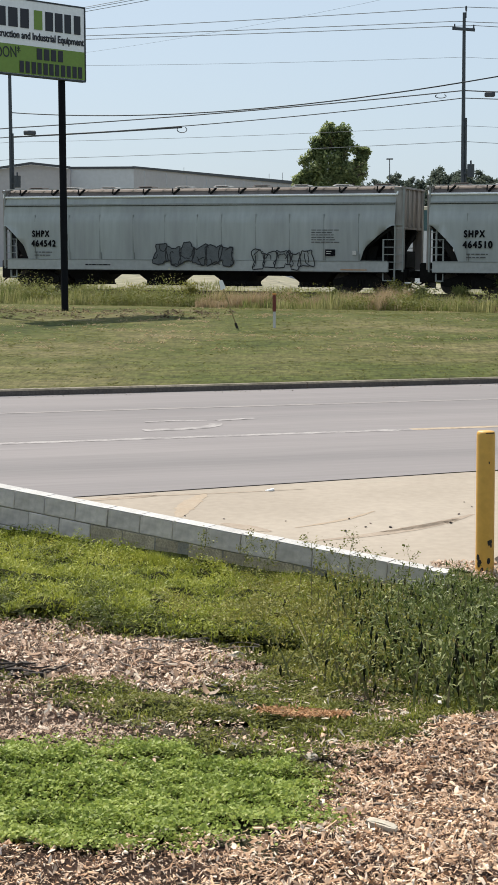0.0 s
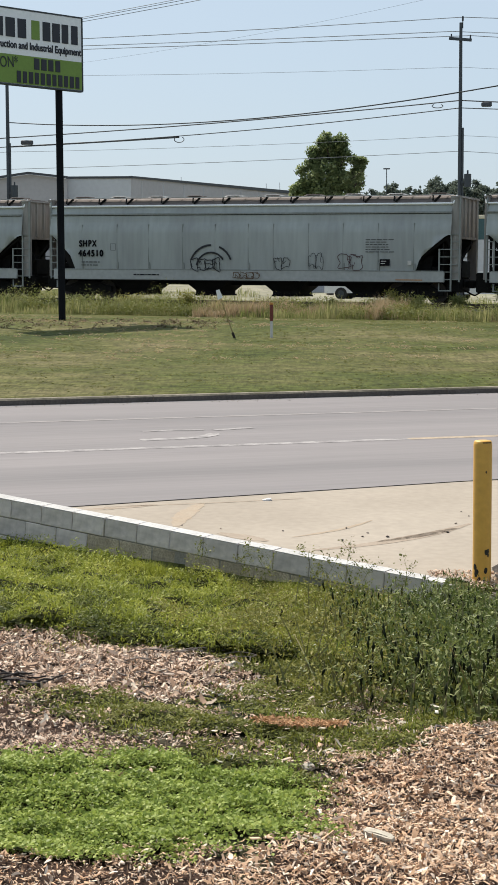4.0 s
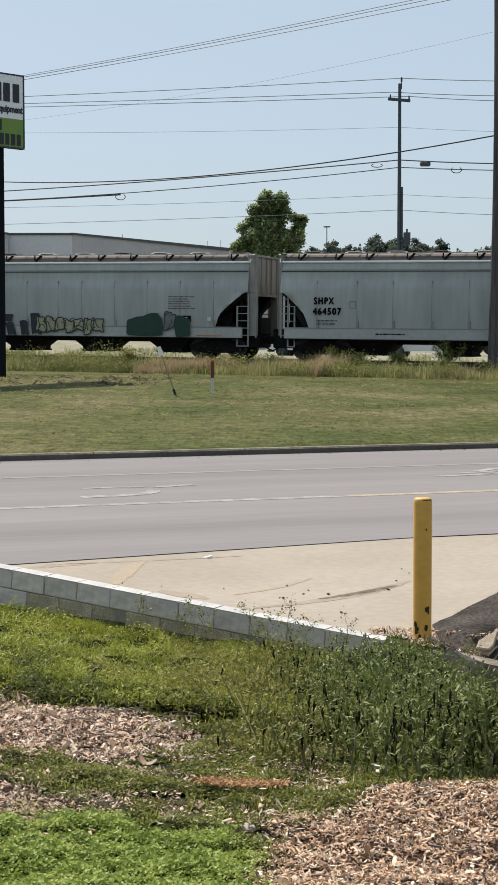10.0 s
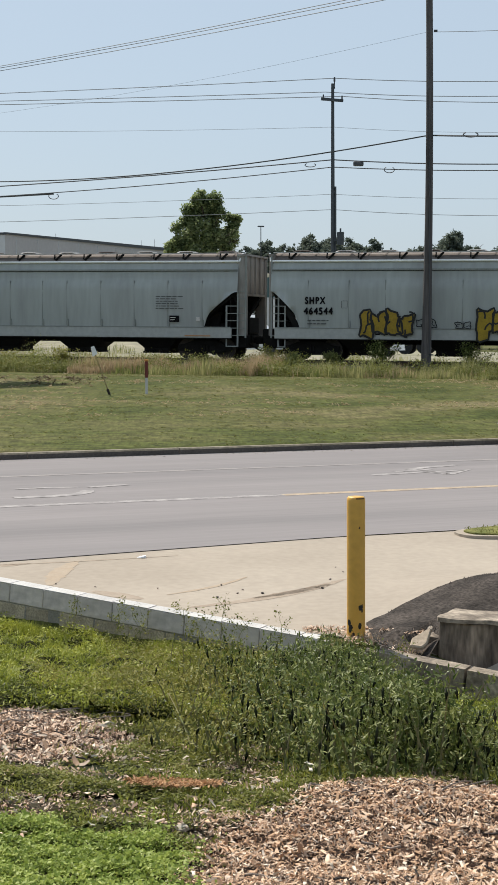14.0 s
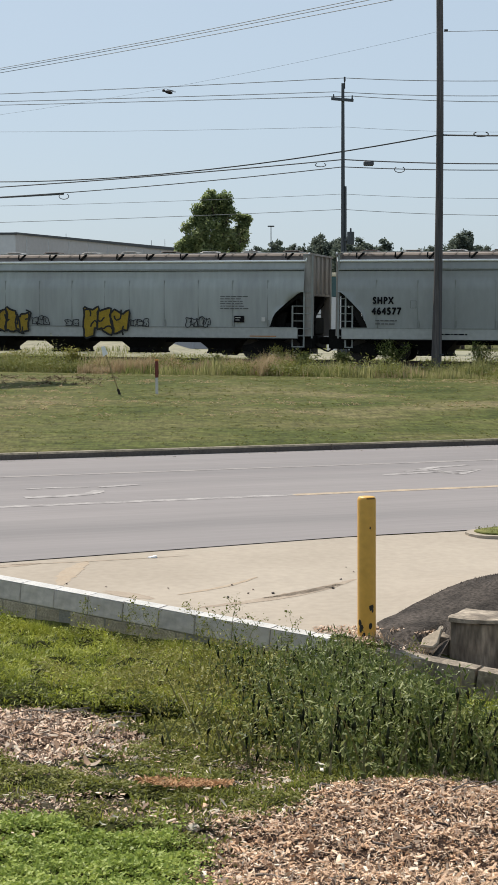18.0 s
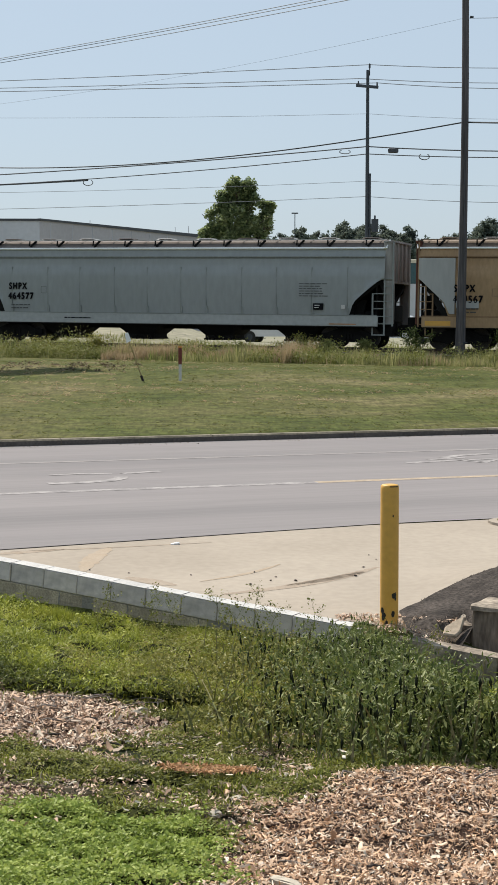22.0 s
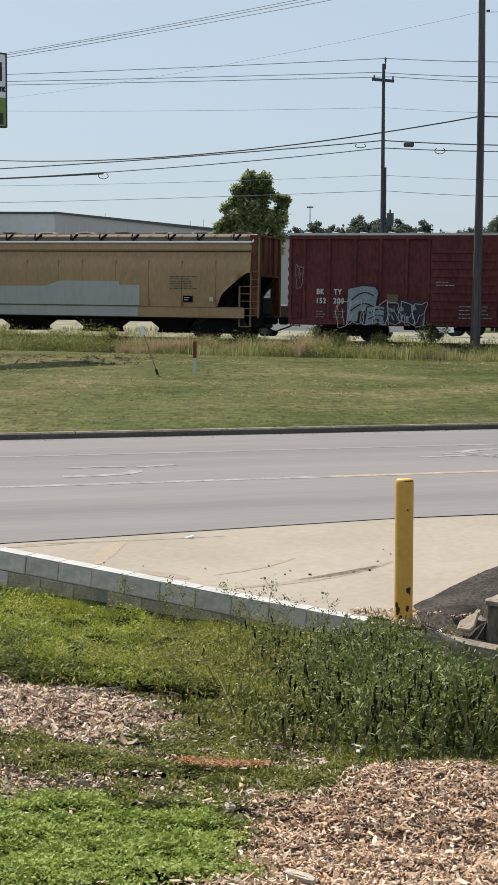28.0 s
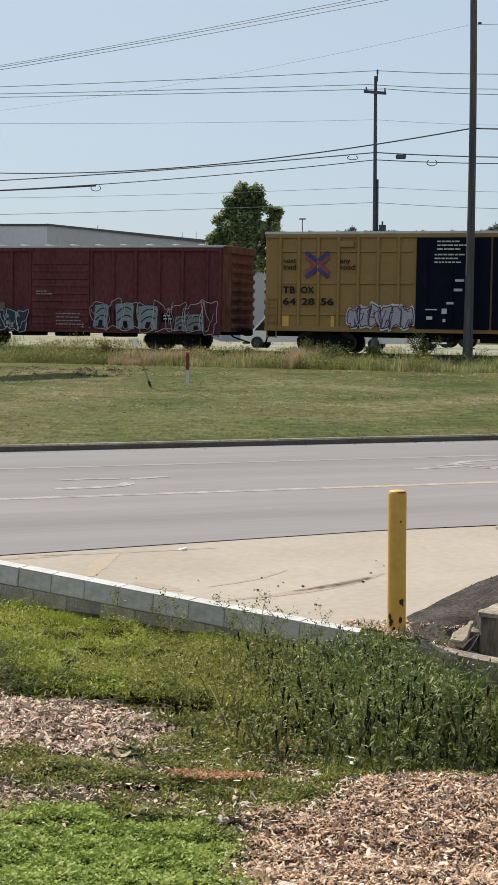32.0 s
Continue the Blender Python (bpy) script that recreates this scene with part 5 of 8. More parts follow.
def build_tar():
    vs, fs = [], []
    n, m = 26, 12
    for i in range(n + 1):
        x = 1.98 + 7.5 * (i / n) ** 1.3
        yb = 16.0 + 1.75 * (1 - math.exp(-(x - 1.98) * 1.15)) + 0.06 * noise.noise(Vector((x * 3, 0, 0)))
        ya = (15.3 if x < 2.5 else 15.78) - 0.523 * (x - 2.0) if x < 5 else 14.1
        for j in range(m + 1):
            y = ya + (yb - ya) * j / m
            vs.append((x, y, far_z(x, y) + 0.03 + 0.02 * math.sin(math.pi * j / m) + 0.012 * noise.noise(Vector((x * 6, y * 6, 0)))))
    for i in range(n):
        for j in range(m):
            k = i * (m + 1) + j
            fs.append((k, k + m + 1, k + m + 2, k + 1))
    tagged(link_mesh("asphalt_ramp", vs, fs, M_TAR, smooth=True), "rough dark asphalt patch mounded against the headwall", "asphalt patch", kind="structure")


build_tar()
gr = random.Random(77)
grit = [(x, y) for x, y in ((gr.uniform(2.2, 5.0), gr.uniform(15.3, 17.6)) for _ in range(5000)) if y < 16.0 + 1.75 * (1 - math.exp(-(x - 1.98) * 1.15)) and y > 15.85 - 0.523 * (x - 2.0)]
vs, fs = [], []
for x, y in grit:
    r, a, k = gr.uniform(0.002, 0.006), gr.uniform(0, 6.28), len(vs)
    z = far_z(x, y) + 0.04
    vs += [(x + r * math.cos(a + q * 2.1), y + r * math.sin(a + q * 2.1), z - 0.01) for q in range(3)] + [(x, y, z + r * gr.uniform(0.4, 0.9))]
    fs += [(k, k + 1, k + 3), (k + 1, k + 2, k + 3), (k + 2, k, k + 3)]
tagged(link_mesh("asphalt_grit", vs, fs, leafy("asphalt_crumbs", [(0.035, 0.03, 0.027), (0.13, 0.11, 0.095), (0.07, 0.06, 0.053)], 0.9, 0.0)), "loose asphalt crumbs on the dark patch", "grit", kind="stuff")


M_VERGE = material("island_turf", (0.215, 0.205, 0.07), 0.95, 0.5, 3, 20, 0.9, other=(0.12, 0.135, 0.04), spec=0.1)


def build_island():
    isl = thing("traffic_island", Matrix.Identity(4), "grass island with a pale concrete kerb at the drive mouth", "traffic island", kind="structure")
    for k, (inset, mat, h, nm) in enumerate(((0.0, M_CONCRETE, 0.05, "kerb_ring"), (0.12, M_VERGE, 0.07, "turf"))):
        pts = []
        for i in range(40):
            a = 2 * math.pi * i / 40
            ca, sa = math.cos(a), math.sin(a)
            u = math.copysign(abs(ca) ** 0.7, ca) * (3.2 - inset)
            v = math.copysign(abs(sa) ** 0.7, sa) * (0.58 - inset)
            p = Vector((6.86, 22.36)) + RD * u + RN * v
            pts.append(p)
        zb = [road_z(across(p.x, p.y)) for p in pts]
        vs = [(p.x, p.y, z - 0.05) for p, z in zip(pts, zb)] + [(p.x, p.y, z + h) for p, z in zip(pts, zb)]
        fs = [(i, (i + 1) % 40, 40 + (i + 1) % 40, 40 + i) for i in range(40)] + [tuple(range(40, 80))]
        link_mesh(nm, vs, fs, mat, isl)


build_island()


# ---- paint on the road, litter and marks on the drive ----
def road_stroke(pts, w, mat, name, label):
    vs, fs = [], []
    for i, (a, s) in enumerate(pts):
        a0, s0 = pts[max(0, i - 1)]
        a1, s1 = pts[min(len(pts) - 1, i + 1)]
        d = Vector((a1 - a0, s1 - s0)).normalized()
        for q in (-1, 1):
            p = RD * (a - d.y * q * w / 2) + RN * (s + d.x * q * w / 2)
            vs.append((p.x, p.y, road_z(across(p.x, p.y)) + 0.034))
    for i in range(len(pts) - 1):
        fs.append((2 * i, 2 * i + 1, 2 * i + 3, 2 * i + 2))
    return tagged(link_mesh(name, vs, fs, mat), label, "road marking", kind="structure")


road_stroke([(6.3, 24.4), (6.9, 24.42), (7.3, 24.52), (7.55, 24.75), (7.62, 25.0)], 0.22, M_FADED, "turn_arrow", "worn white turn arrow shaft")
road_stroke([(6.6, 25.45), (7.1, 25.5), (7.6, 25.4)], 0.12, M_FADED, "turn_arrow", "worn white turn arrow barb")
road_stroke([(7.75, 25.35), (8.45, 25.5)], 0.16, M_FADED, "turn_arrow", "worn white turn arrow tip")
road_stroke([(12.9, 25.55), (13.6, 25.62), (14.2, 25.75)], 0.16, M_FADED, "turn_arrow", "white turn arrow shaft")
road_stroke([(14.2, 25.25), (14.9, 25.75), (14.0, 25.65), (14.25, 25.3)], 0.20, M_FADED, "turn_arrow", "white turn arrow head")
road_stroke([(13.9, 26.1), (14.4, 26.4), (15.1, 26.55)], 0.18, M_FADED, "turn_arrow", "white turn arrow barb")
road_stroke([(13.5, 25.9), (13.9, 25.95), (14.3, 26.05)], 0.12, M_FADED, "turn_arrow", "white turn arrow barb")
M_MARK = material("tyre_mark", (0.29, 0.228, 0.17), 0.95, 0.12, 5, 30, 0.0, other=(0.35, 0.285, 0.222))
M_RUSTY = material("rusty_stain", (0.37, 0.30, 0.225), 0.95, 0.1, 4, 30, 0.0, other=(0.35, 0.272, 0.195))


def drive_stroke(pts, widths, mat, label, seed=0):
    vs, fs = [], []
    n = len(pts)
    for i, (x, y) in enumerate(pts):
        x0, y0 = pts[max(0, i - 1)]
        x1, y1 = pts[min(n - 1, i + 1)]
        d = Vector((x1 - x0, y1 - y0)).normalized()
        w = widths * (0.25 + 0.75 * math.sin(math.pi * (i + 0.5) / n)) * (1 + 0.5 * noise.noise(Vector((i * 0.9, seed, 0))))
        for q in (-1, 1):
            px, py = x - d.y * q * w / 2, y + d.x * q * w / 2
            vs.append((px, py, far_z(px, py) + 0.0225))
    for i in range(n - 1):
        fs.append((2 * i, 2 * i + 1, 2 * i + 3, 2 * i + 2))
    tagged(link_mesh("drive_mark", vs, fs, mat), label, "stain", kind="structure")


def arc(x0, y0, x1, y1, bow, n=18):
    out = []
    for i in range(n + 1):
        k = i / n
        b = bow * math.sin(math.pi * k)
        dx, dy = x1 - x0, y1 - y0
        l = math.hypot(dx, dy)
        out.append((x0 + dx * k - dy / l * b, y0 + dy * k + dx / l * b))
    return out


drive_stroke(arc(0.28, 16.73, 2.03, 18.3, -0.16), 0.17, M_MARK, "brown tyre mark on the drive", 1)
drive_stroke(arc(0.95, 17.22, 1.85, 18.02, -0.04), 0.14, M_MARK, "brown tyre mark on the drive", 2)
drive_stroke(arc(0.06, 17.38, 0.95, 18.4, -0.08), 0.07, M_RUSTY, "thin tyre mark on the drive", 3)
drive_stroke(arc(-2.1, 18.95, 0.2, 19.72, -0.03), 0.05, M_MARK, "joint crack across the drive", 4)
drive_stroke(arc(-2.3, 18.75, -1.5, 19.15, 0.0), 0.16, M_MARK, "dirt by the road edge", 6)
drive_stroke(arc(-1.2, 17.85, -0.98, 19.3, 0.05), 0.22, M_RUSTY, "rusty stain running down the drive", 9)
drive_stroke(arc(-0.72, 17.55, -0.2, 17.15, 0.0), 0.22, M_MARK, "patch of dirt by the wall on the drive", 10)
litter = random.Random(12)
for i in range(46):
    x, y = litter.uniform(-1.2, 0.5), 0
    y = wall_y(x) + 0.3 + abs(litter.gauss(0, 0.28))
    if i > 30:
        x, y = litter.uniform(-1.5, 2.2), litter.uniform(17.2, 19.2)
    r = litter.uniform(0.008, 0.022)
    stone(x, y, far_z(x, y) + 0.03, r, i, M_CHAR if i % 3 else M_STICK, "dark crumb of debris on the concrete drive", 0.5, "debris")
bm = bmesh.new()
for k in range(4):
    a = Vector((0.05 * k - 0.08, 0.02 * (k % 2), 0.0))
    box(bm, a.x * 0.5 - 0.028, a.x * 0.5 + 0.028, a.y - 0.03, a.y + 0.03, 0, 0.02 + 0.008 * k, 0.006)
ob = part("paper_scrap", bm, M_SIGNW)
ob.location = (-0.23, 19.55, far_z(-0.23, 19.55) + 0.02)
ob.scale = (0.8, 0.8, 0.6)
tagged(ob, "crumpled white paper scrap on the drive", "litter")


# ---- track ----
def along_track(name, off0, off1, h, n, mat, label, wob=0.0):
    vs, fs = [], []
    prof = [(off0, -0.35), (off0 + 0.7, h), (off1 - 0.7, h), (off1, -0.35)]
    nrm = Vector((-TD.y, TD.x))
    for i in range(n + 1):
        u = -70 + 140 * i / n
        x = u * TD.x
        for o, z in prof:
            p = Vector((x, TRACK_Y + u * TD.y)) + nrm * o
            vs.append((p.x, p.y, rail_z(x) + z + wob * noise.noise(Vector((u, o, 0)))))
    for i in range(n):
        for j in range(3):
            k = i * 4 + j
            fs.append((k, k + 4, k + 5, k + 1))
    return tagged(link_mesh(name, vs, fs, mat), label, "track bed", kind="structure")


along_track("track_bed", -2.6, 2.6, -0.20, 140, M_BALLAST, "gravel ballast under the railway track", 0.05)
track = thing("railway_track", track_pose(0), "rusty steel railway track on wooden ties", "railway track", kind="structure")
for y in (-0.755, 0.755):
    bm = boxm(-68, 68, y - 0.035, y + 0.035, -0.05, 0.0)
    box(bm, -68, 68, y - 0.012, y + 0.012, -0.15, -0.05)
    box(bm, -68, 68, y - 0.07, y + 0.07, -0.18, -0.15)
    part("rail", bm, M_RAIL, track)
me = bpy.data.meshes.new("tie")
bm = boxm(-0.11, 0.11, -1.3, 1.3, -0.34, -0.18, 0.01)
bm.to_mesh(me)
bm.free()
me.materials.append(M_TIE)
for i in range(100):
    o = new("tie", me)
    o.parent, o.location = track, (-27 + i * 0.54, 0, 0)


# ---- sign, poles and wires ----
def bars(bm, x0, x1, z0, z1, n, y, gap=0.22, seed=0):
    """Plain bars in place of lettering."""
    rnd = random.Random(seed)
    step = (x1 - x0) / n
    for i in range(n):
        w = step * (1 - gap) * rnd.uniform(0.85, 1.0)
        box(bm, x0 + i * step, x0 + i * step + w, y - 0.012, y, z0, z1)
    return bm


def bar_row(sg, x0, x1, z0, z1, n, y, mat, gap=0.22, seed=0):
    """One bar for each letter of a line."""
    rnd = random.Random(seed)
    step = (x1 - x0) / n
    for i in range(n):
        w = step * (1 - gap) * rnd.uniform(0.85, 1.0)
        part("letter_bar", boxm(x0 + i * step, x0 + i * step + w, y - 0.012, y, z0, z1), mat, sg)


def build_sign():
    sg = thing("billboard", pose(-7.83, 58.9, 9.66, 0, 0, 47), "white and green billboard on two black posts", "billboard")
    x1, x0 = 0.9, -5.2
    part("panel", boxm(x0, x1, -0.08, 0.08, 0.0, 2.5, 0.02), M_SIGNW, sg, "white sign face")
    part("green_band", boxm(x0 + 0.02, x1 - 0.02, -0.09, -0.07, 0.02, 0.98), M_SIGNG, sg, "green lower band")
    part("frame", box(box(boxm(x0 - 0.03, x1 + 0.03, -0.1, 0.1, -0.05, 0.0), x0 - 0.03, x1 + 0.03, -0.1, 0.1, 2.5, 2.54), x1, x1 + 0.04, -0.1, 0.1, 0, 2.5), M_STEEL, sg)
    bar_row(sg, -3.46, -1.42, 1.56, 2.2, 4, -0.085, M_INK, 0.2, 1)
    bar_row(sg, -0.85, 0.84, 1.56, 2.2, 4, -0.085, M_INK, 0.2, 2)
    part("emblem", bars(bmesh.new(), -1.34, -0.94, 1.56, 2.2, 1, -0.085, 0.0, 3), M_SIGNG, sg, "green mark between the names")
    lettering("Construction and Industrial Equipment", 0.34, Matrix.Translation((-3.46, -0.09, 1.2)), M_INK, sg, width=4.3, fat=0.012)
    lettering("SOON*", 0.52, Matrix.Translation((-3.2, -0.1, 0.48)) @ Matrix.Rotation(radians(-4), 4, "Y"), M_INK, sg, width=1.25)
    bar_row(sg, -1.25, 0.0, 0.55, 0.93, 4, -0.095, M_INK, 0.25, 6)
    bar_row(sg, -2.0, 0.84, 0.06, 0.45, 11, -0.095, M_INK, 0.25, 7)
    for x in (0.0, -4.3):
        bm = bmesh.new()
        rod(bm, (x, 0.12, -8.3), (x, 0.12, 2.4), 0.125, seg=14)
        part("post", bm, M_SIGNPOLE, sg, "black steel post", smooth=False)
    return sg


build_sign()


def build_steel_pole(x, y, h, arm, label):
    z0 = far_z(x, y) - 0.1
    pl = thing("utility_pole", pose(x, y, z0, 0, 0, -17), label, "utility pole")
    bm = bmesh.new()
    rod(bm, (0, 0, 0), (0, 0, h), 0.14, 0.085, 12)
    part("shaft", bm, M_STEEL, pl)
    bm = bmesh.new()
    rod(bm, (0.16, -0.05, 0), (0.16, -0.05, 9.3 - z0 + 2), 0.055, seg=8)
    part("riser_conduit", bm, M_STEEL, pl)
    if arm:
        a = part("crossarm", boxm(-0.62, 0.62, -0.2, -0.1, -0.08, 0.08, 0.01), M_STEEL, pl)
        a.rotation_euler = (0, radians(7), 0)
        a.location = (0, 0, h - 0.9)
        for dx in (-0.52, 0.52):
            bm = bmesh.new()
            rod(bm, (dx, 0, h - 0.85 - dx * 0.1), (dx, 0, h - 0.62 - dx * 0.1), 0.05, 0.035, 8)
            part("insulator", bm, M_TRIM, pl)
        bm = bmesh.new()
        rod(bm, (0.1, 0, h - 0.3), (0.1, 0, h + 0.35), 0.03, seg=6)
        rod(bm, (0.1, 0, h + 0.1), (0.1, 0, h + 0.32), 0.055, seg=8)
        part("top_insulator", bm, M_TRIM, pl)
        bm = bmesh.new()
        rod(bm, (0.46, -0.15, 8.1 - z0), (0.46, -0.15, 8.8 - z0), 0.19, 0.2, 12)
        rod(bm, (0.46, -0.15, 8.8 - z0), (0.46, -0.15, 9.0 - z0), 0.05, seg=8)
        part("transformer", bm, M_STEEL, pl, "grey pole transformer can")
        part("bracket", boxm(0.1, 0.4, -0.2, -0.1, 8.3 - z0, 8.4 - z0), M_STEEL, pl)
    return pl


POLE_A = (9.5, 92.0)
POLE_B = (-16.5, 100.0)
build_steel_pole(*POLE_A, 15.03, True, "tall grey utility pole with crossarm and transformer")
build_steel_pole(*POLE_B, 14.2, True, "grey utility pole behind the billboard")

wp = thing("wood_pole", pose(11.12, 69.0, 1.7), "tall weathered wooden utility pole beside the track", "utility pole")
bm = bmesh.new()
n = 12
loops = []
for i in range(n + 1):
    z = 17.2 * i / n
    r = 0.135 + 0.085 * math.exp(-z / 5.5)
    cx = 0.10 * math.sin(math.pi * i / n * 0.9) - 0.10 + 0.05 * i / n
    loops.append([bm.verts.new((cx + r * math.cos(a * math.pi / 8), r * math.sin(a * math.pi / 8), z)) for a in range(16)])
for p, q in zip(loops, loops[1:]):
    for i in range(16):
        bm.faces.new((p[i], p[(i + 1) % 16], q[(i + 1) % 16], q[i]))
bm.faces.new(loops[-1])
part("shaft", bm, M_POLE, wp, smooth=True)
for z in (0.5, 4.55, 7.0, 9.2):
    bm = bmesh.new()
    rod(bm, (0.0, 0, z), (0.0, 0, z + 0.05), 0.108 + 0.11 * math.exp(-z / 5.5), seg=14)
    part("steel_band", bm, M_STEEL, wp)
bm = bmesh.new()
rod(bm, (0.0, -0.22, 0.4), (0.0, -0.22, 9.2), 0.012, seg=5)
part("ground_wire", bm, M_TRIM, wp)
bm = bmesh.new()
rod(bm, (0.2, 0, 13.85), (0.34, 0, 13.85), 0.05, seg=8)
part("insulator", bm, M_TRIM, wp)
part("crossarm", boxm(-0.9, 0.9, -0.22, -0.1, 16.7, 16.85, 0.01), M_POLE, wp)


def wire(a, b, sag, r, mat, label="thin sagging overhead wire", n=24, name="overhead_wire"):
    a, b = Vector(a), Vector(b)
    vs, fs = [], []
    d = (b - a).normalized()
    side = d.cross(Vector((0, 0, 1))).normalized()
    up = side.cross(d)
    for i in range(n + 1):
        k = i / n
        p = a.lerp(b, k) - Vector((0, 0, 4 * sag * k * (1 - k)))
        for q in range(5):
            an = q * 2 * math.pi / 5
            vs.append(tuple(p + side * (r * math.cos(an)) + up * (r * math.sin(an))))
    for i in range(n):
        for q in range(5):
            fs.append((i * 5 + q, i * 5 + (q + 1) % 5, i * 5 + 5 + (q + 1) % 5, i * 5 + 5 + q))
    return tagged(link_mesh(name, vs, fs, mat), label, "cable", "overhead wires")


# left span, then right span, from the steel pole
FAR_R = 30.0


def both(zl, zm, zp, z18, r, mat, x0=9.5, label="thin sagging overhead wire"):
    a = (POLE_B[0], POLE_B[1], zl)
    p = (x0, POLE_A[1] - 0.306 * (x0 - POLE_A[0]), zp)
    sag = (zl + zp) / 2 - zm
    wire((a[0] - 26, a[1] + 8, zl), a, 0.3, r, mat, label)
    wire(a, p, sag, r, mat, label)
    slope = (z18 - zp) / (18.4 - x0)
    wire(p, (x0 + 27, p[1] - 0.306 * 27, zp + 0.3), -(slope * 27 - 0.3) / 4 * 1.0, r, mat, label)


both(17.2, 17.14, 17.2, 16.35, 0.02, M_WIREPALE, 9.6, "thin overhead power conductor")
both(16.85, 16.62, 16.47, 15.5, 0.02, M_WIREPALE, 9.1, "thin overhead power conductor")
both(16.65, 16.4, 16.2, 15.2, 0.02, M_WIREPALE, 10.0, "thin overhead power conductor")
both(15.25, 14.79, 14.55, 13.6, 0.009, M_WIREPALE, 9.5, "faint thin overhead power wire")
both(11.62, 12.06, 12.77, 11.96, 0.032, M_WIRE, 9.5, "black overhead telephone cable")
both(11.09, 11.50, 12.37, 11.66, 0.026, M_WIRE, 9.5, "overhead cable on its strand")
both(10.79, 10.72, 10.89, 10.12, 0.011, M_WIREPALE, 9.5, "faint thin overhead power wire")
both(9.77, 9.83, 10.05, 9.19, 0.015, M_WIREPALE, 9.5, "faint thin overhead power wire")
wire((-6.1, 96.8, 11.32), (-16.5, 100, 11.09), 0.02, 0.05, M_WIRE, "thick black lashed cable")
wire((11.08, 69, 11.28), (-16.4, 99.8, 12.5), 0.85, 0.03, M_WIRE, "black overhead cable to the wooden pole")
wire((11.2, 69, 11.28), (30, 58, 11.5), 0.5, 0.034, M_WIRE, "black overhead cable from the wooden pole")
wire((11.06, 69, 15.5), (-27.4, 111, 16.3), 0.88, 0.005, M_WIREPALE, "faint thin overhead wire to the wooden pole")
wire((11.3, 69, 15.5), (30, 58, 15.8), 0.5, 0.012, M_WIREPALE, "faint overhead wire from the wooden pole")
for x0, y0, z0, x1, y1, z1 in ((-16.1, 110, 20.4, 8.1, 72, 17.6), (-16.1, 110, 20.3, 8.6, 71.3, 17.45), (-16.1, 110, 20.15, 9.5, 70, 17.2)):
    wire((x0 - (x1 - x0) * 0.5, y0 - (y1 - y0) * 0.5, z0 - (z1 - z0) * 0.3), (x1 + (x1 - x0) * 0.5, y1 + (y1 - y0) * 0.5, z1 + (z1 - z0) * 0.35), 0.5, 0.018, M_WIREPALE, "high transmission wire crossing overhead")


def loop(x, y, z, r, squash=0.7):
    bm = bmesh.new()
    pts = [(x + r * math.sin(t * math.pi / 9) * 1.0, y, z - r * squash * (1 + math.cos(t * math.pi / 9)) * 0.85) for t in range(-7, 8)]
    for p, q in zip(pts, pts[1:]):
        rod(bm, p, q, 0.024, seg=5)
    tagged(part("cable_loop", bm, M_WIRE), "slack loop of black cable under the wire", "cable")


loop(12.5, 91.05, 12.3, 0.28)
loop(-6.1, 96.8, 11.35, 0.28)
loop(8.3, 92.4, 12.62, 0.3, 0.4)
loop(12.6, 67.6, 11.25, 0.3, 0.4)
bm = boxm(-0.28, 0.28, -0.12, 0.12, -0.12, 0.14, 0.05)
ob = part("splice_box", bm, M_TRIM)
ob.location = (10.87, 91.6, 12.5)
tagged(ob, "black cable splice case hanging from the wire", "cable box")
ob = part("splice_box", boxm(-0.36, 0.36, -0.12, 0.12, -0.13, 0.13, 0.05), M_TRIM)
ob.location = (-15.3, 99.6, 11.3)
tagged(ob, "black cable splice case hanging from the wire", "cable box")


# ---- marker stakes on the lawn ----
st = thing("marker_stake", pose(-0.42, 48.5, far_z(-0.42, 48.5) - 0.03), "white marker post with a dark red top on the lawn", "marker post")
part("post", boxm(-0.042, 0.042, -0.03, 0.03, 0, 0.52, 0.01), M_WHITE, st)
part("red_top", boxm(-0.052, 0.052, -0.04, 0.04, 0.5, 0.98, 0.015), M_RED, st, "dark red reflective top")
part("cap", boxm(-0.06, 0.06, -0.035, 0.035, 0.98, 1.04, 0.01), M_ORANGE, st)
ls = thing("leaning_stake", pose(-1.48, 48.3, far_z(-1.48, 48.3) - 0.03, 0, -19, 0), "leaning weathered wooden stake with a pale top on the lawn", "marker post")
part("post", boxm(-0.02, 0.02, -0.016, 0.016, 0, 1.35, 0.005), M_STAKE, ls)
part("foot", boxm(-0.036, 0.036, -0.026, 0.026, 0, 0.2, 0.01), M_CHAR, ls)
part("pale_top", prism([(-0.09, 1.22), (0.07, 1.25), (0.05, 1.5), (-0.05, 1.5)], -0.02, 0.02), M_SIGNW, ls)


# ---- warehouse, lot and parked vehicles behind the track ----
def wall_run(name, a, b, z0, z1a, z1b, mat, parent, thick=0.3, label=""):
    a, b = Vector(a), Vector(b)
    d = (b - a).normalized()
    nrm = Vector((-d.y, d.x)) * thick
    vs = []
    for p, z1 in ((a, z1a), (b, z1b)):
        vs += [(p.x, p.y, z0), (p.x, p.y, z1), (p.x + nrm.x, p.y + nrm.y, z1), (p.x + nrm.x, p.y + nrm.y, z0)]
    return link_mesh(name, vs, [(0, 4, 5, 1), (1, 5, 6, 2), (2, 6, 7, 3), (0, 1, 2, 3), (4, 7, 6, 5)], mat, parent, label)


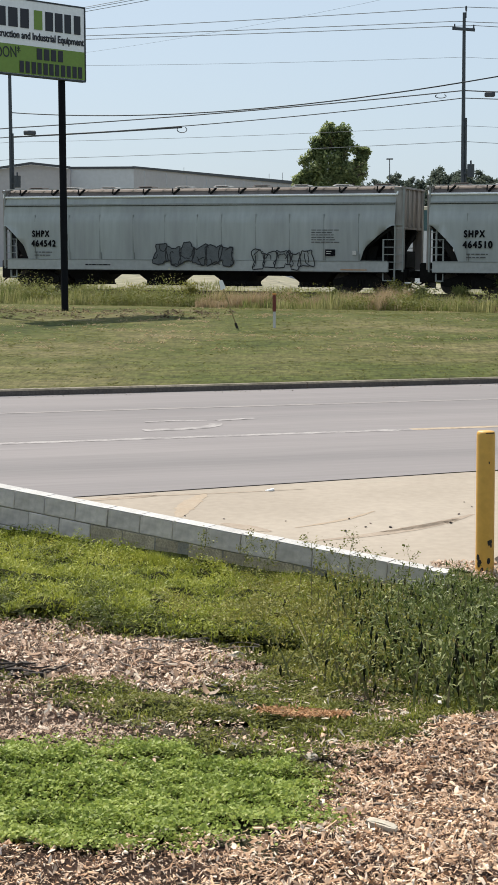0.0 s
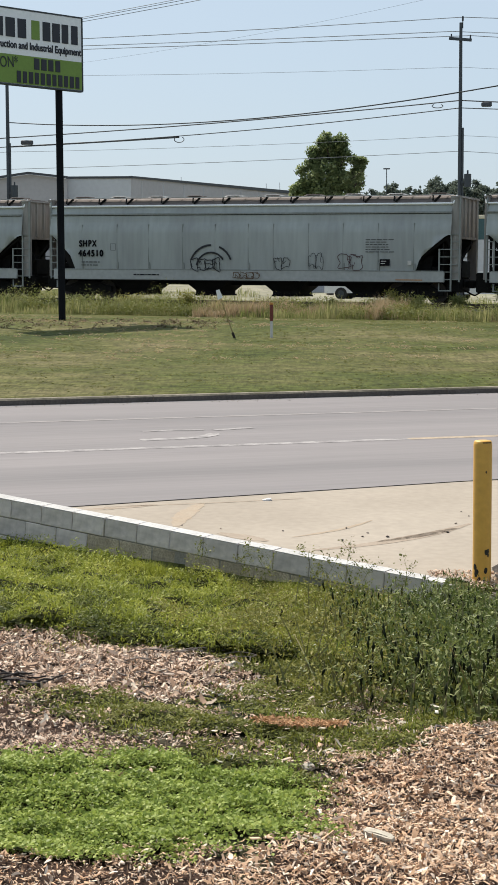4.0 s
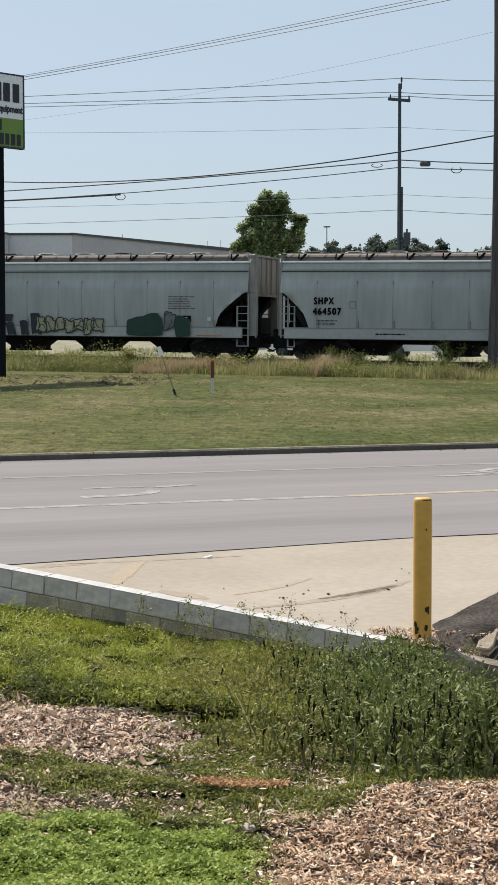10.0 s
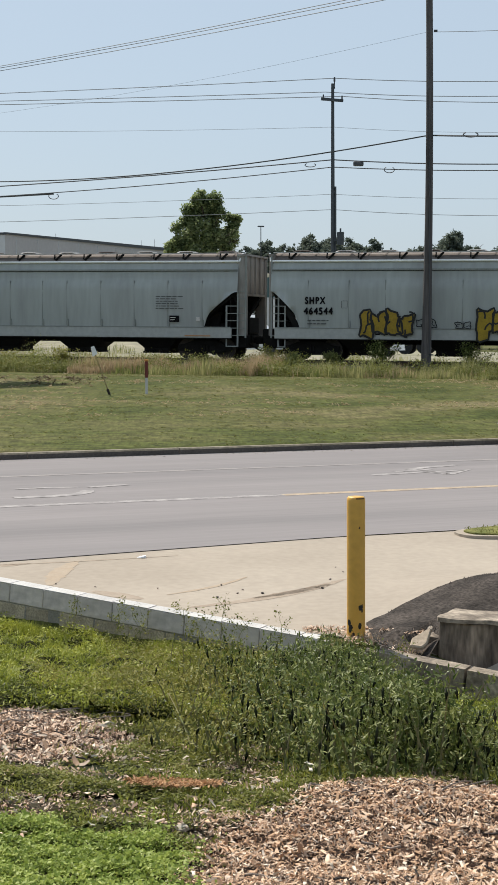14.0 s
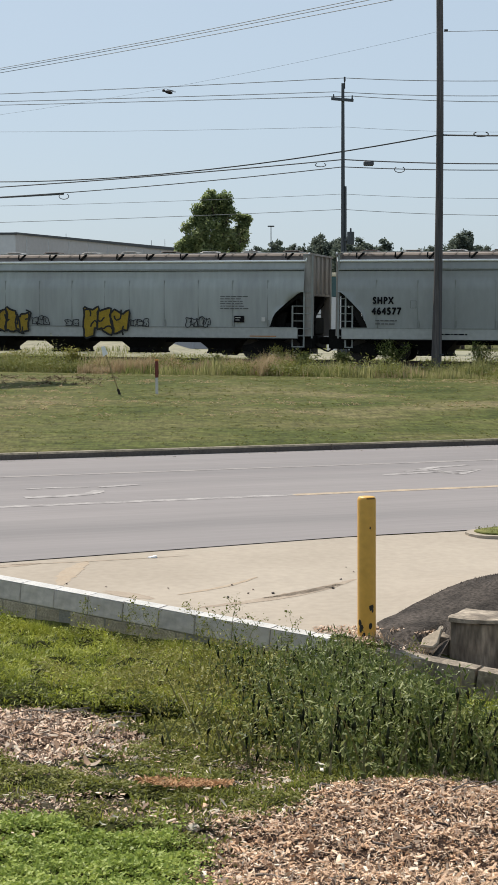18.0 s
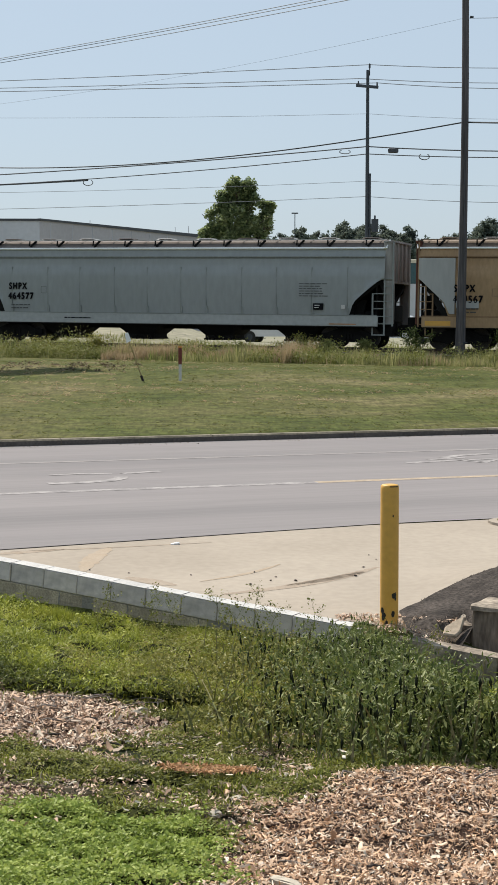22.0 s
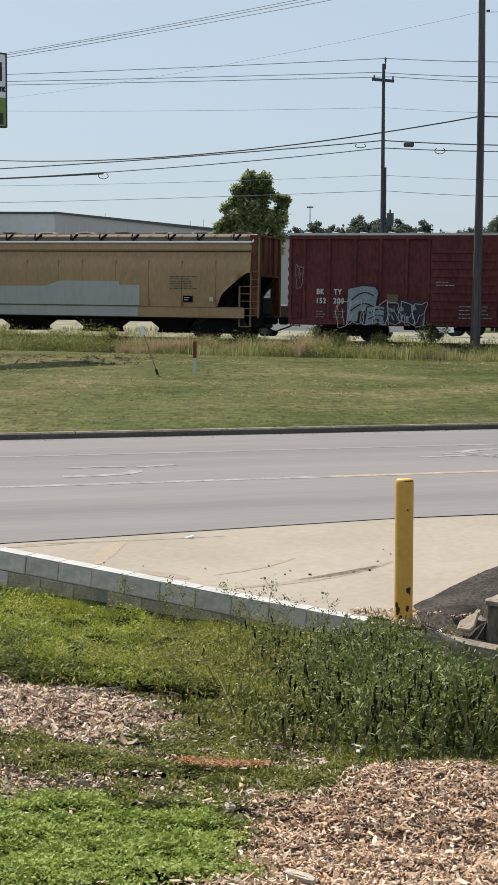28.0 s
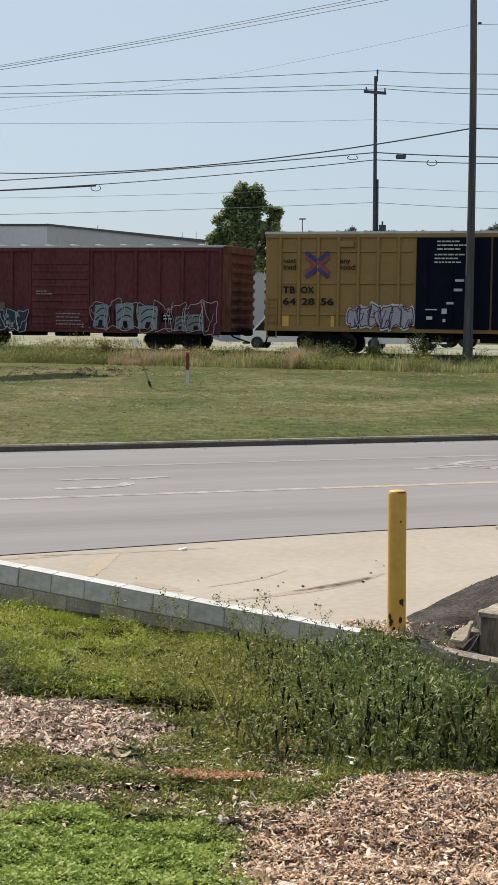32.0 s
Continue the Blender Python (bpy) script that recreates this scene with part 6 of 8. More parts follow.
def warehouse():
    w = thing("warehouse", Matrix.Identity(4), "large pale grey metal warehouse with dark roof trim", "warehouse")
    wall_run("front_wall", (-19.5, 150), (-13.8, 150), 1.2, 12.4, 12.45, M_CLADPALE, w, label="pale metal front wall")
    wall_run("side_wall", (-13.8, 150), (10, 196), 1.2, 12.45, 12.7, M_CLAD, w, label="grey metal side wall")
    wall_run("roof_trim", (-19.6, 149.9), (-13.7, 149.9), 12.4, 12.6, 12.6, M_TRIM, w)
    wall_run("roof_trim", (-13.7, 149.9), (10.1, 195.9), 12.45, 12.62, 12.9, M_TRIM, w)
    vs = [(-19.5, 150, 12.4), (-13.8, 150, 12.45), (10, 196, 12.7), (-20, 200, 12.8)]
    link_mesh("roof", vs, [(0, 1, 2, 3)], M_CLAD, w)
    for i in range(14):
        k = (i + 0.5) / 14
        p = Vector((-13.8, 150)).lerp(Vector((10, 196)), k)
        part("wall_seam", boxm(p.x - 0.04, p.x + 0.04, p.y - 0.08, p.y + 0.02, 1.2, 12.3), M_CLADPALE, w)
    g = thing("warehouse", Matrix.Identity(4), "grey metal warehouse with a shallow gabled roof", "warehouse")
    vs = [(-45, 149, 1.2), (-19.4, 149, 1.2), (-19.4, 149, 12.35), (-22.8, 149, 12.75), (-45, 149, 9.6),
          (-45, 195, 1.2), (-19.4, 195, 1.2), (-19.4, 195, 12.35), (-22.8, 195, 12.75), (-45, 195, 9.6)]
    link_mesh("body", vs, [(0, 1, 2, 3, 4), (9, 8, 7, 6, 5), (1, 6, 7, 2), (2, 7, 8, 3), (3, 8, 9, 4), (0, 4, 9, 5)], M_CLAD, g)
    part("roof_trim", prism([(-22.8, 12.75), (-19.3, 12.35), (-19.3, 12.55), (-22.8, 12.95)], 148.6, 148.9), M_TRIM, g)
    part("roof_trim", prism([(-45, 9.6), (-22.8, 12.75), (-22.8, 12.95), (-45, 9.8)], 148.6, 148.9), M_TRIM, g)
    for x, y, h in ((-9.8, 158, 0.3), (-2.0, 175, 0.7), (-0.6, 176.5, 0.9)):
        bm = bmesh.new()
        rod(bm, (x, y, 12.3), (x, y, 12.7 + h), 0.025, seg=6)
        tagged(part("roof_vent", bm, M_TRIM), "thin mast on the warehouse roof", "mast")


warehouse()


def vehicle(x, y, length, height, mat, kind_, label, rz=-17):
    z = far_z(x, y) - 0.02
    v = thing(kind_, pose(x, y, z, 0, 0, rz), label, "vehicle", "vehicles parked in the lot")
    h = length / 2
    if kind_ == "parked_car":
        body = [(-h, 0.35), (-h, 0.85), (-h * 0.75, 0.95), (-h * 0.45, height), (h * 0.35, height), (h * 0.62, 0.98), (h * 0.97, 0.85), (h, 0.35)]
        part("body", prism(body, -0.88, 0.88), mat, v)
        win = [(-h * 0.68, 0.98), (-h * 0.42, height - 0.08), (h * 0.32, height - 0.08), (h * 0.55, 0.98)]
        for y0, y1 in ((-0.895, -0.87), (0.87, 0.895)):
            part("window", prism(win, y0, y1), M_GLASS, v)
    else:
        part("body", boxm(-h, h * 0.55, -1.1, 1.1, 0.6, height, 0.06), mat, v)
        part("cab", prism([(h * 0.57, 0.45), (h * 0.57, height * 0.78), (h * 0.74, height * 0.78), (h * 0.9, height * 0.5), (h, height * 0.47), (h, 0.45)], -1.02, 1.02), mat, v)
        for y0, y1 in ((-1.04, -1.0), (1.0, 1.04)):
            part("window", prism([(h * 0.6, height * 0.5), (h * 0.6, height * 0.72), (h * 0.72, height * 0.72), (h * 0.84, height * 0.5)], y0, y1), M_GLASS, v)
        part("stripe", boxm(-h + 0.1, h * 0.5, -1.115, -1.09, height * 0.55, height * 0.62), M_TRIM, v)
    for wx in (-h * 0.62, h * 0.62):
        for wy in (-0.8, 0.8):
            bm = bmesh.new()
            rod(bm, (wx, wy - 0.11, 0.33), (wx, wy + 0.11, 0.33), 0.33, seg=16)
            wh = part("wheel", bm, M_RUBBER, v)
            bm = bmesh.new()
            rod(bm, (wx, wy - 0.12, 0.33), (wx, wy + 0.12, 0.33), 0.18, seg=12)
            part("rim", bm, M_STEEL, wh)
    return v


vehicle(4.7, 91, 4.9, 1.75, M_CARWHITE, "parked_car", "white suv parked in the lot behind the track")
bn = thing("banner", pose(-0.75, 92, far_z(-0.75, 92) - 0.02, 0, 0, -17), "red and white striped banner on two posts in the lot", "banner")
for x in (-0.55, 0.55):
    part("post", boxm(x - 0.03, x + 0.03, -0.03, 0.03, 0, 1.5), M_STEEL, bn)
for k in range(4):
    part("stripe", boxm(-0.6, 0.6, -0.05, -0.032, 0.7 + k * 0.2, 0.9 + k * 0.2), M_SIGNW if k % 2 else M_CARRED, bn)
vehicle(11.2, 93, 4.7, 1.6, M_CARWHITE, "parked_car", "white car parked in the lot behind the track")
tr = thing("trailer", pose(13.2, 112, far_z(13, 112), 0, 0, -17), "teal semi trailer with a cream top in the lot", "trailer")
part("box", boxm(-6, 6, -1.25, 1.25, 1.1, 3.85, 0.03), M_CLADPALE, tr)
part("teal_band", boxm(-6, 6, -1.27, 1.27, 3.85, 5.2, 0.03), material("teal_paint", (0.035, 0.09, 0.10), 0.5, 0.15, 1, 8, 0.02), tr)
part("top_panel", boxm(-6, 6, -1.29, 1.29, 5.2, 5.45, 0.03), material("cream_paint", (0.6, 0.55, 0.42), 0.6, 0.1, 1, 8, 0.02), tr)
part("landing_gear", boxm(-4, -3.6, -0.9, 0.9, 0, 1.1), M_UNDER, tr)
for x in (3.4, 4.7):
    for y in (-1.0, 1.0):
        bm = bmesh.new()
        rod(bm, (x, y - 0.2, 0.5), (x, y + 0.2, 0.5), 0.5, seg=14)
        part("wheel", bm, M_RUBBER, tr)
lp = thing("lot_lamp", pose(12.0, 200, 1.2), "tall thin lot lamp far behind the track", "lamp post")
bm = bmesh.new()
rod(bm, (0, 0, 0), (0, 0, 15.3), 0.07, 0.05, 8)
part("post", bm, M_STEEL, lp)
part("head", boxm(-0.4, 0.4, -0.15, 0.15, 15.3, 15.45, 0.04), M_STEEL, lp)


# ---- lettering and panels of the golden boxcar ----
def dress_gold(c):
    yb = -1.575
    posts = [-9.9, -9.27, -8.42, -7.54, -6.64, -5.76, -4.89, -3.98, -3.3]
    for z in (1.67, 3.02, 4.38):
        for a, b in zip(posts[1:], posts[2:]):
            part("cross_rib", boxm(a + 0.075, b - 0.075, -1.55, -1.49, z - 0.05, z + 0.05, 0.015), M_BOXGOLD, c)
    for txt, x, z, w in (("next", -9.12, 3.88, 0.56), ("load", -9.12, 3.6, 0.56), ("any", -6.55, 3.88, 0.45), ("road", -6.55, 3.6, 0.62)):
        lettering(txt, 0.30, Matrix.Translation((x, yb - 0.01, z)), M_BROWNINK, c, bold=0.004, width=w)
    for txt, x, z, w in (("TB", -9.12, 2.58, 0.54), ("OX", -8.3, 2.58, 0.56), ("64", -9.12, 2.08, 0.56), ("28", -8.27, 2.08, 0.56), ("56", -7.42, 2.08, 0.56)):
        lettering(txt, 0.40, Matrix.Translation((x, yb - 0.01, z)), M_BROWNINK, c, width=w, fat=0.012)
    cx, cz = -7.58, 3.8
    for k, rgb in enumerate(((0.30, 0.07, 0.07), (0.05, 0.045, 0.20))):
        for sx in (-1, 1):
            for sz in (-1, 1):
                up = 0.17 if k else -0.02
                bm = bmesh.new()
                stroke(bm, [(cx + sx * 0.04, cz + sz * up), (cx + sx * 0.52, cz + sz * (0.36 + up))], 0.17, yb - 0.014 - 0.003 * k - 0.001 * sz)
                part("chevron", bm, paint(rgb), c, "painted chevron mark")
    part("yellow_patch", boxm(-9.15, -8.85, -1.53, -1.495, 1.15, 1.6), M_YELLOW, c)
    part("yellow_patch", boxm(-6.95, -6.8, -1.53, -1.495, 1.15, 1.6), M_YELLOW, c)
    part("vent_box", boxm(-6.6, -5.95, -1.62, -1.5, 4.55, 4.8, 0.02), M_BOXGOLD, c)
    graffiti(c, -6.1, -3.35, 1.12, 2.05, 6, (0.42, 0.40, 0.45), (0.10, 0.03, 0.06), 41, -1.66, 0.045, (0.66, 0.64, 0.66), 3)
    for d0 in (-3.0, 0.3):
        small_lines(c, d0 + 0.7, 4.75, 3, 1.2, 0.16, -1.70, M_WHITE, 0.06, 51)
        small_lines(c, d0 + 0.6, 4.2, 3, 1.3, 0.16, -1.70, M_WHITE, 0.06, 52)
        for x, z, w, h in ((1.5, 3.1, 0.38, 0.10), (1.45, 2.7, 0.36, 0.11), (2.05, 2.6, 0.10, 0.17), (0.95, 1.75, 0.22, 0.22), (1.15, 2.15, 0.3, 0.1), (0.25, 1.9, 0.5, 0.05), (1.0, 1.4, 0.12, 0.14), (0.3, 1.5, 0.25, 0.14)):
            part("placard", boxm(d0 + x, d0 + x + w, -1.705, -1.69, z, z + h), M_WHITE, c, "small white placard")


dress_gold(TBOX)


# ---- a fly that darts past ----
def build_fly():
    f = thing("flying_insect", pose(5, 2, 3), "small dark insect flying past in the air", "insect")
    bm = bmesh.new()
    bmesh.ops.create_uvsphere(bm, u_segments=10, v_segments=7, radius=1.0)
    bmesh.ops.scale(bm, vec=(0.0052, 0.0022, 0.0020), verts=bm.verts)
    part("body", bm, M_CHAR, f)
    bm = bmesh.new()
    bmesh.ops.create_icosphere(bm, subdivisions=2, radius=0.0018)
    bmesh.ops.translate(bm, vec=(-0.0062, 0, 0.0003), verts=bm.verts)
    part("head", bm, M_CHAR, f)
    for s in (-1, 1):
        bm = bmesh.new()
        pts = [(-0.003, 0), (0.0, 0.0025), (0.006, 0.0036), (0.008, 0.002), (0.004, 0.0)]
        a = [bm.verts.new((x, s * (0.0012 + y), 0.0024 + 0.0003 * k)) for k in (0, 1) for x, y in pts]
        bm.faces.new(a[:5])
        bm.faces.new(a[:4:-1])
        for i in range(5):
            bm.faces.new((a[i], a[(i + 1) % 5], a[5 + (i + 1) % 5], a[5 + i]))
        part("wing", bm, M_TRIM, f, "smoky thin wing")
    return f


FLY = build_fly()


# ---- white car waiting in the far lane ----
def waiting_car():
    p = RD * 20.24 + RN * 29.2
    c = thing("white_car", pose(p.x, p.y, road_z(29.6) + 0.03, 0, 0, 19.5), "white car stopped in the far lane of the road", "car")
    part("body", prism([(-2.1, 0.22), (-2.15, 0.45), (-2.0, 0.62), (-1.2, 0.78), (-0.6, 1.3), (1.0, 1.38), (1.7, 0.95), (2.15, 0.85), (2.15, 0.25)], -0.88, 0.88), M_CARWHITE, c)
    for y0, y1 in ((-0.895, -0.87), (0.87, 0.895)):
        part("window", prism([(-1.0, 0.82), (-0.5, 1.22), (0.9, 1.28), (1.4, 0.95)], y0, y1), M_GLASS, c)
    part("headlight", prism([(-2.12, 0.5), (-2.0, 0.6), (-1.75, 0.64), (-1.9, 0.5)], -0.9, -0.86), M_GLASS, c)
    for wx in (-1.4, 1.35):
        for wy in (-0.8, 0.8):
            bm = bmesh.new()
            rod(bm, (wx, wy - 0.11, 0.31), (wx, wy + 0.11, 0.31), 0.31, seg=18)
            part("wheel", bm, M_RUBBER, c)


waiting_car()


# ---- plants, chips and litter on the bank ----
RS = np.random.RandomState(7)


def tri_mesh(name, verts, tris, mat, label="", category="", kind="stuff", parent=None):
    """A mesh from arrays of points and triangles."""
    me = bpy.data.meshes.new(name)
    me.vertices.add(len(verts))
    me.vertices.foreach_set("co", np.ascontiguousarray(verts, dtype=np.float32).ravel())
    me.loops.add(len(tris) * 3)
    me.loops.foreach_set("vertex_index", np.ascontiguousarray(tris, dtype=np.int32).ravel())
    me.polygons.add(len(tris))
    me.polygons.foreach_set("loop_start", np.arange(0, len(tris) * 3, 3, dtype=np.int32))
    me.update(calc_edges=True)
    me.validate()
    me.materials.append(mat)
    ob = new(name, me)
    if parent:
        ob.parent = parent
        return ob
    return tagged(ob, label, category, kind=kind)


def blades(pos, h, w, lean, rs):
    """Bent blades of grass: 5 points and 3 triangles each."""
    n = len(pos)
    az = rs.uniform(0, 2 * np.pi, n)
    dirv = np.stack([np.cos(az), np.sin(az), np.zeros(n)], 1)
    wd = np.stack([-np.sin(az), np.cos(az), np.zeros(n)], 1) * (w / 2)[:, None]
    ln = (lean * rs.uniform(0.2, 1.0, n))[:, None]
    up = np.array([0, 0, 1.0])
    mid = pos + up * (h * 0.55)[:, None] + dirv * (h[:, None] * ln * 0.35)
    tip = pos + up * (h * (1 - 0.25 * ln[:, 0]))[:, None] + dirv * (h[:, None] * ln)
    v = np.stack([pos - wd, pos + wd, mid + wd * 0.7, mid - wd * 0.7, tip], 1).reshape(-1, 3)
    b = (np.arange(n) * 5)[:, None]
    t = np.concatenate([b + np.array([[0, 1, 2]]), b + np.array([[0, 2, 3]]), b + np.array([[3, 2, 4]])], 1).reshape(-1, 3)
    return v, t


def leaves(pos, size, rs, flat=0.5, aspect=0.5):
    """Small folded leaves: 4 points and 2 triangles each."""
    n = len(pos)
    az = rs.uniform(0, 2 * np.pi, n)
    el = rs.normal(0, 1, n) * (1 - flat) * 0.9
    d = np.stack([np.cos(az) * np.cos(el), np.sin(az) * np.cos(el), np.sin(el)], 1)
    s = np.cross(d, np.array([0, 0, 1.0]))
    s /= np.linalg.norm(s, axis=1)[:, None] + 1e-9
    roll = rs.normal(0, 0.5, n)[:, None]
    nrm = np.cross(s, d)
    s = s * np.cos(roll) + nrm * np.sin(roll)
    L = size[:, None]
    a = pos
    tip = pos + d * L
    m1 = pos + d * L * 0.5 + s * L * aspect * 0.5 + nrm * L * 0.08
    m2 = pos + d * L * 0.5 - s * L * aspect * 0.5 + nrm * L * 0.08
    v = np.stack([a, m1, tip, m2], 1).reshape(-1, 3)
    b = (np.arange(n) * 4)[:, None]
    t = np.concatenate([b + np.array([[0, 1, 2]]), b + np.array([[0, 2, 3]])], 1).reshape(-1, 3)
    return v, t


def slabs(pos, l, w, th, rs, tilt=0.35):
    """Chips of wood: tapered boxes, 8 points and 12 triangles each."""
    n = len(pos)
    az = rs.uniform(0, 2 * np.pi, n)
    ti, ro = rs.normal(0, tilt, n), rs.normal(0, tilt, n)
    d = np.stack([np.cos(az) * np.cos(ti), np.sin(az) * np.cos(ti), np.sin(ti)], 1)
    s = np.stack([-np.sin(az), np.cos(az), np.zeros(n)], 1)
    u = np.cross(d, s)
    s, u = s * np.cos(ro)[:, None] + u * np.sin(ro)[:, None], u * np.cos(ro)[:, None] - s * np.sin(ro)[:, None]
    out = []
    t0, t1 = rs.uniform(0.3, 1, n), rs.uniform(0.3, 1, n)
    for k, (sx, sy, sz) in enumerate(((-1, -1, -1), (1, -1, -1), (1, 1, -1), (-1, 1, -1), (-1, -1, 1), (1, -1, 1), (1, 1, 1), (-1, 1, 1))):
        tw = (t0 if sx < 0 else t1) * w / 2
        sk = rs.normal(0, 0.08, n) * l
        out.append(pos + d * (sx * l / 2 + sk)[:, None] + s * (sy * tw)[:, None] + u * (sz * th / 2)[:, None])
    v = np.stack(out, 1).reshape(-1, 3)
    f = np.array([[0, 2, 1], [0, 3, 2], [4, 5, 6], [4, 6, 7], [0, 1, 5], [0, 5, 4], [1, 2, 6], [1, 6, 5], [2, 3, 7], [2, 7, 6], [3, 0, 4], [3, 4, 7]])
    t = ((np.arange(n) * 8)[:, None, None] + f[None]).reshape(-1, 3)
    return v, t


def flakes(pos, l, rs, tilt=0.5):
    """Shreds of bark: bent, ragged slivers, 6 points and 4 triangles each."""
    n = len(pos)
    az = rs.uniform(0, 2 * np.pi, n)
    ti, ro = rs.normal(0, tilt, n), rs.normal(0, tilt, n)
    d = np.stack([np.cos(az) * np.cos(ti), np.sin(az) * np.cos(ti), np.sin(ti)], 1)
    s = np.stack([-np.sin(az), np.cos(az), np.zeros(n)], 1)
    u = np.cross(d, s)
    s = s * np.cos(ro)[:, None] + u * np.sin(ro)[:, None]
    w = l * rs.uniform(0.12, 0.5, n)
    out = []
    for k in (-1, 0, 1):
        bend = (rs.normal(0, 0.12, n) * l)[:, None] * u
        for q in (-1, 1):
            ww = w * rs.uniform(0.15 if k else 0.5, 1.0, n) / 2
            out.append(pos + d * (k * l / 2 * rs.uniform(0.7, 1.1, n))[:, None] + s * (q * ww)[:, None] + bend)
    v = np.stack(out, 1).reshape(-1, 3)
    f = np.array([[0, 1, 3], [0, 3, 2], [2, 3, 5], [2, 5, 4]])
    return v, ((np.arange(n) * 6)[:, None, None] + f[None]).reshape(-1, 3)


def clumps(c, r, k, rs, squash=0.8):
    """Points over low mounds: leaves of small tufts, k on each."""
    n = len(c)
    d = rs.normal(0, 1, (n, k, 3))
    d[:, :, 2] = np.abs(d[:, :, 2])
    d /= np.linalg.norm(d, axis=2)[:, :, None]
    d *= (rs.uniform(0.5, 1.0, (n, k)) ** 0.6 * r[:, None])[:, :, None]
    d[:, :, 2] *= squash
    return (c[:, None, :] + d).reshape(-1, 3)


def tufts(c, k, spread, rs):
    """Blade feet gathered into tufts."""
    p = np.repeat(c, k, 0)
    p[:, :2] += rs.normal(0, spread, (len(p), 2))
    return p


def inside(poly, x, y):
    poly = np.array(poly)
    r = np.zeros(len(x), bool)
    j = len(poly) - 1
    for i in range(len(poly)):
        xi, yi = poly[i]
        xj, yj = poly[j]
        c = ((yi > y) != (yj > y)) & (x < (xj - xi) * (y - yi) / (yj - yi + 1e-12) + xi)
        r ^= c
        j = i
    return r


def wobble(x, y, f, seed, amp):
    return np.array([amp * noise.noise(Vector((a * f, b * f, seed))) for a, b in zip(x, y)])


def scatter(n, x0, x1, y0, y1, rs, test, fz, lift=0.0):
    x, y = rs.uniform(x0, x1, n), rs.uniform(y0, y1, n)
    k = test(x, y)
    x, y = x[k], y[k]
    z = np.array([fz(a, b) for a, b in zip(x, y)]) + lift
    return np.stack([x, y, z], 1)


M_STONECHIP = leafy("pale_split_wood", [(0.72, 0.62, 0.48), (0.60, 0.50, 0.38), (0.82, 0.74, 0.62)], 0.85, 0.0)
M_CHARLEAF = leafy("dark_litter", [(0.08, 0.055, 0.04), (0.20, 0.14, 0.095), (0.12, 0.09, 0.06)], 0.9, 0.0)
HEAP = [(3.6, 9.4), (2.6, 9.05), (1.8, 8.75), (1.28, 8.65), (1.02, 8.7), (0.76, 8.55), (0.58, 8.1), (0.36, 7.85), (0.13, 7.5), (0.09, 7.05), (-0.06, 6.2), (-0.3, 5.0), (3.6, 5.0)]
MULCH_A = [(-4.5, 12.0), (-2.19, 12.0), (-1.59, 12.2), (-0.93, 11.8), (-0.51, 11.5), (-0.22, 11.1), (-0.26, 10.4), (-0.62, 9.7), (-1.13, 9.4), (-1.55, 9.5), (-4.5, 9.2)]
MULCH_B = [(-4.5, 9.25), (-1.6, 9.2), (-1.09, 8.85), (-0.76, 8.2), (-0.45, 8.05), (-0.76, 7.65), (-1.08, 7.35), (-1.5, 7.15), (-4.5, 7.2)]
MULCH_C = [(-3, 6.1), (-0.9, 6.0), (-0.25, 6.1), (0.05, 5.0), (-3, 5.0)]
CLOVER = [(-3.5, 7.15), (-1.4, 7.2), (-1.08, 7.62), (-0.62, 7.84), (-0.02, 7.72), (0.12, 7.14), (0.02, 6.5), (-0.28, 6.09), (-0.98, 6.0), (-3.5, 6.1)]


def wob_in(poly, seed, amp=0.12):
    def test(x, y):
        j = np.random.RandomState(seed).normal(0, amp * 0.45, (2, len(x)))
        return inside(poly, x + wobble(x, y, 2.3, seed, amp) + wobble(x, y, 7, seed, amp * 0.4) + j[0], y + wobble(x, y, 1.9, seed + 9, amp * 1.8) + j[1] * 1.5)
    return test


in_heap, in_a, in_b, in_c, in_cl = wob_in(HEAP, 1), wob_in(MULCH_A, 2, 0.2), wob_in(MULCH_B, 3, 0.2), wob_in(MULCH_C, 4), wob_in(CLOVER, 5, 0.2)


def chips(name, n, x0, x1, y0, y1, test, mat, label, lmin, lmax, rs, lift=0.012):
    p = scatter(n, x0, x1, y0, y1, rs, test, bank_z, lift)
    m = len(p)
    p[:, 2] += rs.uniform(0, 0.02, m) + 0.03 * np.array([max(0.0, noise.noise(Vector((a * 9, b * 9, 3)))) for a, b in p[:, :2]])
    l = lmin + (lmax - lmin) * rs.beta(1.1, 5.5, m)
    k = rs.uniform(0, 1, m) < 0.10
    v, t = slabs(p[k], l[k], l[k] * rs.uniform(0.15, 0.6, k.sum()) + 0.004, rs.uniform(0.001, 0.004, k.sum()), rs, 0.3)
    v2, t2 = flakes(p[~k], l[~k], rs)
    tri_mesh(name, np.concatenate([v, v2]), np.concatenate([t, t2 + len(v)]), mat, label, "mulch")


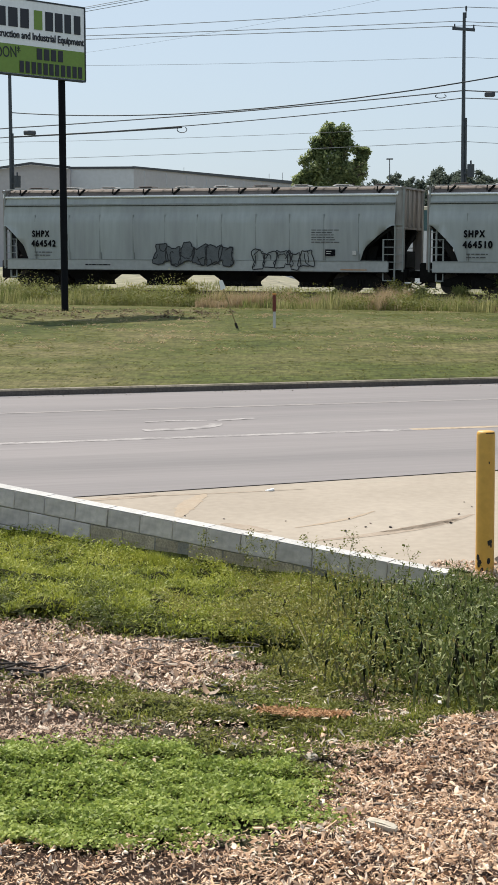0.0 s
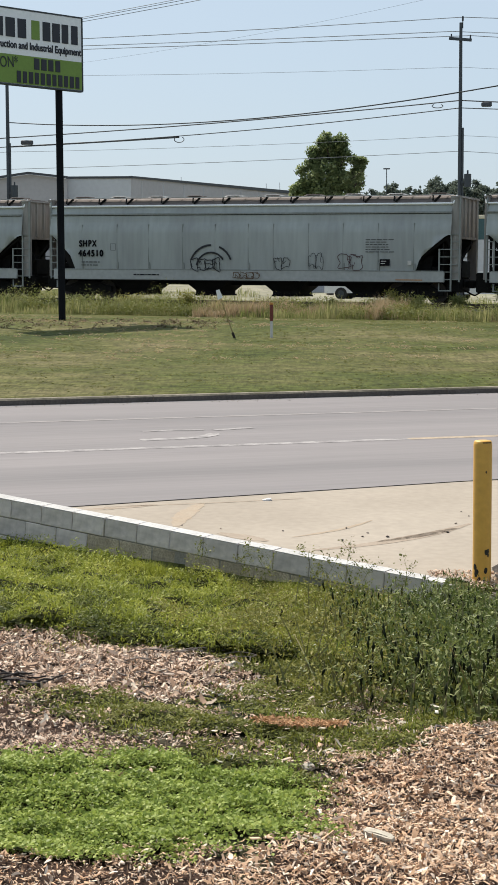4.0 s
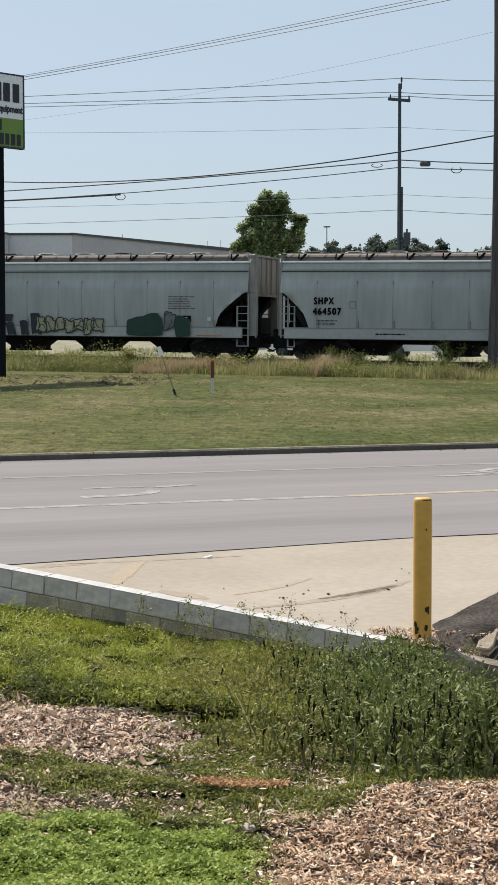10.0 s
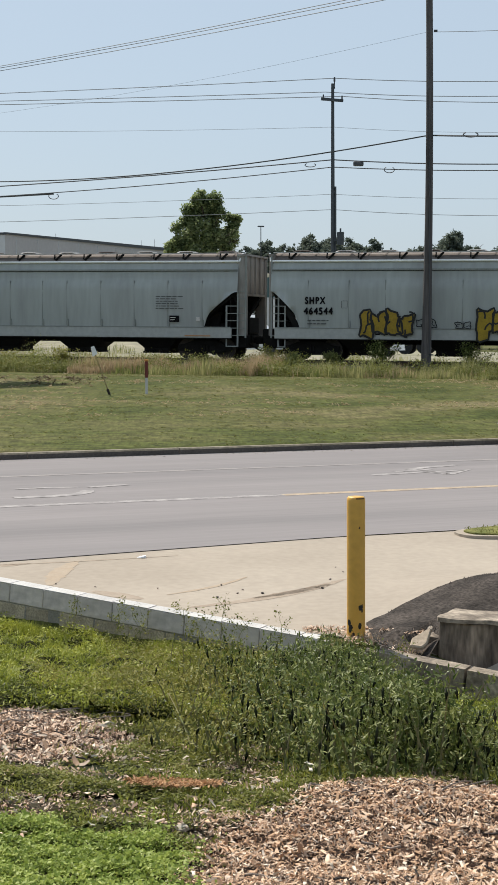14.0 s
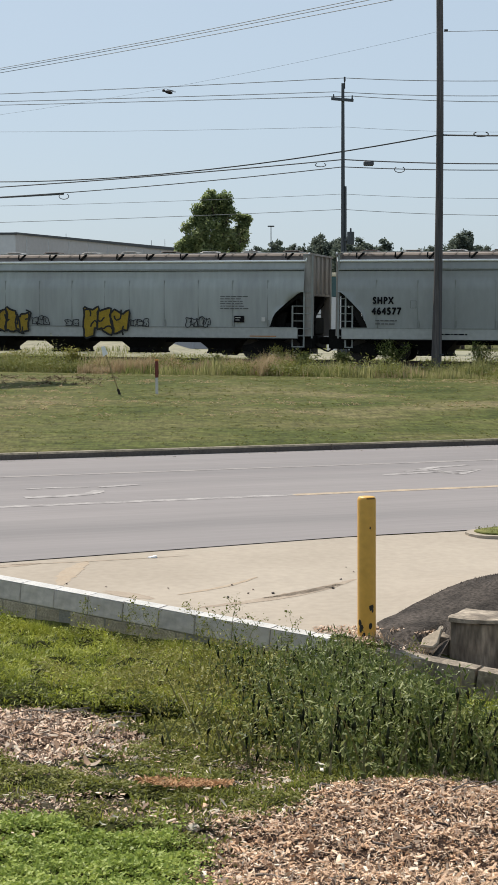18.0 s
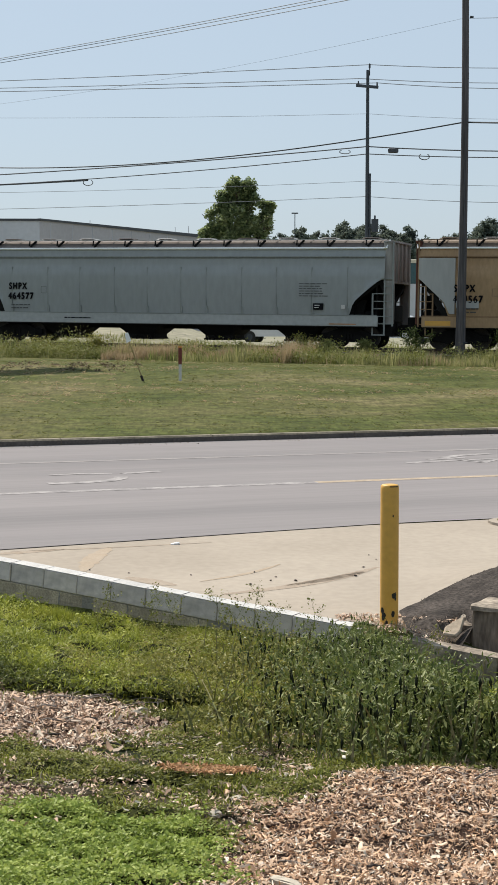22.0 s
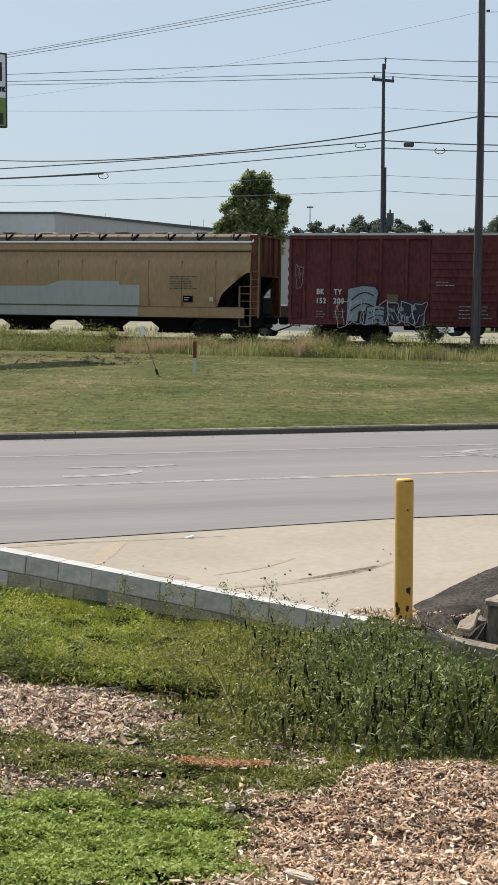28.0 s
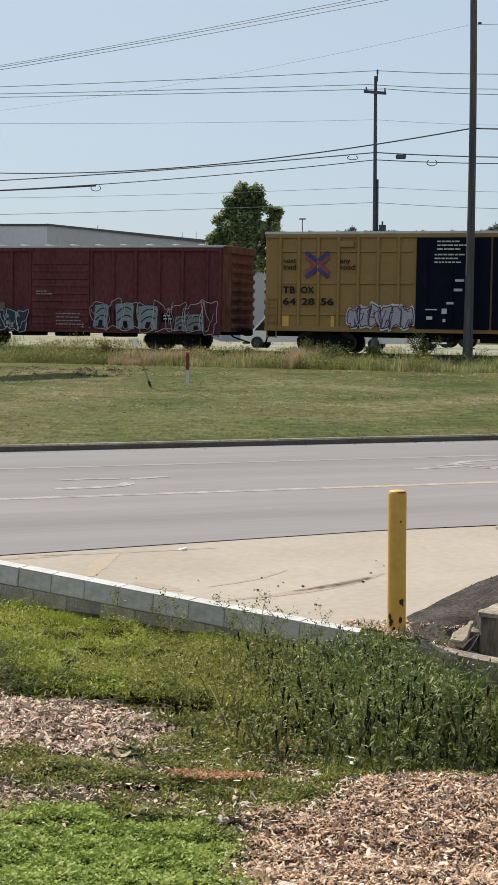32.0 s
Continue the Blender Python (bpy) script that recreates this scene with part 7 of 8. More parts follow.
# beds under the chips
def bed(name, poly, label, mat=M_BARKBED, lift=0.006):
    xs, ys = [p[0] for p in poly], [p[1] for p in poly]
    nx = int((max(xs) - min(xs)) / 0.08)
    ny = int((max(ys) - min(ys)) / 0.08)
    X, Y = np.meshgrid(np.linspace(min(xs), max(xs), nx), np.linspace(min(ys), max(ys), ny))
    cx, cy = (X[:-1, :-1] + X[1:, 1:]).ravel() / 2, (Y[:-1, :-1] + Y[1:, 1:]).ravel() / 2
    keep = wob_in(poly, 3, 0.1)(cx, cy)
    vs = [(a, b, bank_z(a, b) + lift) for a, b in zip(X.ravel(), Y.ravel())]
    fs = []
    for k in np.nonzero(keep)[0]:
        j, i = divmod(int(k), nx - 1)
        q = j * nx + i
        fs.append((q, q + 1, q + nx + 1, q + nx))
    tagged(link_mesh(name, vs, fs, mat, smooth=True), label, "mulch", kind="structure")


bed("mulch_bed", HEAP, "brown wood mulch heap on the bank")
bed("mulch_bed", MULCH_A, "weathered wood mulch on the bank")
bed("mulch_bed", MULCH_B, "weathered wood mulch on the bank")
bed("mulch_bed", MULCH_C, "weathered wood mulch on the bank")
chips("wood_chips", 125000, -0.4, 3.4, 5.0, 10.4, in_heap, M_CHIP, "reddish brown shredded wood chips in a heap", 0.006, 0.095, RS)
chips("pale_wood_chips", 700, -3.6, 3.4, 5.0, 12.0, lambda x, y: in_heap(x, y) | in_a(x, y) | in_b(x, y), M_STONECHIP, "large pale split wood chips on the mulch", 0.04, 0.12, RS)
chips("wood_chips", 32000, -4.2, 0, 9.1, 12.4, in_a, M_CHIPGREY, "weathered pale wood chips", 0.010, 0.14, RS)
chips("wood_chips", 17000, -3.6, -0.2, 7.0, 9.4, in_b, M_CHIPGREY, "weathered pale wood chips", 0.010, 0.09, RS)
chips("wood_chips", 14000, -2.6, 0.1, 5.0, 6.2, in_c, M_CHIP, "brown wood chips", 0.008, 0.07, RS)
chips("wood_chips", 17000, -1.5, 1.7, 7.3, 10.8, lambda x, y: ~in_cl(x, y) & (wobble(x, y, 1.7, 31, 1.0) > -0.08), M_CHIPGREY, "scattered wood chips among the grass", 0.012, 0.08, RS)
chips("pale_wood_chips", 500, -1.3, 1.5, 7.6, 10.0, lambda x, y: ~in_heap(x, y) & (wobble(x, y, 2.1, 35, 1.0) > 0.12), M_STONECHIP, "pale chips lying on the low weeds", 0.02, 0.10, RS, 0.055)

# clover patch and creeping weeds: leaves over a lumpy sheet, dark in place of shade
def grain(x, y, f, seed):
    """Smooth noise from 0 to 1, f lumps to the metre."""
    x, y = np.asarray(x) * f + 500, np.asarray(y) * f + 500
    tab = np.random.RandomState(seed).uniform(0, 1, (256, 256))
    i, j = np.floor(x).astype(int), np.floor(y).astype(int)
    u, v = x - i, y - j
    u, v = u * u * (3 - 2 * u), v * v * (3 - 2 * v)
    g = lambda a, b: tab[a % 256, b % 256]
    return (g(i, j) * (1 - u) + g(i + 1, j) * u) * (1 - v) + (g(i, j + 1) * (1 - u) + g(i + 1, j + 1) * u) * v


M_MAT = material("leaf_gap_shade", (0.045, 0.05, 0.014), 0.95, 0.4, 6, 40, 0.6, other=(0.02, 0.022, 0.008), spec=0.05)


def lumps(x, y, seed, f, deep):
    """Height of the growth: rounded tufts of two sizes."""
    h = 0.55 * grain(x, y, f, seed) + 0.3 * grain(x, y, f * 2.3, seed + 1) + 0.25 * grain(x, y, f * 0.35, seed + 2)
    return deep * np.clip((h - 0.28) / 0.55, 0.04, 1.15)


def mat_of_leaves(name, n, x0, x1, y0, y1, test, seed, f, deep, lmin, lmax, mat, label, flat=0.35, aspect=0.6, under=True, thin=0.0):
    rs = np.random.RandomState(seed)
    x, y = rs.uniform(x0, x1, n), rs.uniform(y0, y1, n)
    k = test(x, y)
    x, y = x[k], y[k]
    h = lumps(x, y, seed, f, deep)
    if thin:
        k = h > deep * thin * rs.uniform(0.4, 1.3, len(h))
        x, y, h = x[k], y[k], h[k]
    z = np.array([bank_z(a, b) for a, b in zip(x, y)]) + h * rs.uniform(0.55, 1.08, len(x))
    v, t = leaves(np.stack([x, y, z], 1), rs.uniform(lmin, lmax, len(x)), rs, flat, aspect)
    tri_mesh(name, v, t, mat, label, "ground cover")
    # dark lumpy sheet added below the leaves; its colour is the gap shade
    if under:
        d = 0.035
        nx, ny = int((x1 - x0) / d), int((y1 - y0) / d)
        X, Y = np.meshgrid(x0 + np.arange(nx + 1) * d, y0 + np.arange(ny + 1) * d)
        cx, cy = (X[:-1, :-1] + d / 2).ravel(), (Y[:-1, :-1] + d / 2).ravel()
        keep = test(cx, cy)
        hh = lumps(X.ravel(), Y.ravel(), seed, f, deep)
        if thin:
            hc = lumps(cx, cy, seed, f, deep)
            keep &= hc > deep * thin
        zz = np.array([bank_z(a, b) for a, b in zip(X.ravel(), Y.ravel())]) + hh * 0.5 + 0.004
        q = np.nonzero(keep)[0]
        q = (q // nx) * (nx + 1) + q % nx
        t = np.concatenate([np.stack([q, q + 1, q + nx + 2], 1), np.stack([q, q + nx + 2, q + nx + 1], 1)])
        tri_mesh("gap_shade_sheet", np.stack([X.ravel(), Y.ravel(), zz], 1), t, M_MAT, "dark sheet added under the leaves to paint their shade", "ground cover")


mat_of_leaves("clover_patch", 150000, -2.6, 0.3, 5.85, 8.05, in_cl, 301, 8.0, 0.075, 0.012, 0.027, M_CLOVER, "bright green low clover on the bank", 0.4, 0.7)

# low growth wherever there is no mulch
open_ground = lambda x, y: ~in_heap(x, y) & ~in_a(x, y) & ~in_b(x, y) & ~in_c(x, y) & ~in_cl(x, y)
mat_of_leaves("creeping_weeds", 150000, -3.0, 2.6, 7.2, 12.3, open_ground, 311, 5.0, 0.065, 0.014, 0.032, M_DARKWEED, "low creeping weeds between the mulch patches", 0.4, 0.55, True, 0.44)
c = scatter(5200, -3.2, 3.0, 5.6, 12.6, RS, lambda x, y: open_ground(x, y) & (grain(x, y, 2.2, 20) > 0.42), bank_z)
p = tufts(c, 7, 0.03, RS)
v, t = blades(p, np.repeat(RS.uniform(0.03, 0.10, len(c)), 7) * RS.uniform(0.6, 1.2, len(p)), RS.uniform(0.003, 0.007, len(p)), 1.1, RS)
tri_mesh("low_grass", v, t, M_GRASS, "short grass between the mulch patches", "grass")
p = scatter(5000, -2.4, 0.2, 7.2, 12.0, RS, lambda x, y: (in_a(x, y) | in_b(x, y)) & (wobble(x, y, 1.6, 44, 1) > 0.22), bank_z)
v, t = blades(p, RS.uniform(0.02, 0.08, len(p)), RS.uniform(0.004, 0.008, len(p)), 0.9, RS)
tri_mesh("low_grass", v, t, M_GRASS, "sparse grass growing through the mulch", "grass")


# rough grass under the wall
def under_wall(x, y):
    return (y < wall_y(0) + (0 - x) * 0.524 - 0.06) & (y > 11.5 + 0.3 * np.maximum(0, -x - 0.5) + wobble(x, y, 1.2, 60, 0.5)) & open_ground(x, y)


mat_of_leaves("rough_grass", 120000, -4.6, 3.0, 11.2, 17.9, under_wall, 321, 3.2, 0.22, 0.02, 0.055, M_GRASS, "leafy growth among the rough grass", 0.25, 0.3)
c = scatter(4800, -4.6, 3.4, 11.0, 17.9, RS, under_wall, bank_z)
hl = lumps(c[:, 0], c[:, 1], 321, 3.2, 1.0)
c, hl = c[hl > 0.12], hl[hl > 0.12]
hc = (0.05 + 0.20 * hl) * RS.uniform(0.6, 1.15, len(c))
p = tufts(c, 13, 0.03, RS)
hh = np.repeat(hc, 13) * RS.uniform(0.5, 1.25, len(p))
v, t = blades(p, hh, RS.uniform(0.006, 0.012, len(p)), 1.3, RS)
tri_mesh("rough_grass", v, t, M_GRASS, "rough sunlit grass below the block wall", "grass")
mat_of_leaves("wall_weeds", 90000, -4.6, 1.8, 14.0, 17.95, lambda x, y: (y < wall_y(0) - x * 0.524 - 0.04) & (y > wall_y(0) - x * 0.524 - 0.5), 371, 3.0, 0.24, 0.018, 0.045, M_GRASS, "leafy weeds lapping the foot of the block wall", 0.3, 0.35, True, 0.3)
# taller tufts lapping the foot of the wall unevenly
c = scatter(60000, -4.6, 1.7, 14.0, 17.9, RS, lambda x, y: (y < wall_y(0) - x * 0.524 - 0.03) & (y > wall_y(0) - x * 0.524 - 0.42), bank_z)[:3200]
tall = grain(c[:, 0], c[:, 1], 2.6, 331)
c, tall = c[tall > 0.3], tall[tall > 0.3]
p = tufts(c, 9, 0.03, RS)
v, t = blades(p, np.repeat(0.06 + 0.22 * (tall - 0.25) + 0.03 * np.clip(c[:, 0] + 2.2, 0, 2.5), 9) * RS.uniform(0.6, 1.2, len(p)), RS.uniform(0.005, 0.009, len(p)), 0.9, RS)
tri_mesh("rough_grass", v, t, M_GRASS, "taller grass along the foot of the block wall", "grass")
mat_of_leaves("olive_weeds", 70000, -1.8, 2.2, 11.2, 16.6, lambda x, y: under_wall(x, y) & (x + 1.6 * (grain(x, y, 1.1, 75) - 0.5) > -0.55), 341, 3.4, 0.30, 0.018, 0.042, M_OLIVE, "olive-green weeds below the block wall", 0.3, 0.38, True, 0.2)
mat_of_leaves("dark_weeds", 75000, -4.5, 2.2, 11.0, 14.2, lambda x, y: under_wall(x, y) & (y + 2.4 * (grain(x, y, 1.2, 77) - 0.5) < 13.2), 351, 4.0, 0.17, 0.018, 0.042, M_DEEP, "dark green weeds at the mulch edge", 0.4, 0.5, True, 0.15)
mat_of_leaves("dark_weeds", 60000, -4.6, 1.5, 12.6, 17.9, lambda x, y: under_wall(x, y) & (grain(x, y, 2.3, 79) > 0.58), 361, 4.5, 0.2, 0.016, 0.036, M_DEEP, "leafy weed clumps in the rough grass", 0.4, 0.45, False)
p = scatter(2600, -1.6, 1.2, 15.4, 18.2, RS, lambda x, y: (y > wall_y(0) - x * 0.524 + 0.24) & (y < wall_y(0) - x * 0.524 + 0.36 + 0.5 * np.abs(wobble(x, y, 2.5, 81, 1.0))) & (wobble(x, y, 1.8, 82, 1.0) > -0.05), far_z, 0.026)
v, t = flakes(p, RS.uniform(0.01, 0.05, len(p)), RS, 0.3)
tri_mesh("dry_litter", v, t, M_CHARLEAF, "dark dry litter blown against the block wall", "litter")
# dry litter and dirt round the foot of the bollard
p = scatter(1500, 1.35, 2.5, 15.15, 15.85, RS, lambda x, y: (y > wall_y(1.58) + 0.2 - (x - 1.58) * 0.35) | (x > 1.7), far_z, 0.03)
v, t = flakes(p, RS.uniform(0.012, 0.06, len(p)), RS, 0.4)
tri_mesh("dry_litter", v, t, M_CHIPGREY, "dry leaves and dirt round the foot of the bollard", "litter")
p = scatter(700, 1.55, 2.5, 15.1, 15.5, RS, lambda x, y: wobble(x, y, 4, 5, 1) > 0, far_z, 0.0)
v, t = blades(p, RS.uniform(0.03, 0.12, len(p)), RS.uniform(0.004, 0.007, len(p)), 1.0, RS)
tri_mesh("dry_tuft", v, t, M_STRAW, "dry grass tufts beside the headwall", "grass")


# weed thicket at the wall's end
def thicket():
    rs = np.random.RandomState(21)
    n = 960
    x = rs.uniform(-0.3, 2.2, n)
    y = rs.uniform(8.65, 14.4, n)
    keep = (y > 8.7 + 1.4 * np.maximum(0, 0.95 - x)) & (y < wall_y(0) - 0.524 * x - 0.45) & (rs.uniform(0, 1, n) < np.clip(0.25 + 0.55 * x, 0.2, 1))
    x, y = x[keep], y[keep]
    stems_v, stems_t, lv, ps, ls, pv, pods, buds = [], [], [], [], [], [], [], []
    base = 0
    for a, b in zip(x, y):
        z0 = bank_z(a, b)
        h = float(np.clip(rs.uniform(0.32, 0.62) * (0.62 + 0.30 * min(a, 1.5)) * min(1.0, max(0.3, (2.35 - a) / 0.75)), 0.16, 0.72))
        lean = rs.normal(0, 0.13, 2)
        k = 6
        line = [np.array([a + lean[0] * (i / k) ** 1.5, b + lean[1] * (i / k) ** 1.5, z0 + h * i / k]) for i in range(k + 1)]
        for i in range(k):
            w = 0.006 * (1 - i / k) + 0.002
            p0, p1 = line[i], line[i + 1]
            stems_v += [p0 + [w, 0, 0], p0 - [w, 0, 0], p1 + [w * 0.8, 0, 0], p1 - [w * 0.8, 0, 0], p0 + [0, w, 0], p0 - [0, w, 0], p1 + [0, w, 0], p1 - [0, w, 0]]
            stems_t += [[base, base + 1, base + 2], [base + 1, base + 3, base + 2], [base + 4, base + 5, base + 6], [base + 5, base + 7, base + 6]]
            base += 8
        for _ in range(int(85 * h / 0.5)):
            q = rs.uniform(0.03, 1.0)
            i = min(k - 1, int(q * k))
            c = line[i] + (line[i + 1] - line[i]) * (q * k - i)
            r = 0.13 * (1.15 - q * 0.6)
            an = rs.uniform(0, 6.28)
            rr = r * rs.uniform(0.1, 1)
            ps.append(c + [rr * np.cos(an), rr * np.sin(an), rs.uniform(-0.02, 0.03)])
            ls.append(rs.uniform(0.025, 0.058))
        for _ in range(int(rs.poisson(2.6 if a > 0.45 else 0.25))):
            q = rs.uniform(0.45, 1.05)
            i = min(k - 1, int(q * k))
            c = line[i] + [rs.normal(0, 0.07), rs.normal(0, 0.07), rs.uniform(0, 0.05)]
            pods.append(c)
        for _ in range(int(rs.poisson(0.9))):
            buds.append(line[-1] + [rs.normal(0, 0.08), rs.normal(0, 0.08), rs.uniform(-0.12, 0.03)])
    tri_mesh("weed_stems", np.array(stems_v), np.array(stems_t), M_STEM, "thin stalks of a tall weed thicket", "weeds")
    ps, ls = np.array(ps), np.array(ls)
    k = ps[:, 0] + rs.normal(0, 0.25, len(ps)) < 0.62
    v, t = leaves(ps[~k], ls[~k] * 1.15, rs, 0.1, 0.30)
    tri_mesh("weed_thicket", v, t, M_WEED, "dense dark green weed thicket on the bank", "weeds")
    v, t = leaves(ps[k], ls[k] * 0.8, rs, 0.1, 0.34)
    tri_mesh("weed_thicket", v, t, M_OLIVE, "olive edge of the weed thicket", "weeds")
    pods = np.array(pods)
    m = len(pods)
    pl = rs.uniform(0.055, 0.12, m)
    v = []
    for c, l in zip(pods, pl):
        w = 0.0095
        dx, dy = rs.normal(0, 0.15, 2)
        v += [c + [0, 0, 0.004], c + [w, 0, -l * 0.35], c + [-w, 0, -l * 0.35], c + [0, w, -l * 0.4], c + [dx * l, dy * l, -l]]
    b = (np.arange(m) * 5)[:, None, None]
    f = np.array([[0, 1, 3], [0, 3, 2], [0, 2, 1], [4, 3, 1], [4, 2, 3], [4, 1, 2]])
    tri_mesh("seed_pods", np.array(v), (b + f[None]).reshape(-1, 3), M_POD, "dark drooping seed pods on the weeds", "weeds")
    buds = np.array(buds)
    v, t = leaves(buds, rs.uniform(0.012, 0.022, len(buds)), rs, 0.7, 0.9)
    tri_mesh("pale_buds", v, t, M_FLOWER, "small pale buds on the weeds", "weeds")


thicket()


def tall_weed(x, y, h, seed, label):
    """A sparse upright weed: stalk, side sprigs and small leaves."""
    rs = np.random.RandomState(seed)
    w = thing("tall_weed", pose(x, y, bank_z(x, y)), label, "weed", "tall weeds by the wall")
    bm = bmesh.new()
    pts = [Vector((0.05 * math.sin(i * 0.7 + seed), 0.03 * i / 8, h * i / 8)) for i in range(9)]
    for p0, p1 in zip(pts, pts[1:]):
        rod(bm, p0, p1, 0.0024, 0.0018, 5)
    tips = []
    for i in range(3, 9):
        for _ in range(2):
            d = Vector((rs.normal(0, 1), rs.normal(0, 1), rs.uniform(0.5, 1.2))).normalized() * rs.uniform(0.08, 0.2)
            rod(bm, pts[i], pts[i] + d, 0.0014, 0.001, 4)
            tips += [pts[i] + d * k for k in (0.5, 0.75, 1.0)]
    tagged(part("stalk", bm, M_STEM, w), kind="stuff")
    pos = np.array([list(t) for t in tips for _ in range(5)]) + rs.normal(0, 0.02, (len(tips) * 5, 3))
    v, t = leaves(pos, rs.uniform(0.014, 0.036, len(pos)), rs, 0.3, 0.6)
    tagged(tri_mesh("foliage", v, t, M_DARKWEED, parent=w), kind="stuff")


for i, (x, y, h) in enumerate(((0.25, 15.3, 0.7), (0.6, 15.2, 0.78), (0.42, 15.4, 0.62), (1.05, 15.05, 0.66), (-0.45, 15.9, 0.62), (-0.25, 15.85, 0.55), (1.75, 14.6, 0.62), (2.05, 14.3, 0.6), (0.75, 15.3, 0.62), (-0.9, 16.1, 0.5))):
    tall_weed(x, y, h * 0.82, 100 + i, "sparse tall weed standing before the block wall")

# rust-coloured needles, stones and sticks
p = scatter(4200, -0.25, 0.45, 8.3, 9.0, RS, lambda x, y: ((x - 0.08) / 0.25) ** 2 + ((y - 8.62) / 0.18) ** 2 < 1 + wobble(x, y, 6, 3, 0.5), bank_z, 0.075)
v, t = leaves(p, RS.uniform(0.014, 0.036, len(p)), RS, 0.6, 0.4)
tri_mesh("dead_clover", v, t, M_REDSOIL, "rust-coloured dead leaves on the bank", "dead leaves")
rr = random.Random(9)
spots = [(0.48, 8.72, 0.045), (0.64, 8.92, 0.05), (-0.36, 11.2, 0.07), (-0.5, 11.25, 0.05), (0.2, 8.1, 0.04), (0.33, 8.3, 0.035), (-0.15, 8.2, 0.035),
         (0.9, 9.35, 0.04), (1.3, 9.5, 0.045), (-0.75, 8.3, 0.03), (0.1, 7.75, 0.04), (0.75, 9.25, 0.035), (0.38, 8.6, 0.03), (-0.3, 7.95, 0.03)]
for i, (x, y, r) in enumerate(spots):
    stone(x, y, bank_z(x, y) + r * 0.3, r, 40 + i, M_STONE, "small pale stone on the mulch bank", 0.55, "stone")
for i in range(60):
    x, y = rr.uniform(-2.2, 0.0), rr.uniform(9.5, 12.1)
    if i > 38:
        x, y = rr.uniform(0.3, 2.4), rr.uniform(6.0, 9.2)
    l, a = rr.uniform(0.08, 0.30), rr.uniform(0, 3.14)
    z = bank_z(x, y) + 0.03
    bm = bmesh.new()
    pts = [Vector((l * (k / 4 - 0.5), 0.02 * math.sin(k * 1.7 + i), 0.012 * math.cos(k * 1.3 + i))) for k in range(5)]
    for p0, p1 in zip(pts, pts[1:]):
        rod(bm, p0, p1, 0.006, 0.005, 5)
    ob = part("stick", bm, M_STICK if i % 4 else M_CHAR)
    ob.matrix_world = pose(x, y, z, 0, rr.uniform(-8, 8), math.degrees(a))
    tagged(ob, "weathered stick lying on the mulch", "stick")
# curved twigs at the mulch edge and a pile of dark branches
for i, (cx, cy, n_, mat, lab) in enumerate(((-0.68, 11.55, 9, M_STICK, "pale curved twig on the mulch edge"), (-1.66, 9.76, 8, M_CHAR, "dark broken branch lying on the mulch"), (1.3, 8.3, 4, M_STICK, "pale twig on the chip heap"))):
    for k in range(n_):
        x, y = cx + rr.gauss(0, 0.22), cy + rr.gauss(0, 0.14)
        l, bend = rr.uniform(0.15, 0.42), rr.uniform(-0.06, 0.06)
        bm = bmesh.new()
        pts = [Vector((l * (j / 6 - 0.5), bend * math.sin(math.pi * j / 6), 0.012 * math.sin(j + k))) for j in range(7)]
        r = 0.008 if mat is M_CHAR else 0.0042
        rings = [[bm.verts.new(q + Vector((0, r * (1.1 - j * 0.07) * math.cos(a * math.pi / 3), r * (1.1 - j * 0.07) * math.sin(a * math.pi / 3)))) for a in range(6)] for j, q in enumerate(pts)]
        for p0, p1 in zip(rings, rings[1:]):
            for a in range(6):
                bm.faces.new((p0[a], p0[(a + 1) % 6], p1[(a + 1) % 6], p1[a]))
        bm.faces.new(rings[0][::-1])
        bm.faces.new(rings[-1])
        ob = part("twig", bm, mat)
        ob.matrix_world = pose(x, y, bank_z(x, y) + 0.045, 0, rr.uniform(-6, 6), rr.uniform(-35, 35))
        tagged(ob, lab, "twig")
for i, (x, y, l, w) in enumerate(((-1.75, 9.75, 0.30, 0.06), (-1.55, 9.66, 0.26, 0.05), (-1.68, 9.9, 0.22, 0.045), (0.35, 6.35, 0.0, 0))):
    if not l:
        bm = rough_box(-0.065, 0.065, -0.022, 0.022, 0, 0.02, 0.02, 5, 4)
        ob = part("pale_scrap", bm, M_STONE)
        ob.matrix_world = pose(x, y, bank_z(x, y) + 0.035, 8, 6, -35)
        tagged(ob, "pale split wood scrap on the mulch", "wood scrap")
        continue
    bm = rough_box(-l / 2, l / 2, -w / 2, w / 2, 0, 0.03, 0.012, i * 3, 3)
    ob = part("bark_slab", bm, M_CHAR)
    ob.matrix_world = pose(x, y, bank_z(x, y) + 0.01, 0, 3, 20 * i)
    tagged(ob, "dark slab of bark on the mulch", "bark")

# crumbs and dead leaves along the far kerb
n_ = 1400
al, so = RS.uniform(-8, 22, n_), np.abs(RS.normal(0, 0.18, n_))
k = grain(al, al * 0, 0.8, 83) > 0.45
al, sc = al[k], S_FAR - 0.12 - so[k]
x, y = RN.x * sc + RD.x * al, RN.y * sc + RD.y * al
v, t = flakes(np.stack([x, y, 0.268 + (sc - 19.33) * 0.0319 + 0.034], 1), RS.uniform(0.012, 0.05, len(x)), RS, 0.3)
tri_mesh("edge_litter", v, t, M_CHARLEAF, "crumbs and dead leaves along the far kerb", "litter")

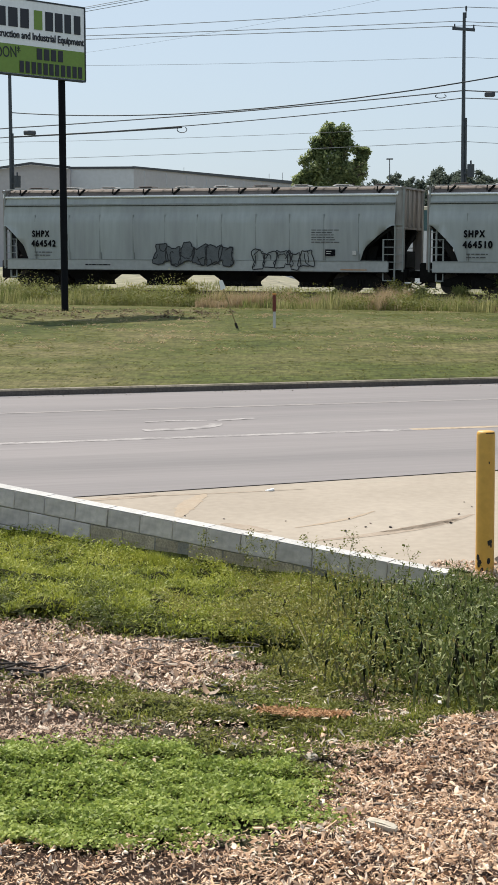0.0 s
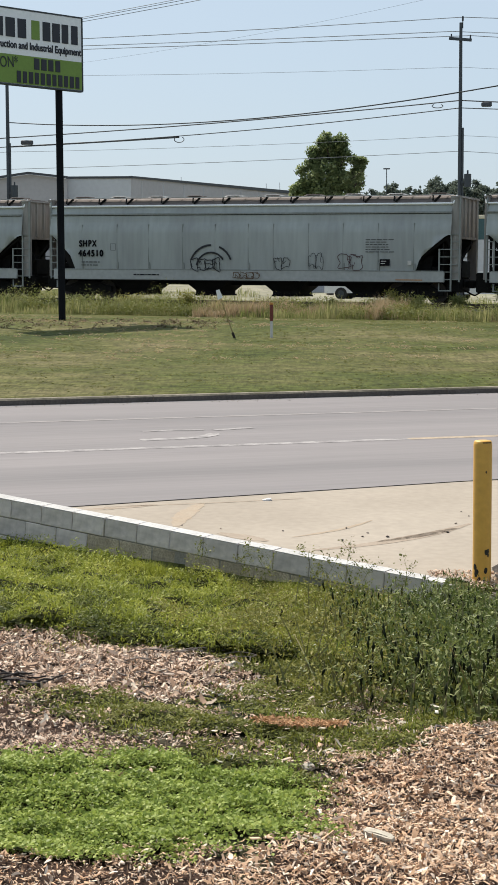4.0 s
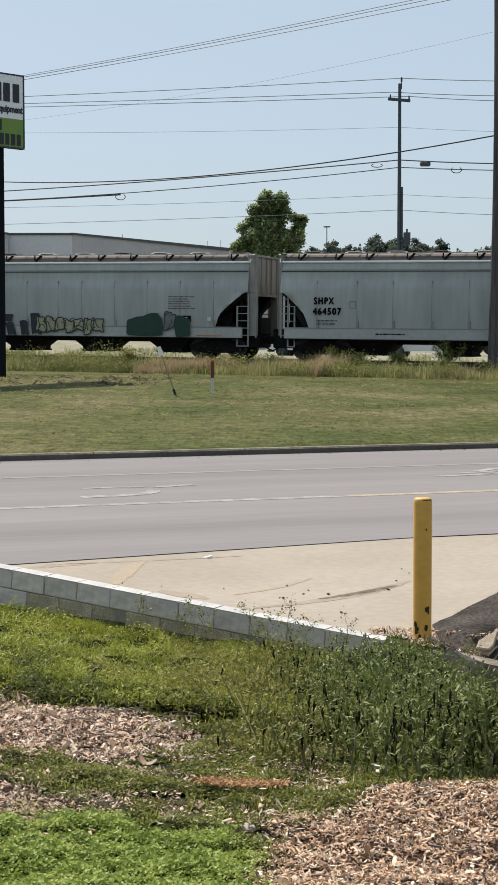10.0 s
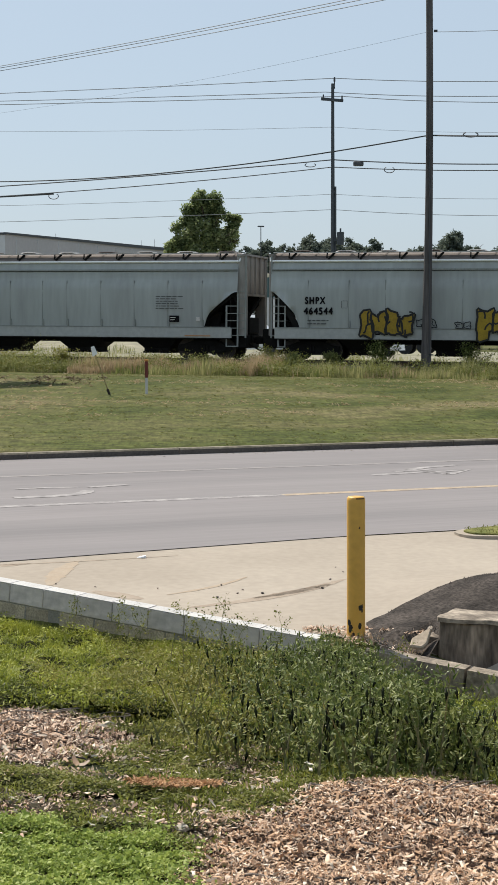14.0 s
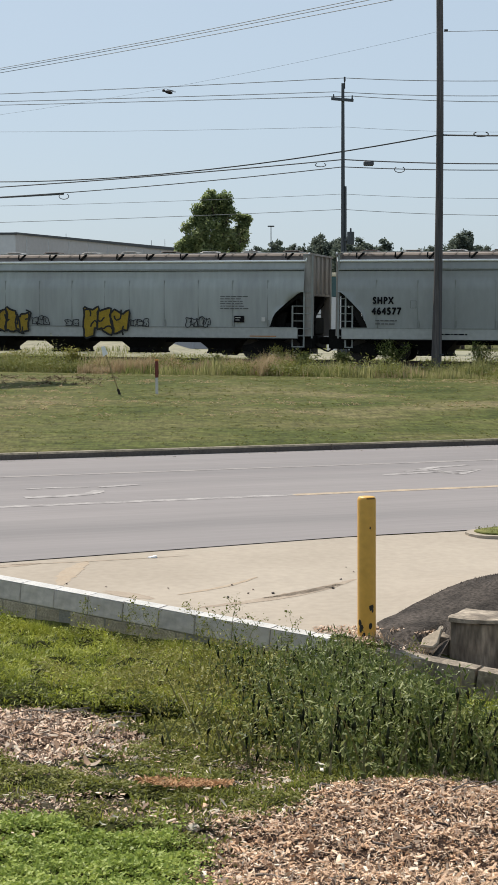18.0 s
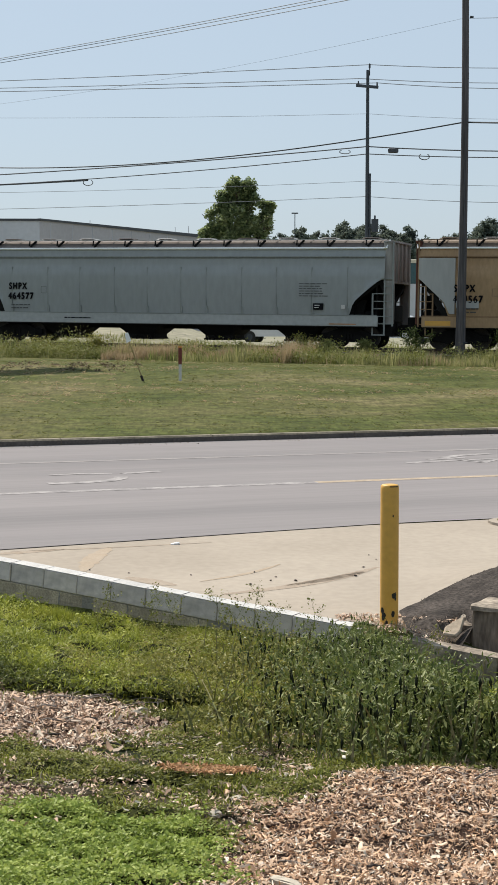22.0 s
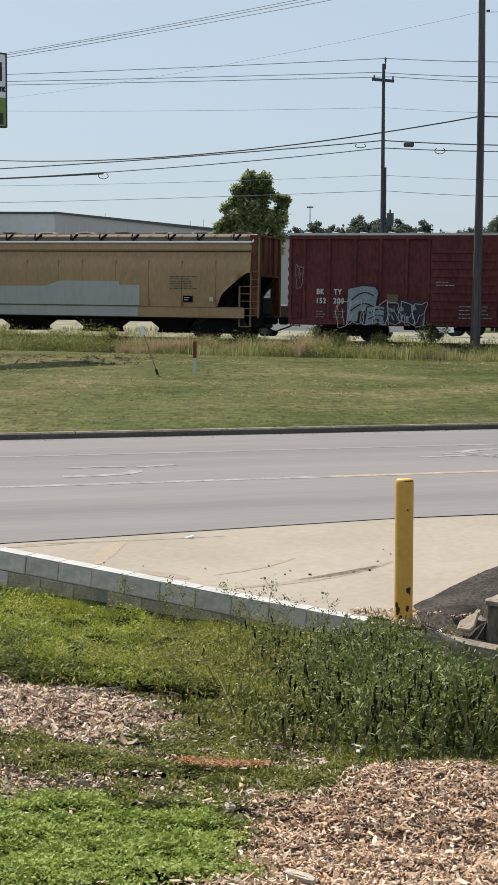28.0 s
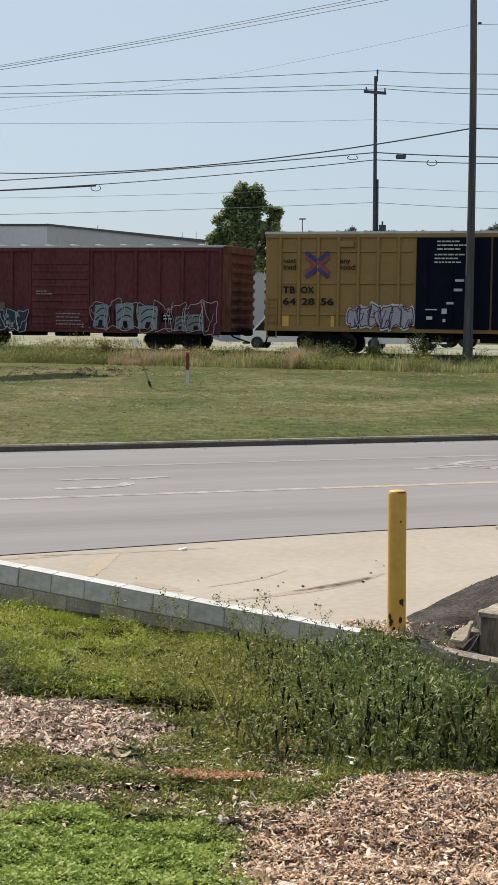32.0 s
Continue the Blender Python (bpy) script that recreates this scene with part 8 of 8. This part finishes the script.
# grass on the traffic island
p = scatter(9000, 3.2, 10.0, 21.0, 24.0, RS, lambda x, y: (np.abs((x - 6.86) * RD.x + (y - 22.36) * RD.y) < 2.95) & (np.abs((x - 6.86) * RN.x + (y - 22.36) * RN.y) < 0.42), lambda x, y: road_z(across(x, y)) + 0.06)
v, t = blades(p, RS.uniform(0.015, 0.05, len(p)), RS.uniform(0.008, 0.014, len(p)), 1.2, RS)
tri_mesh("island_grass", v, t, M_MOWN, "short grass on the traffic island", "grass")

# ---- verge and trackside growth ----
M_RANKLEAF = leafy("rank_leaves", [(0.12, 0.145, 0.04), (0.24, 0.25, 0.09), (0.17, 0.19, 0.06)], 0.6, 0.4)


def on_lawn(x, y):
    s = RN.x * x + RN.y * y
    return (s > S_FAR + 0.1) & (y < TRACK_Y + TRACK_K * x - 4.2)


c = scatter(11000, -16, 17, 30, 72, RS, lambda x, y: on_lawn(x, y) & (np.abs(x) < 0.19 * y + 2) & (grain(x * 0.6, y * 0.35, 0.9, 90) + RS.uniform(-0.35, 0.35, len(x)) > 0.45), far_z)
p = clumps(c, RS.uniform(0.06, 0.18, len(c)), 9, RS, 0.3)
v, t = leaves(p, RS.uniform(0.03, 0.08, len(p)), RS, 0.85, 0.3)
tri_mesh("mown_tufts", v, t, M_MOWN, "low mown tufts on the verge", "grass")
# rows of dry cuttings left by the mower
c = scatter(2600, -16, 17, 40, 66, RS, lambda x, y: on_lawn(x, y) & (np.abs(x) < 0.19 * y + 2) & (grain(x * 0.35, y * 0.8, 1.0, 95) > 0.62 - 0.02 * np.clip(-x, 0, 8)), far_z)
p = clumps(c, RS.uniform(0.08, 0.2, len(c)), 9, RS, 0.35)
v, t = leaves(p, RS.uniform(0.04, 0.12, len(p)), RS, 0.7, 0.25)
tri_mesh("grass_cuttings", v, t, M_STRAW, "dry grass cuttings lying on the verge", "grass")
c = scatter(60, -11, -2, 52, 60, RS, lambda x, y: on_lawn(x, y) & (np.abs(x) < 0.17 * y + 1), far_z)
p = clumps(c, RS.uniform(0.12, 0.3, len(c)), 26, RS, 0.5)
v, t = leaves(p, RS.uniform(0.05, 0.12, len(p)), RS, 0.5, 0.4)
tri_mesh("earth_clods", v, t, M_CHARLEAF, "dark clods and dead weeds on the verge", "grass")


def trackside(n, off0, off1, u0, u1, h0, h1, w, mat, name, label, thin=-1.0, seed=0):
    u, o = RS.uniform(u0, u1, n), -RS.uniform(off0, off1, n)
    nrm = np.array([-TD.y, TD.x])
    x = u * TD.x + nrm[0] * o
    y = TRACK_Y + u * TD.y + nrm[1] * o
    k = wobble(u * 0.5, o, 0.9, seed, 1) > thin
    x, y, u, o = x[k], y[k], u[k], o[k]
    z = np.array([far_z(a, b) for a, b in zip(x, y)])
    edge = 6.3 + 1.9 * (grain(u, x * 0, 0.55, seed + 7) - 0.3) + 1.2 * grain(u, x * 0, 2.0, seed + 8)
    k = (-o < edge) | (o > 0)
    x, y, u, z, o = x[k], y[k], u[k], z[k], o[k]
    hh = RS.uniform(h0, h1, len(x)) * np.clip((np.abs(o) - 1.6) / 2.6, 0.35, 1.0) * (0.45 + 0.9 * grain(u, -o, 1.3, seed + 9)) * np.clip(0.75 + wobble(u, x * 0, 0.5, seed + 5, 1.0) + wobble(u, x * 0, 2.1, seed + 6, 0.6), 0.2, 1.7)
    v, t = blades(np.stack([x, y, z], 1), hh, RS.uniform(0.6, 1.3, len(x)) * w, 0.55, RS)
    tri_mesh(name, v, t, mat, label, "grass")


trackside(60000, 2.6, 8.6, -24, 26, 0.25, 0.85, 0.025, M_RANK, "trackside_grass", "rank olive-green grass beside the track", -0.45, 3)
trackside(30000, 5.0, 8.4, -24, 26, 0.12, 0.38, 0.022, M_RANK, "trackside_grass", "lower rough grass at the lawn edge", -0.1, 43)
trackside(18000, 3.2, 8.6, -24, 26, 0.3, 0.72, 0.018, M_STRAW, "trackside_grass", "straw-coloured tall grass beside the track", 0.12, 13)
trackside(30000, 3.4, 8.4, -1.0, 6.8, 0.35, 0.95, 0.018, M_STRAW, "trackside_grass", "stand of tall dry grass beside the track", -0.3, 23)
trackside(16000, -7.5, -2.4, -24, 26, 0.2, 0.55, 0.03, M_RANK, "trackside_grass", "grass beyond the track", -0.15, 33)
# broad-leaved weeds among the trackside grass
u, o = RS.uniform(-24, 26, 7000), RS.uniform(2.6, 7.6, 7000)
k = wobble(u, o, 0.35, 91, 1) > 0.05
u, o = u[k], o[k]
c = np.stack([u * TD.x + TD.y * o, TRACK_Y + u * TD.y - TD.x * o, np.zeros(len(u))], 1)
c[:, 2] = [far_z(a, b) for a, b in c[:, :2]]
p = clumps(c, RS.uniform(0.18, 0.58, len(c)) * (1 + wobble(u, o, 0.5, 92, 0.9)) * np.where(u < -2, 1.3, 1.0), 30, RS, 1.5)
k = np.repeat(RS.uniform(0, 1, len(c)) < 0.45, 30)
for q, mat in ((k, M_DARKWEED), (~k, M_RANKLEAF)):
    v, t = leaves(p[q], RS.uniform(0.05, 0.12, q.sum()), RS, 0.3, 0.45)
    tri_mesh("trackside_weeds", v, t, mat, "broad-leaved weeds in the trackside grass", "weeds")


def shrub(x, y, w, h, seed, mat, label):
    rs = np.random.RandomState(seed)
    s = thing("shrub", pose(x, y, far_z(x, y) - 0.02), label, "shrub", "shrubs beside the track")
    bm = bmesh.new()
    tips = []
    for _ in range(14):
        d = Vector((rs.normal(0, w * 0.3), rs.normal(0, w * 0.25), h * rs.uniform(0.55, 1.0)))
        rod(bm, (0, 0, 0), d, 0.02, 0.008, 5)
        tips += [d * k for k in (0.45, 0.6, 0.75, 0.9, 1.0)]
    part("stems", bm, M_STEM, s)
    pos = np.array([list(t) for t in tips for _ in range(16)]) + rs.normal(0, 0.10, (len(tips) * 16, 3)) * [1.2, 1.2, 0.7]
    pos[:, 2] = np.abs(pos[:, 2])
    v, t = leaves(pos, rs.uniform(0.06, 0.14, len(pos)), rs, 0.3, 0.5)
    tagged(tri_mesh("foliage", v, t, mat, parent=s), kind="stuff")


for i, (x, y, w, h, mat) in enumerate(((9.35, 70.3, 1.2, 1.15, M_WEED), (12.95, 69.2, 1.2, 1.15, M_WEED), (4.75, 71.2, 1.5, 0.95, M_OLIVE), (-4.3, 73.4, 1.0, 1.05, M_OLIVE), (15.2, 68.2, 1.6, 1.0, M_WEED),
                                       (-6.6, 74.2, 1.6, 0.85, M_OLIVE), (5.6, 71.0, 0.9, 0.7, M_RANKLEAF), (1.9, 72.2, 0.7, 0.55, M_RANKLEAF), (-9.4, 75.0, 1.8, 0.8, M_RANKLEAF), (7.4, 70.6, 0.8, 0.6, M_RANKLEAF))):
    shrub(x, y, w, h, 200 + i, mat, "leafy green shrub growing beside the track")
p = np.concatenate([np.array([[4.75, 71.0, far_z(4.75, 71.0)]]) + np.abs(RS.normal(0, 1, (260, 3))) * [0.01, 0.01, 0.35] + RS.normal(0, 1, (260, 3)) * [0.45, 0.3, 0.05]])
v, t = leaves(p, RS.uniform(0.05, 0.09, len(p)), RS, 0.6, 0.9)
tri_mesh("pale_blossom", v, t, M_FLOWER, "pale flower heads on a trackside shrub", "flowers")


# ---- trees ----
def tree(x, y, z, lobes, trunk_h, leaf, n, mat, seed, label, root=0.3):
    rs = np.random.RandomState(seed)
    tr_ = thing("tree", pose(x, y, z), label, "tree")
    bm = bmesh.new()
    rod(bm, (0, 0, -root), (0, 0, trunk_h), 0.3, 0.2, 9)
    for cx, cz, rx, rz in lobes:
        rod(bm, (0, 0, trunk_h * 0.8), (cx, rs.normal(0, 0.5), cz), 0.14, 0.05, 6)
        for _ in range(4):
            rod(bm, (cx * 0.7, 0, trunk_h + (cz - trunk_h) * 0.7), (cx + rs.normal(0, rx * 0.5), rs.normal(0, rx * 0.5), cz + rs.normal(0, rz * 0.5)), 0.06, 0.02, 5)
    part("trunk", bm, M_BARK, tr_)
    pos = []
    tot = sum(rx * rz for _, _, rx, rz in lobes)
    for cx, cz, rx, rz in lobes:
        cn = max(8, int(150 * rx * rz / tot))
        for _ in range(cn):
            d = rs.normal(0, 1, 3)
            d = d / np.linalg.norm(d) * rs.uniform(0.2, 0.88)
            c = np.array([cx, 0, cz]) + d * [rx, rx, rz]
            r = 0.38 * min(rx, rz) * rs.uniform(0.7, 1.3)
            k = int(n / 150 * rs.uniform(0.7, 1.3))
            q = rs.normal(0, 1, (k, 3))
            q = q / np.linalg.norm(q, axis=1)[:, None] * (rs.uniform(0, 1, k) ** 0.5)[:, None] * r
            pos.append(c + q)
    pos = np.concatenate(pos)
    v, t = leaves(pos, rs.uniform(0.6, 1.3, len(pos)) * leaf, rs, 0.2, 0.7)
    tagged(tri_mesh("crown", v, t, mat, parent=tr_), kind="stuff")
    return tr_


tree(3.45, 130, 1.4, [(-0.9, 11.3, 1.3, 1.4), (0.9, 11.5, 1.4, 1.3), (0.1, 12.2, 1.2, 0.9), (2.3, 10.7, 0.55, 0.7), (-1.5, 9.3, 1.4, 1.5), (0.5, 9.4, 2.0, 1.6), (2.0, 9.2, 1.0, 1.5), (-2.3, 8.5, 0.9, 1.1), (0.0, 7.5, 2.6, 1.5)],
     7, 0.26, 32000, M_TREE, 3, "broad leafy green tree behind the track")
far = tree(16, 262, 1, [(-2.6, 9.2, 1.9, 1.8), (0.4, 9.8, 2.0, 1.9), (2.8, 9.0, 1.8, 1.7), (-0.8, 11.2, 1.3, 1.2), (1.7, 10.9, 1.1, 1.0), (0, 7.6, 4.4, 2.0)], 6, 0.42, 7000, M_FARTREE, 8, "hazy green tree in the far tree line", 5.0)
tagged(far, group="far tree line")
rt = random.Random(15)
for i in range(84):
    x = -38 + i * 1.45 + rt.uniform(-0.8, 0.8)
    s = rt.uniform(1.0, 1.18) * (0.9 if x < 14 else 1.0)
    c = copy_thing(far, pose(x, 255 + rt.uniform(-12, 25), 4.9 - (1 - s) * 4 - 1.3 * rt.random(), 0, 0, rt.uniform(0, 360)))
    c.scale = (s, s, s)


motions()
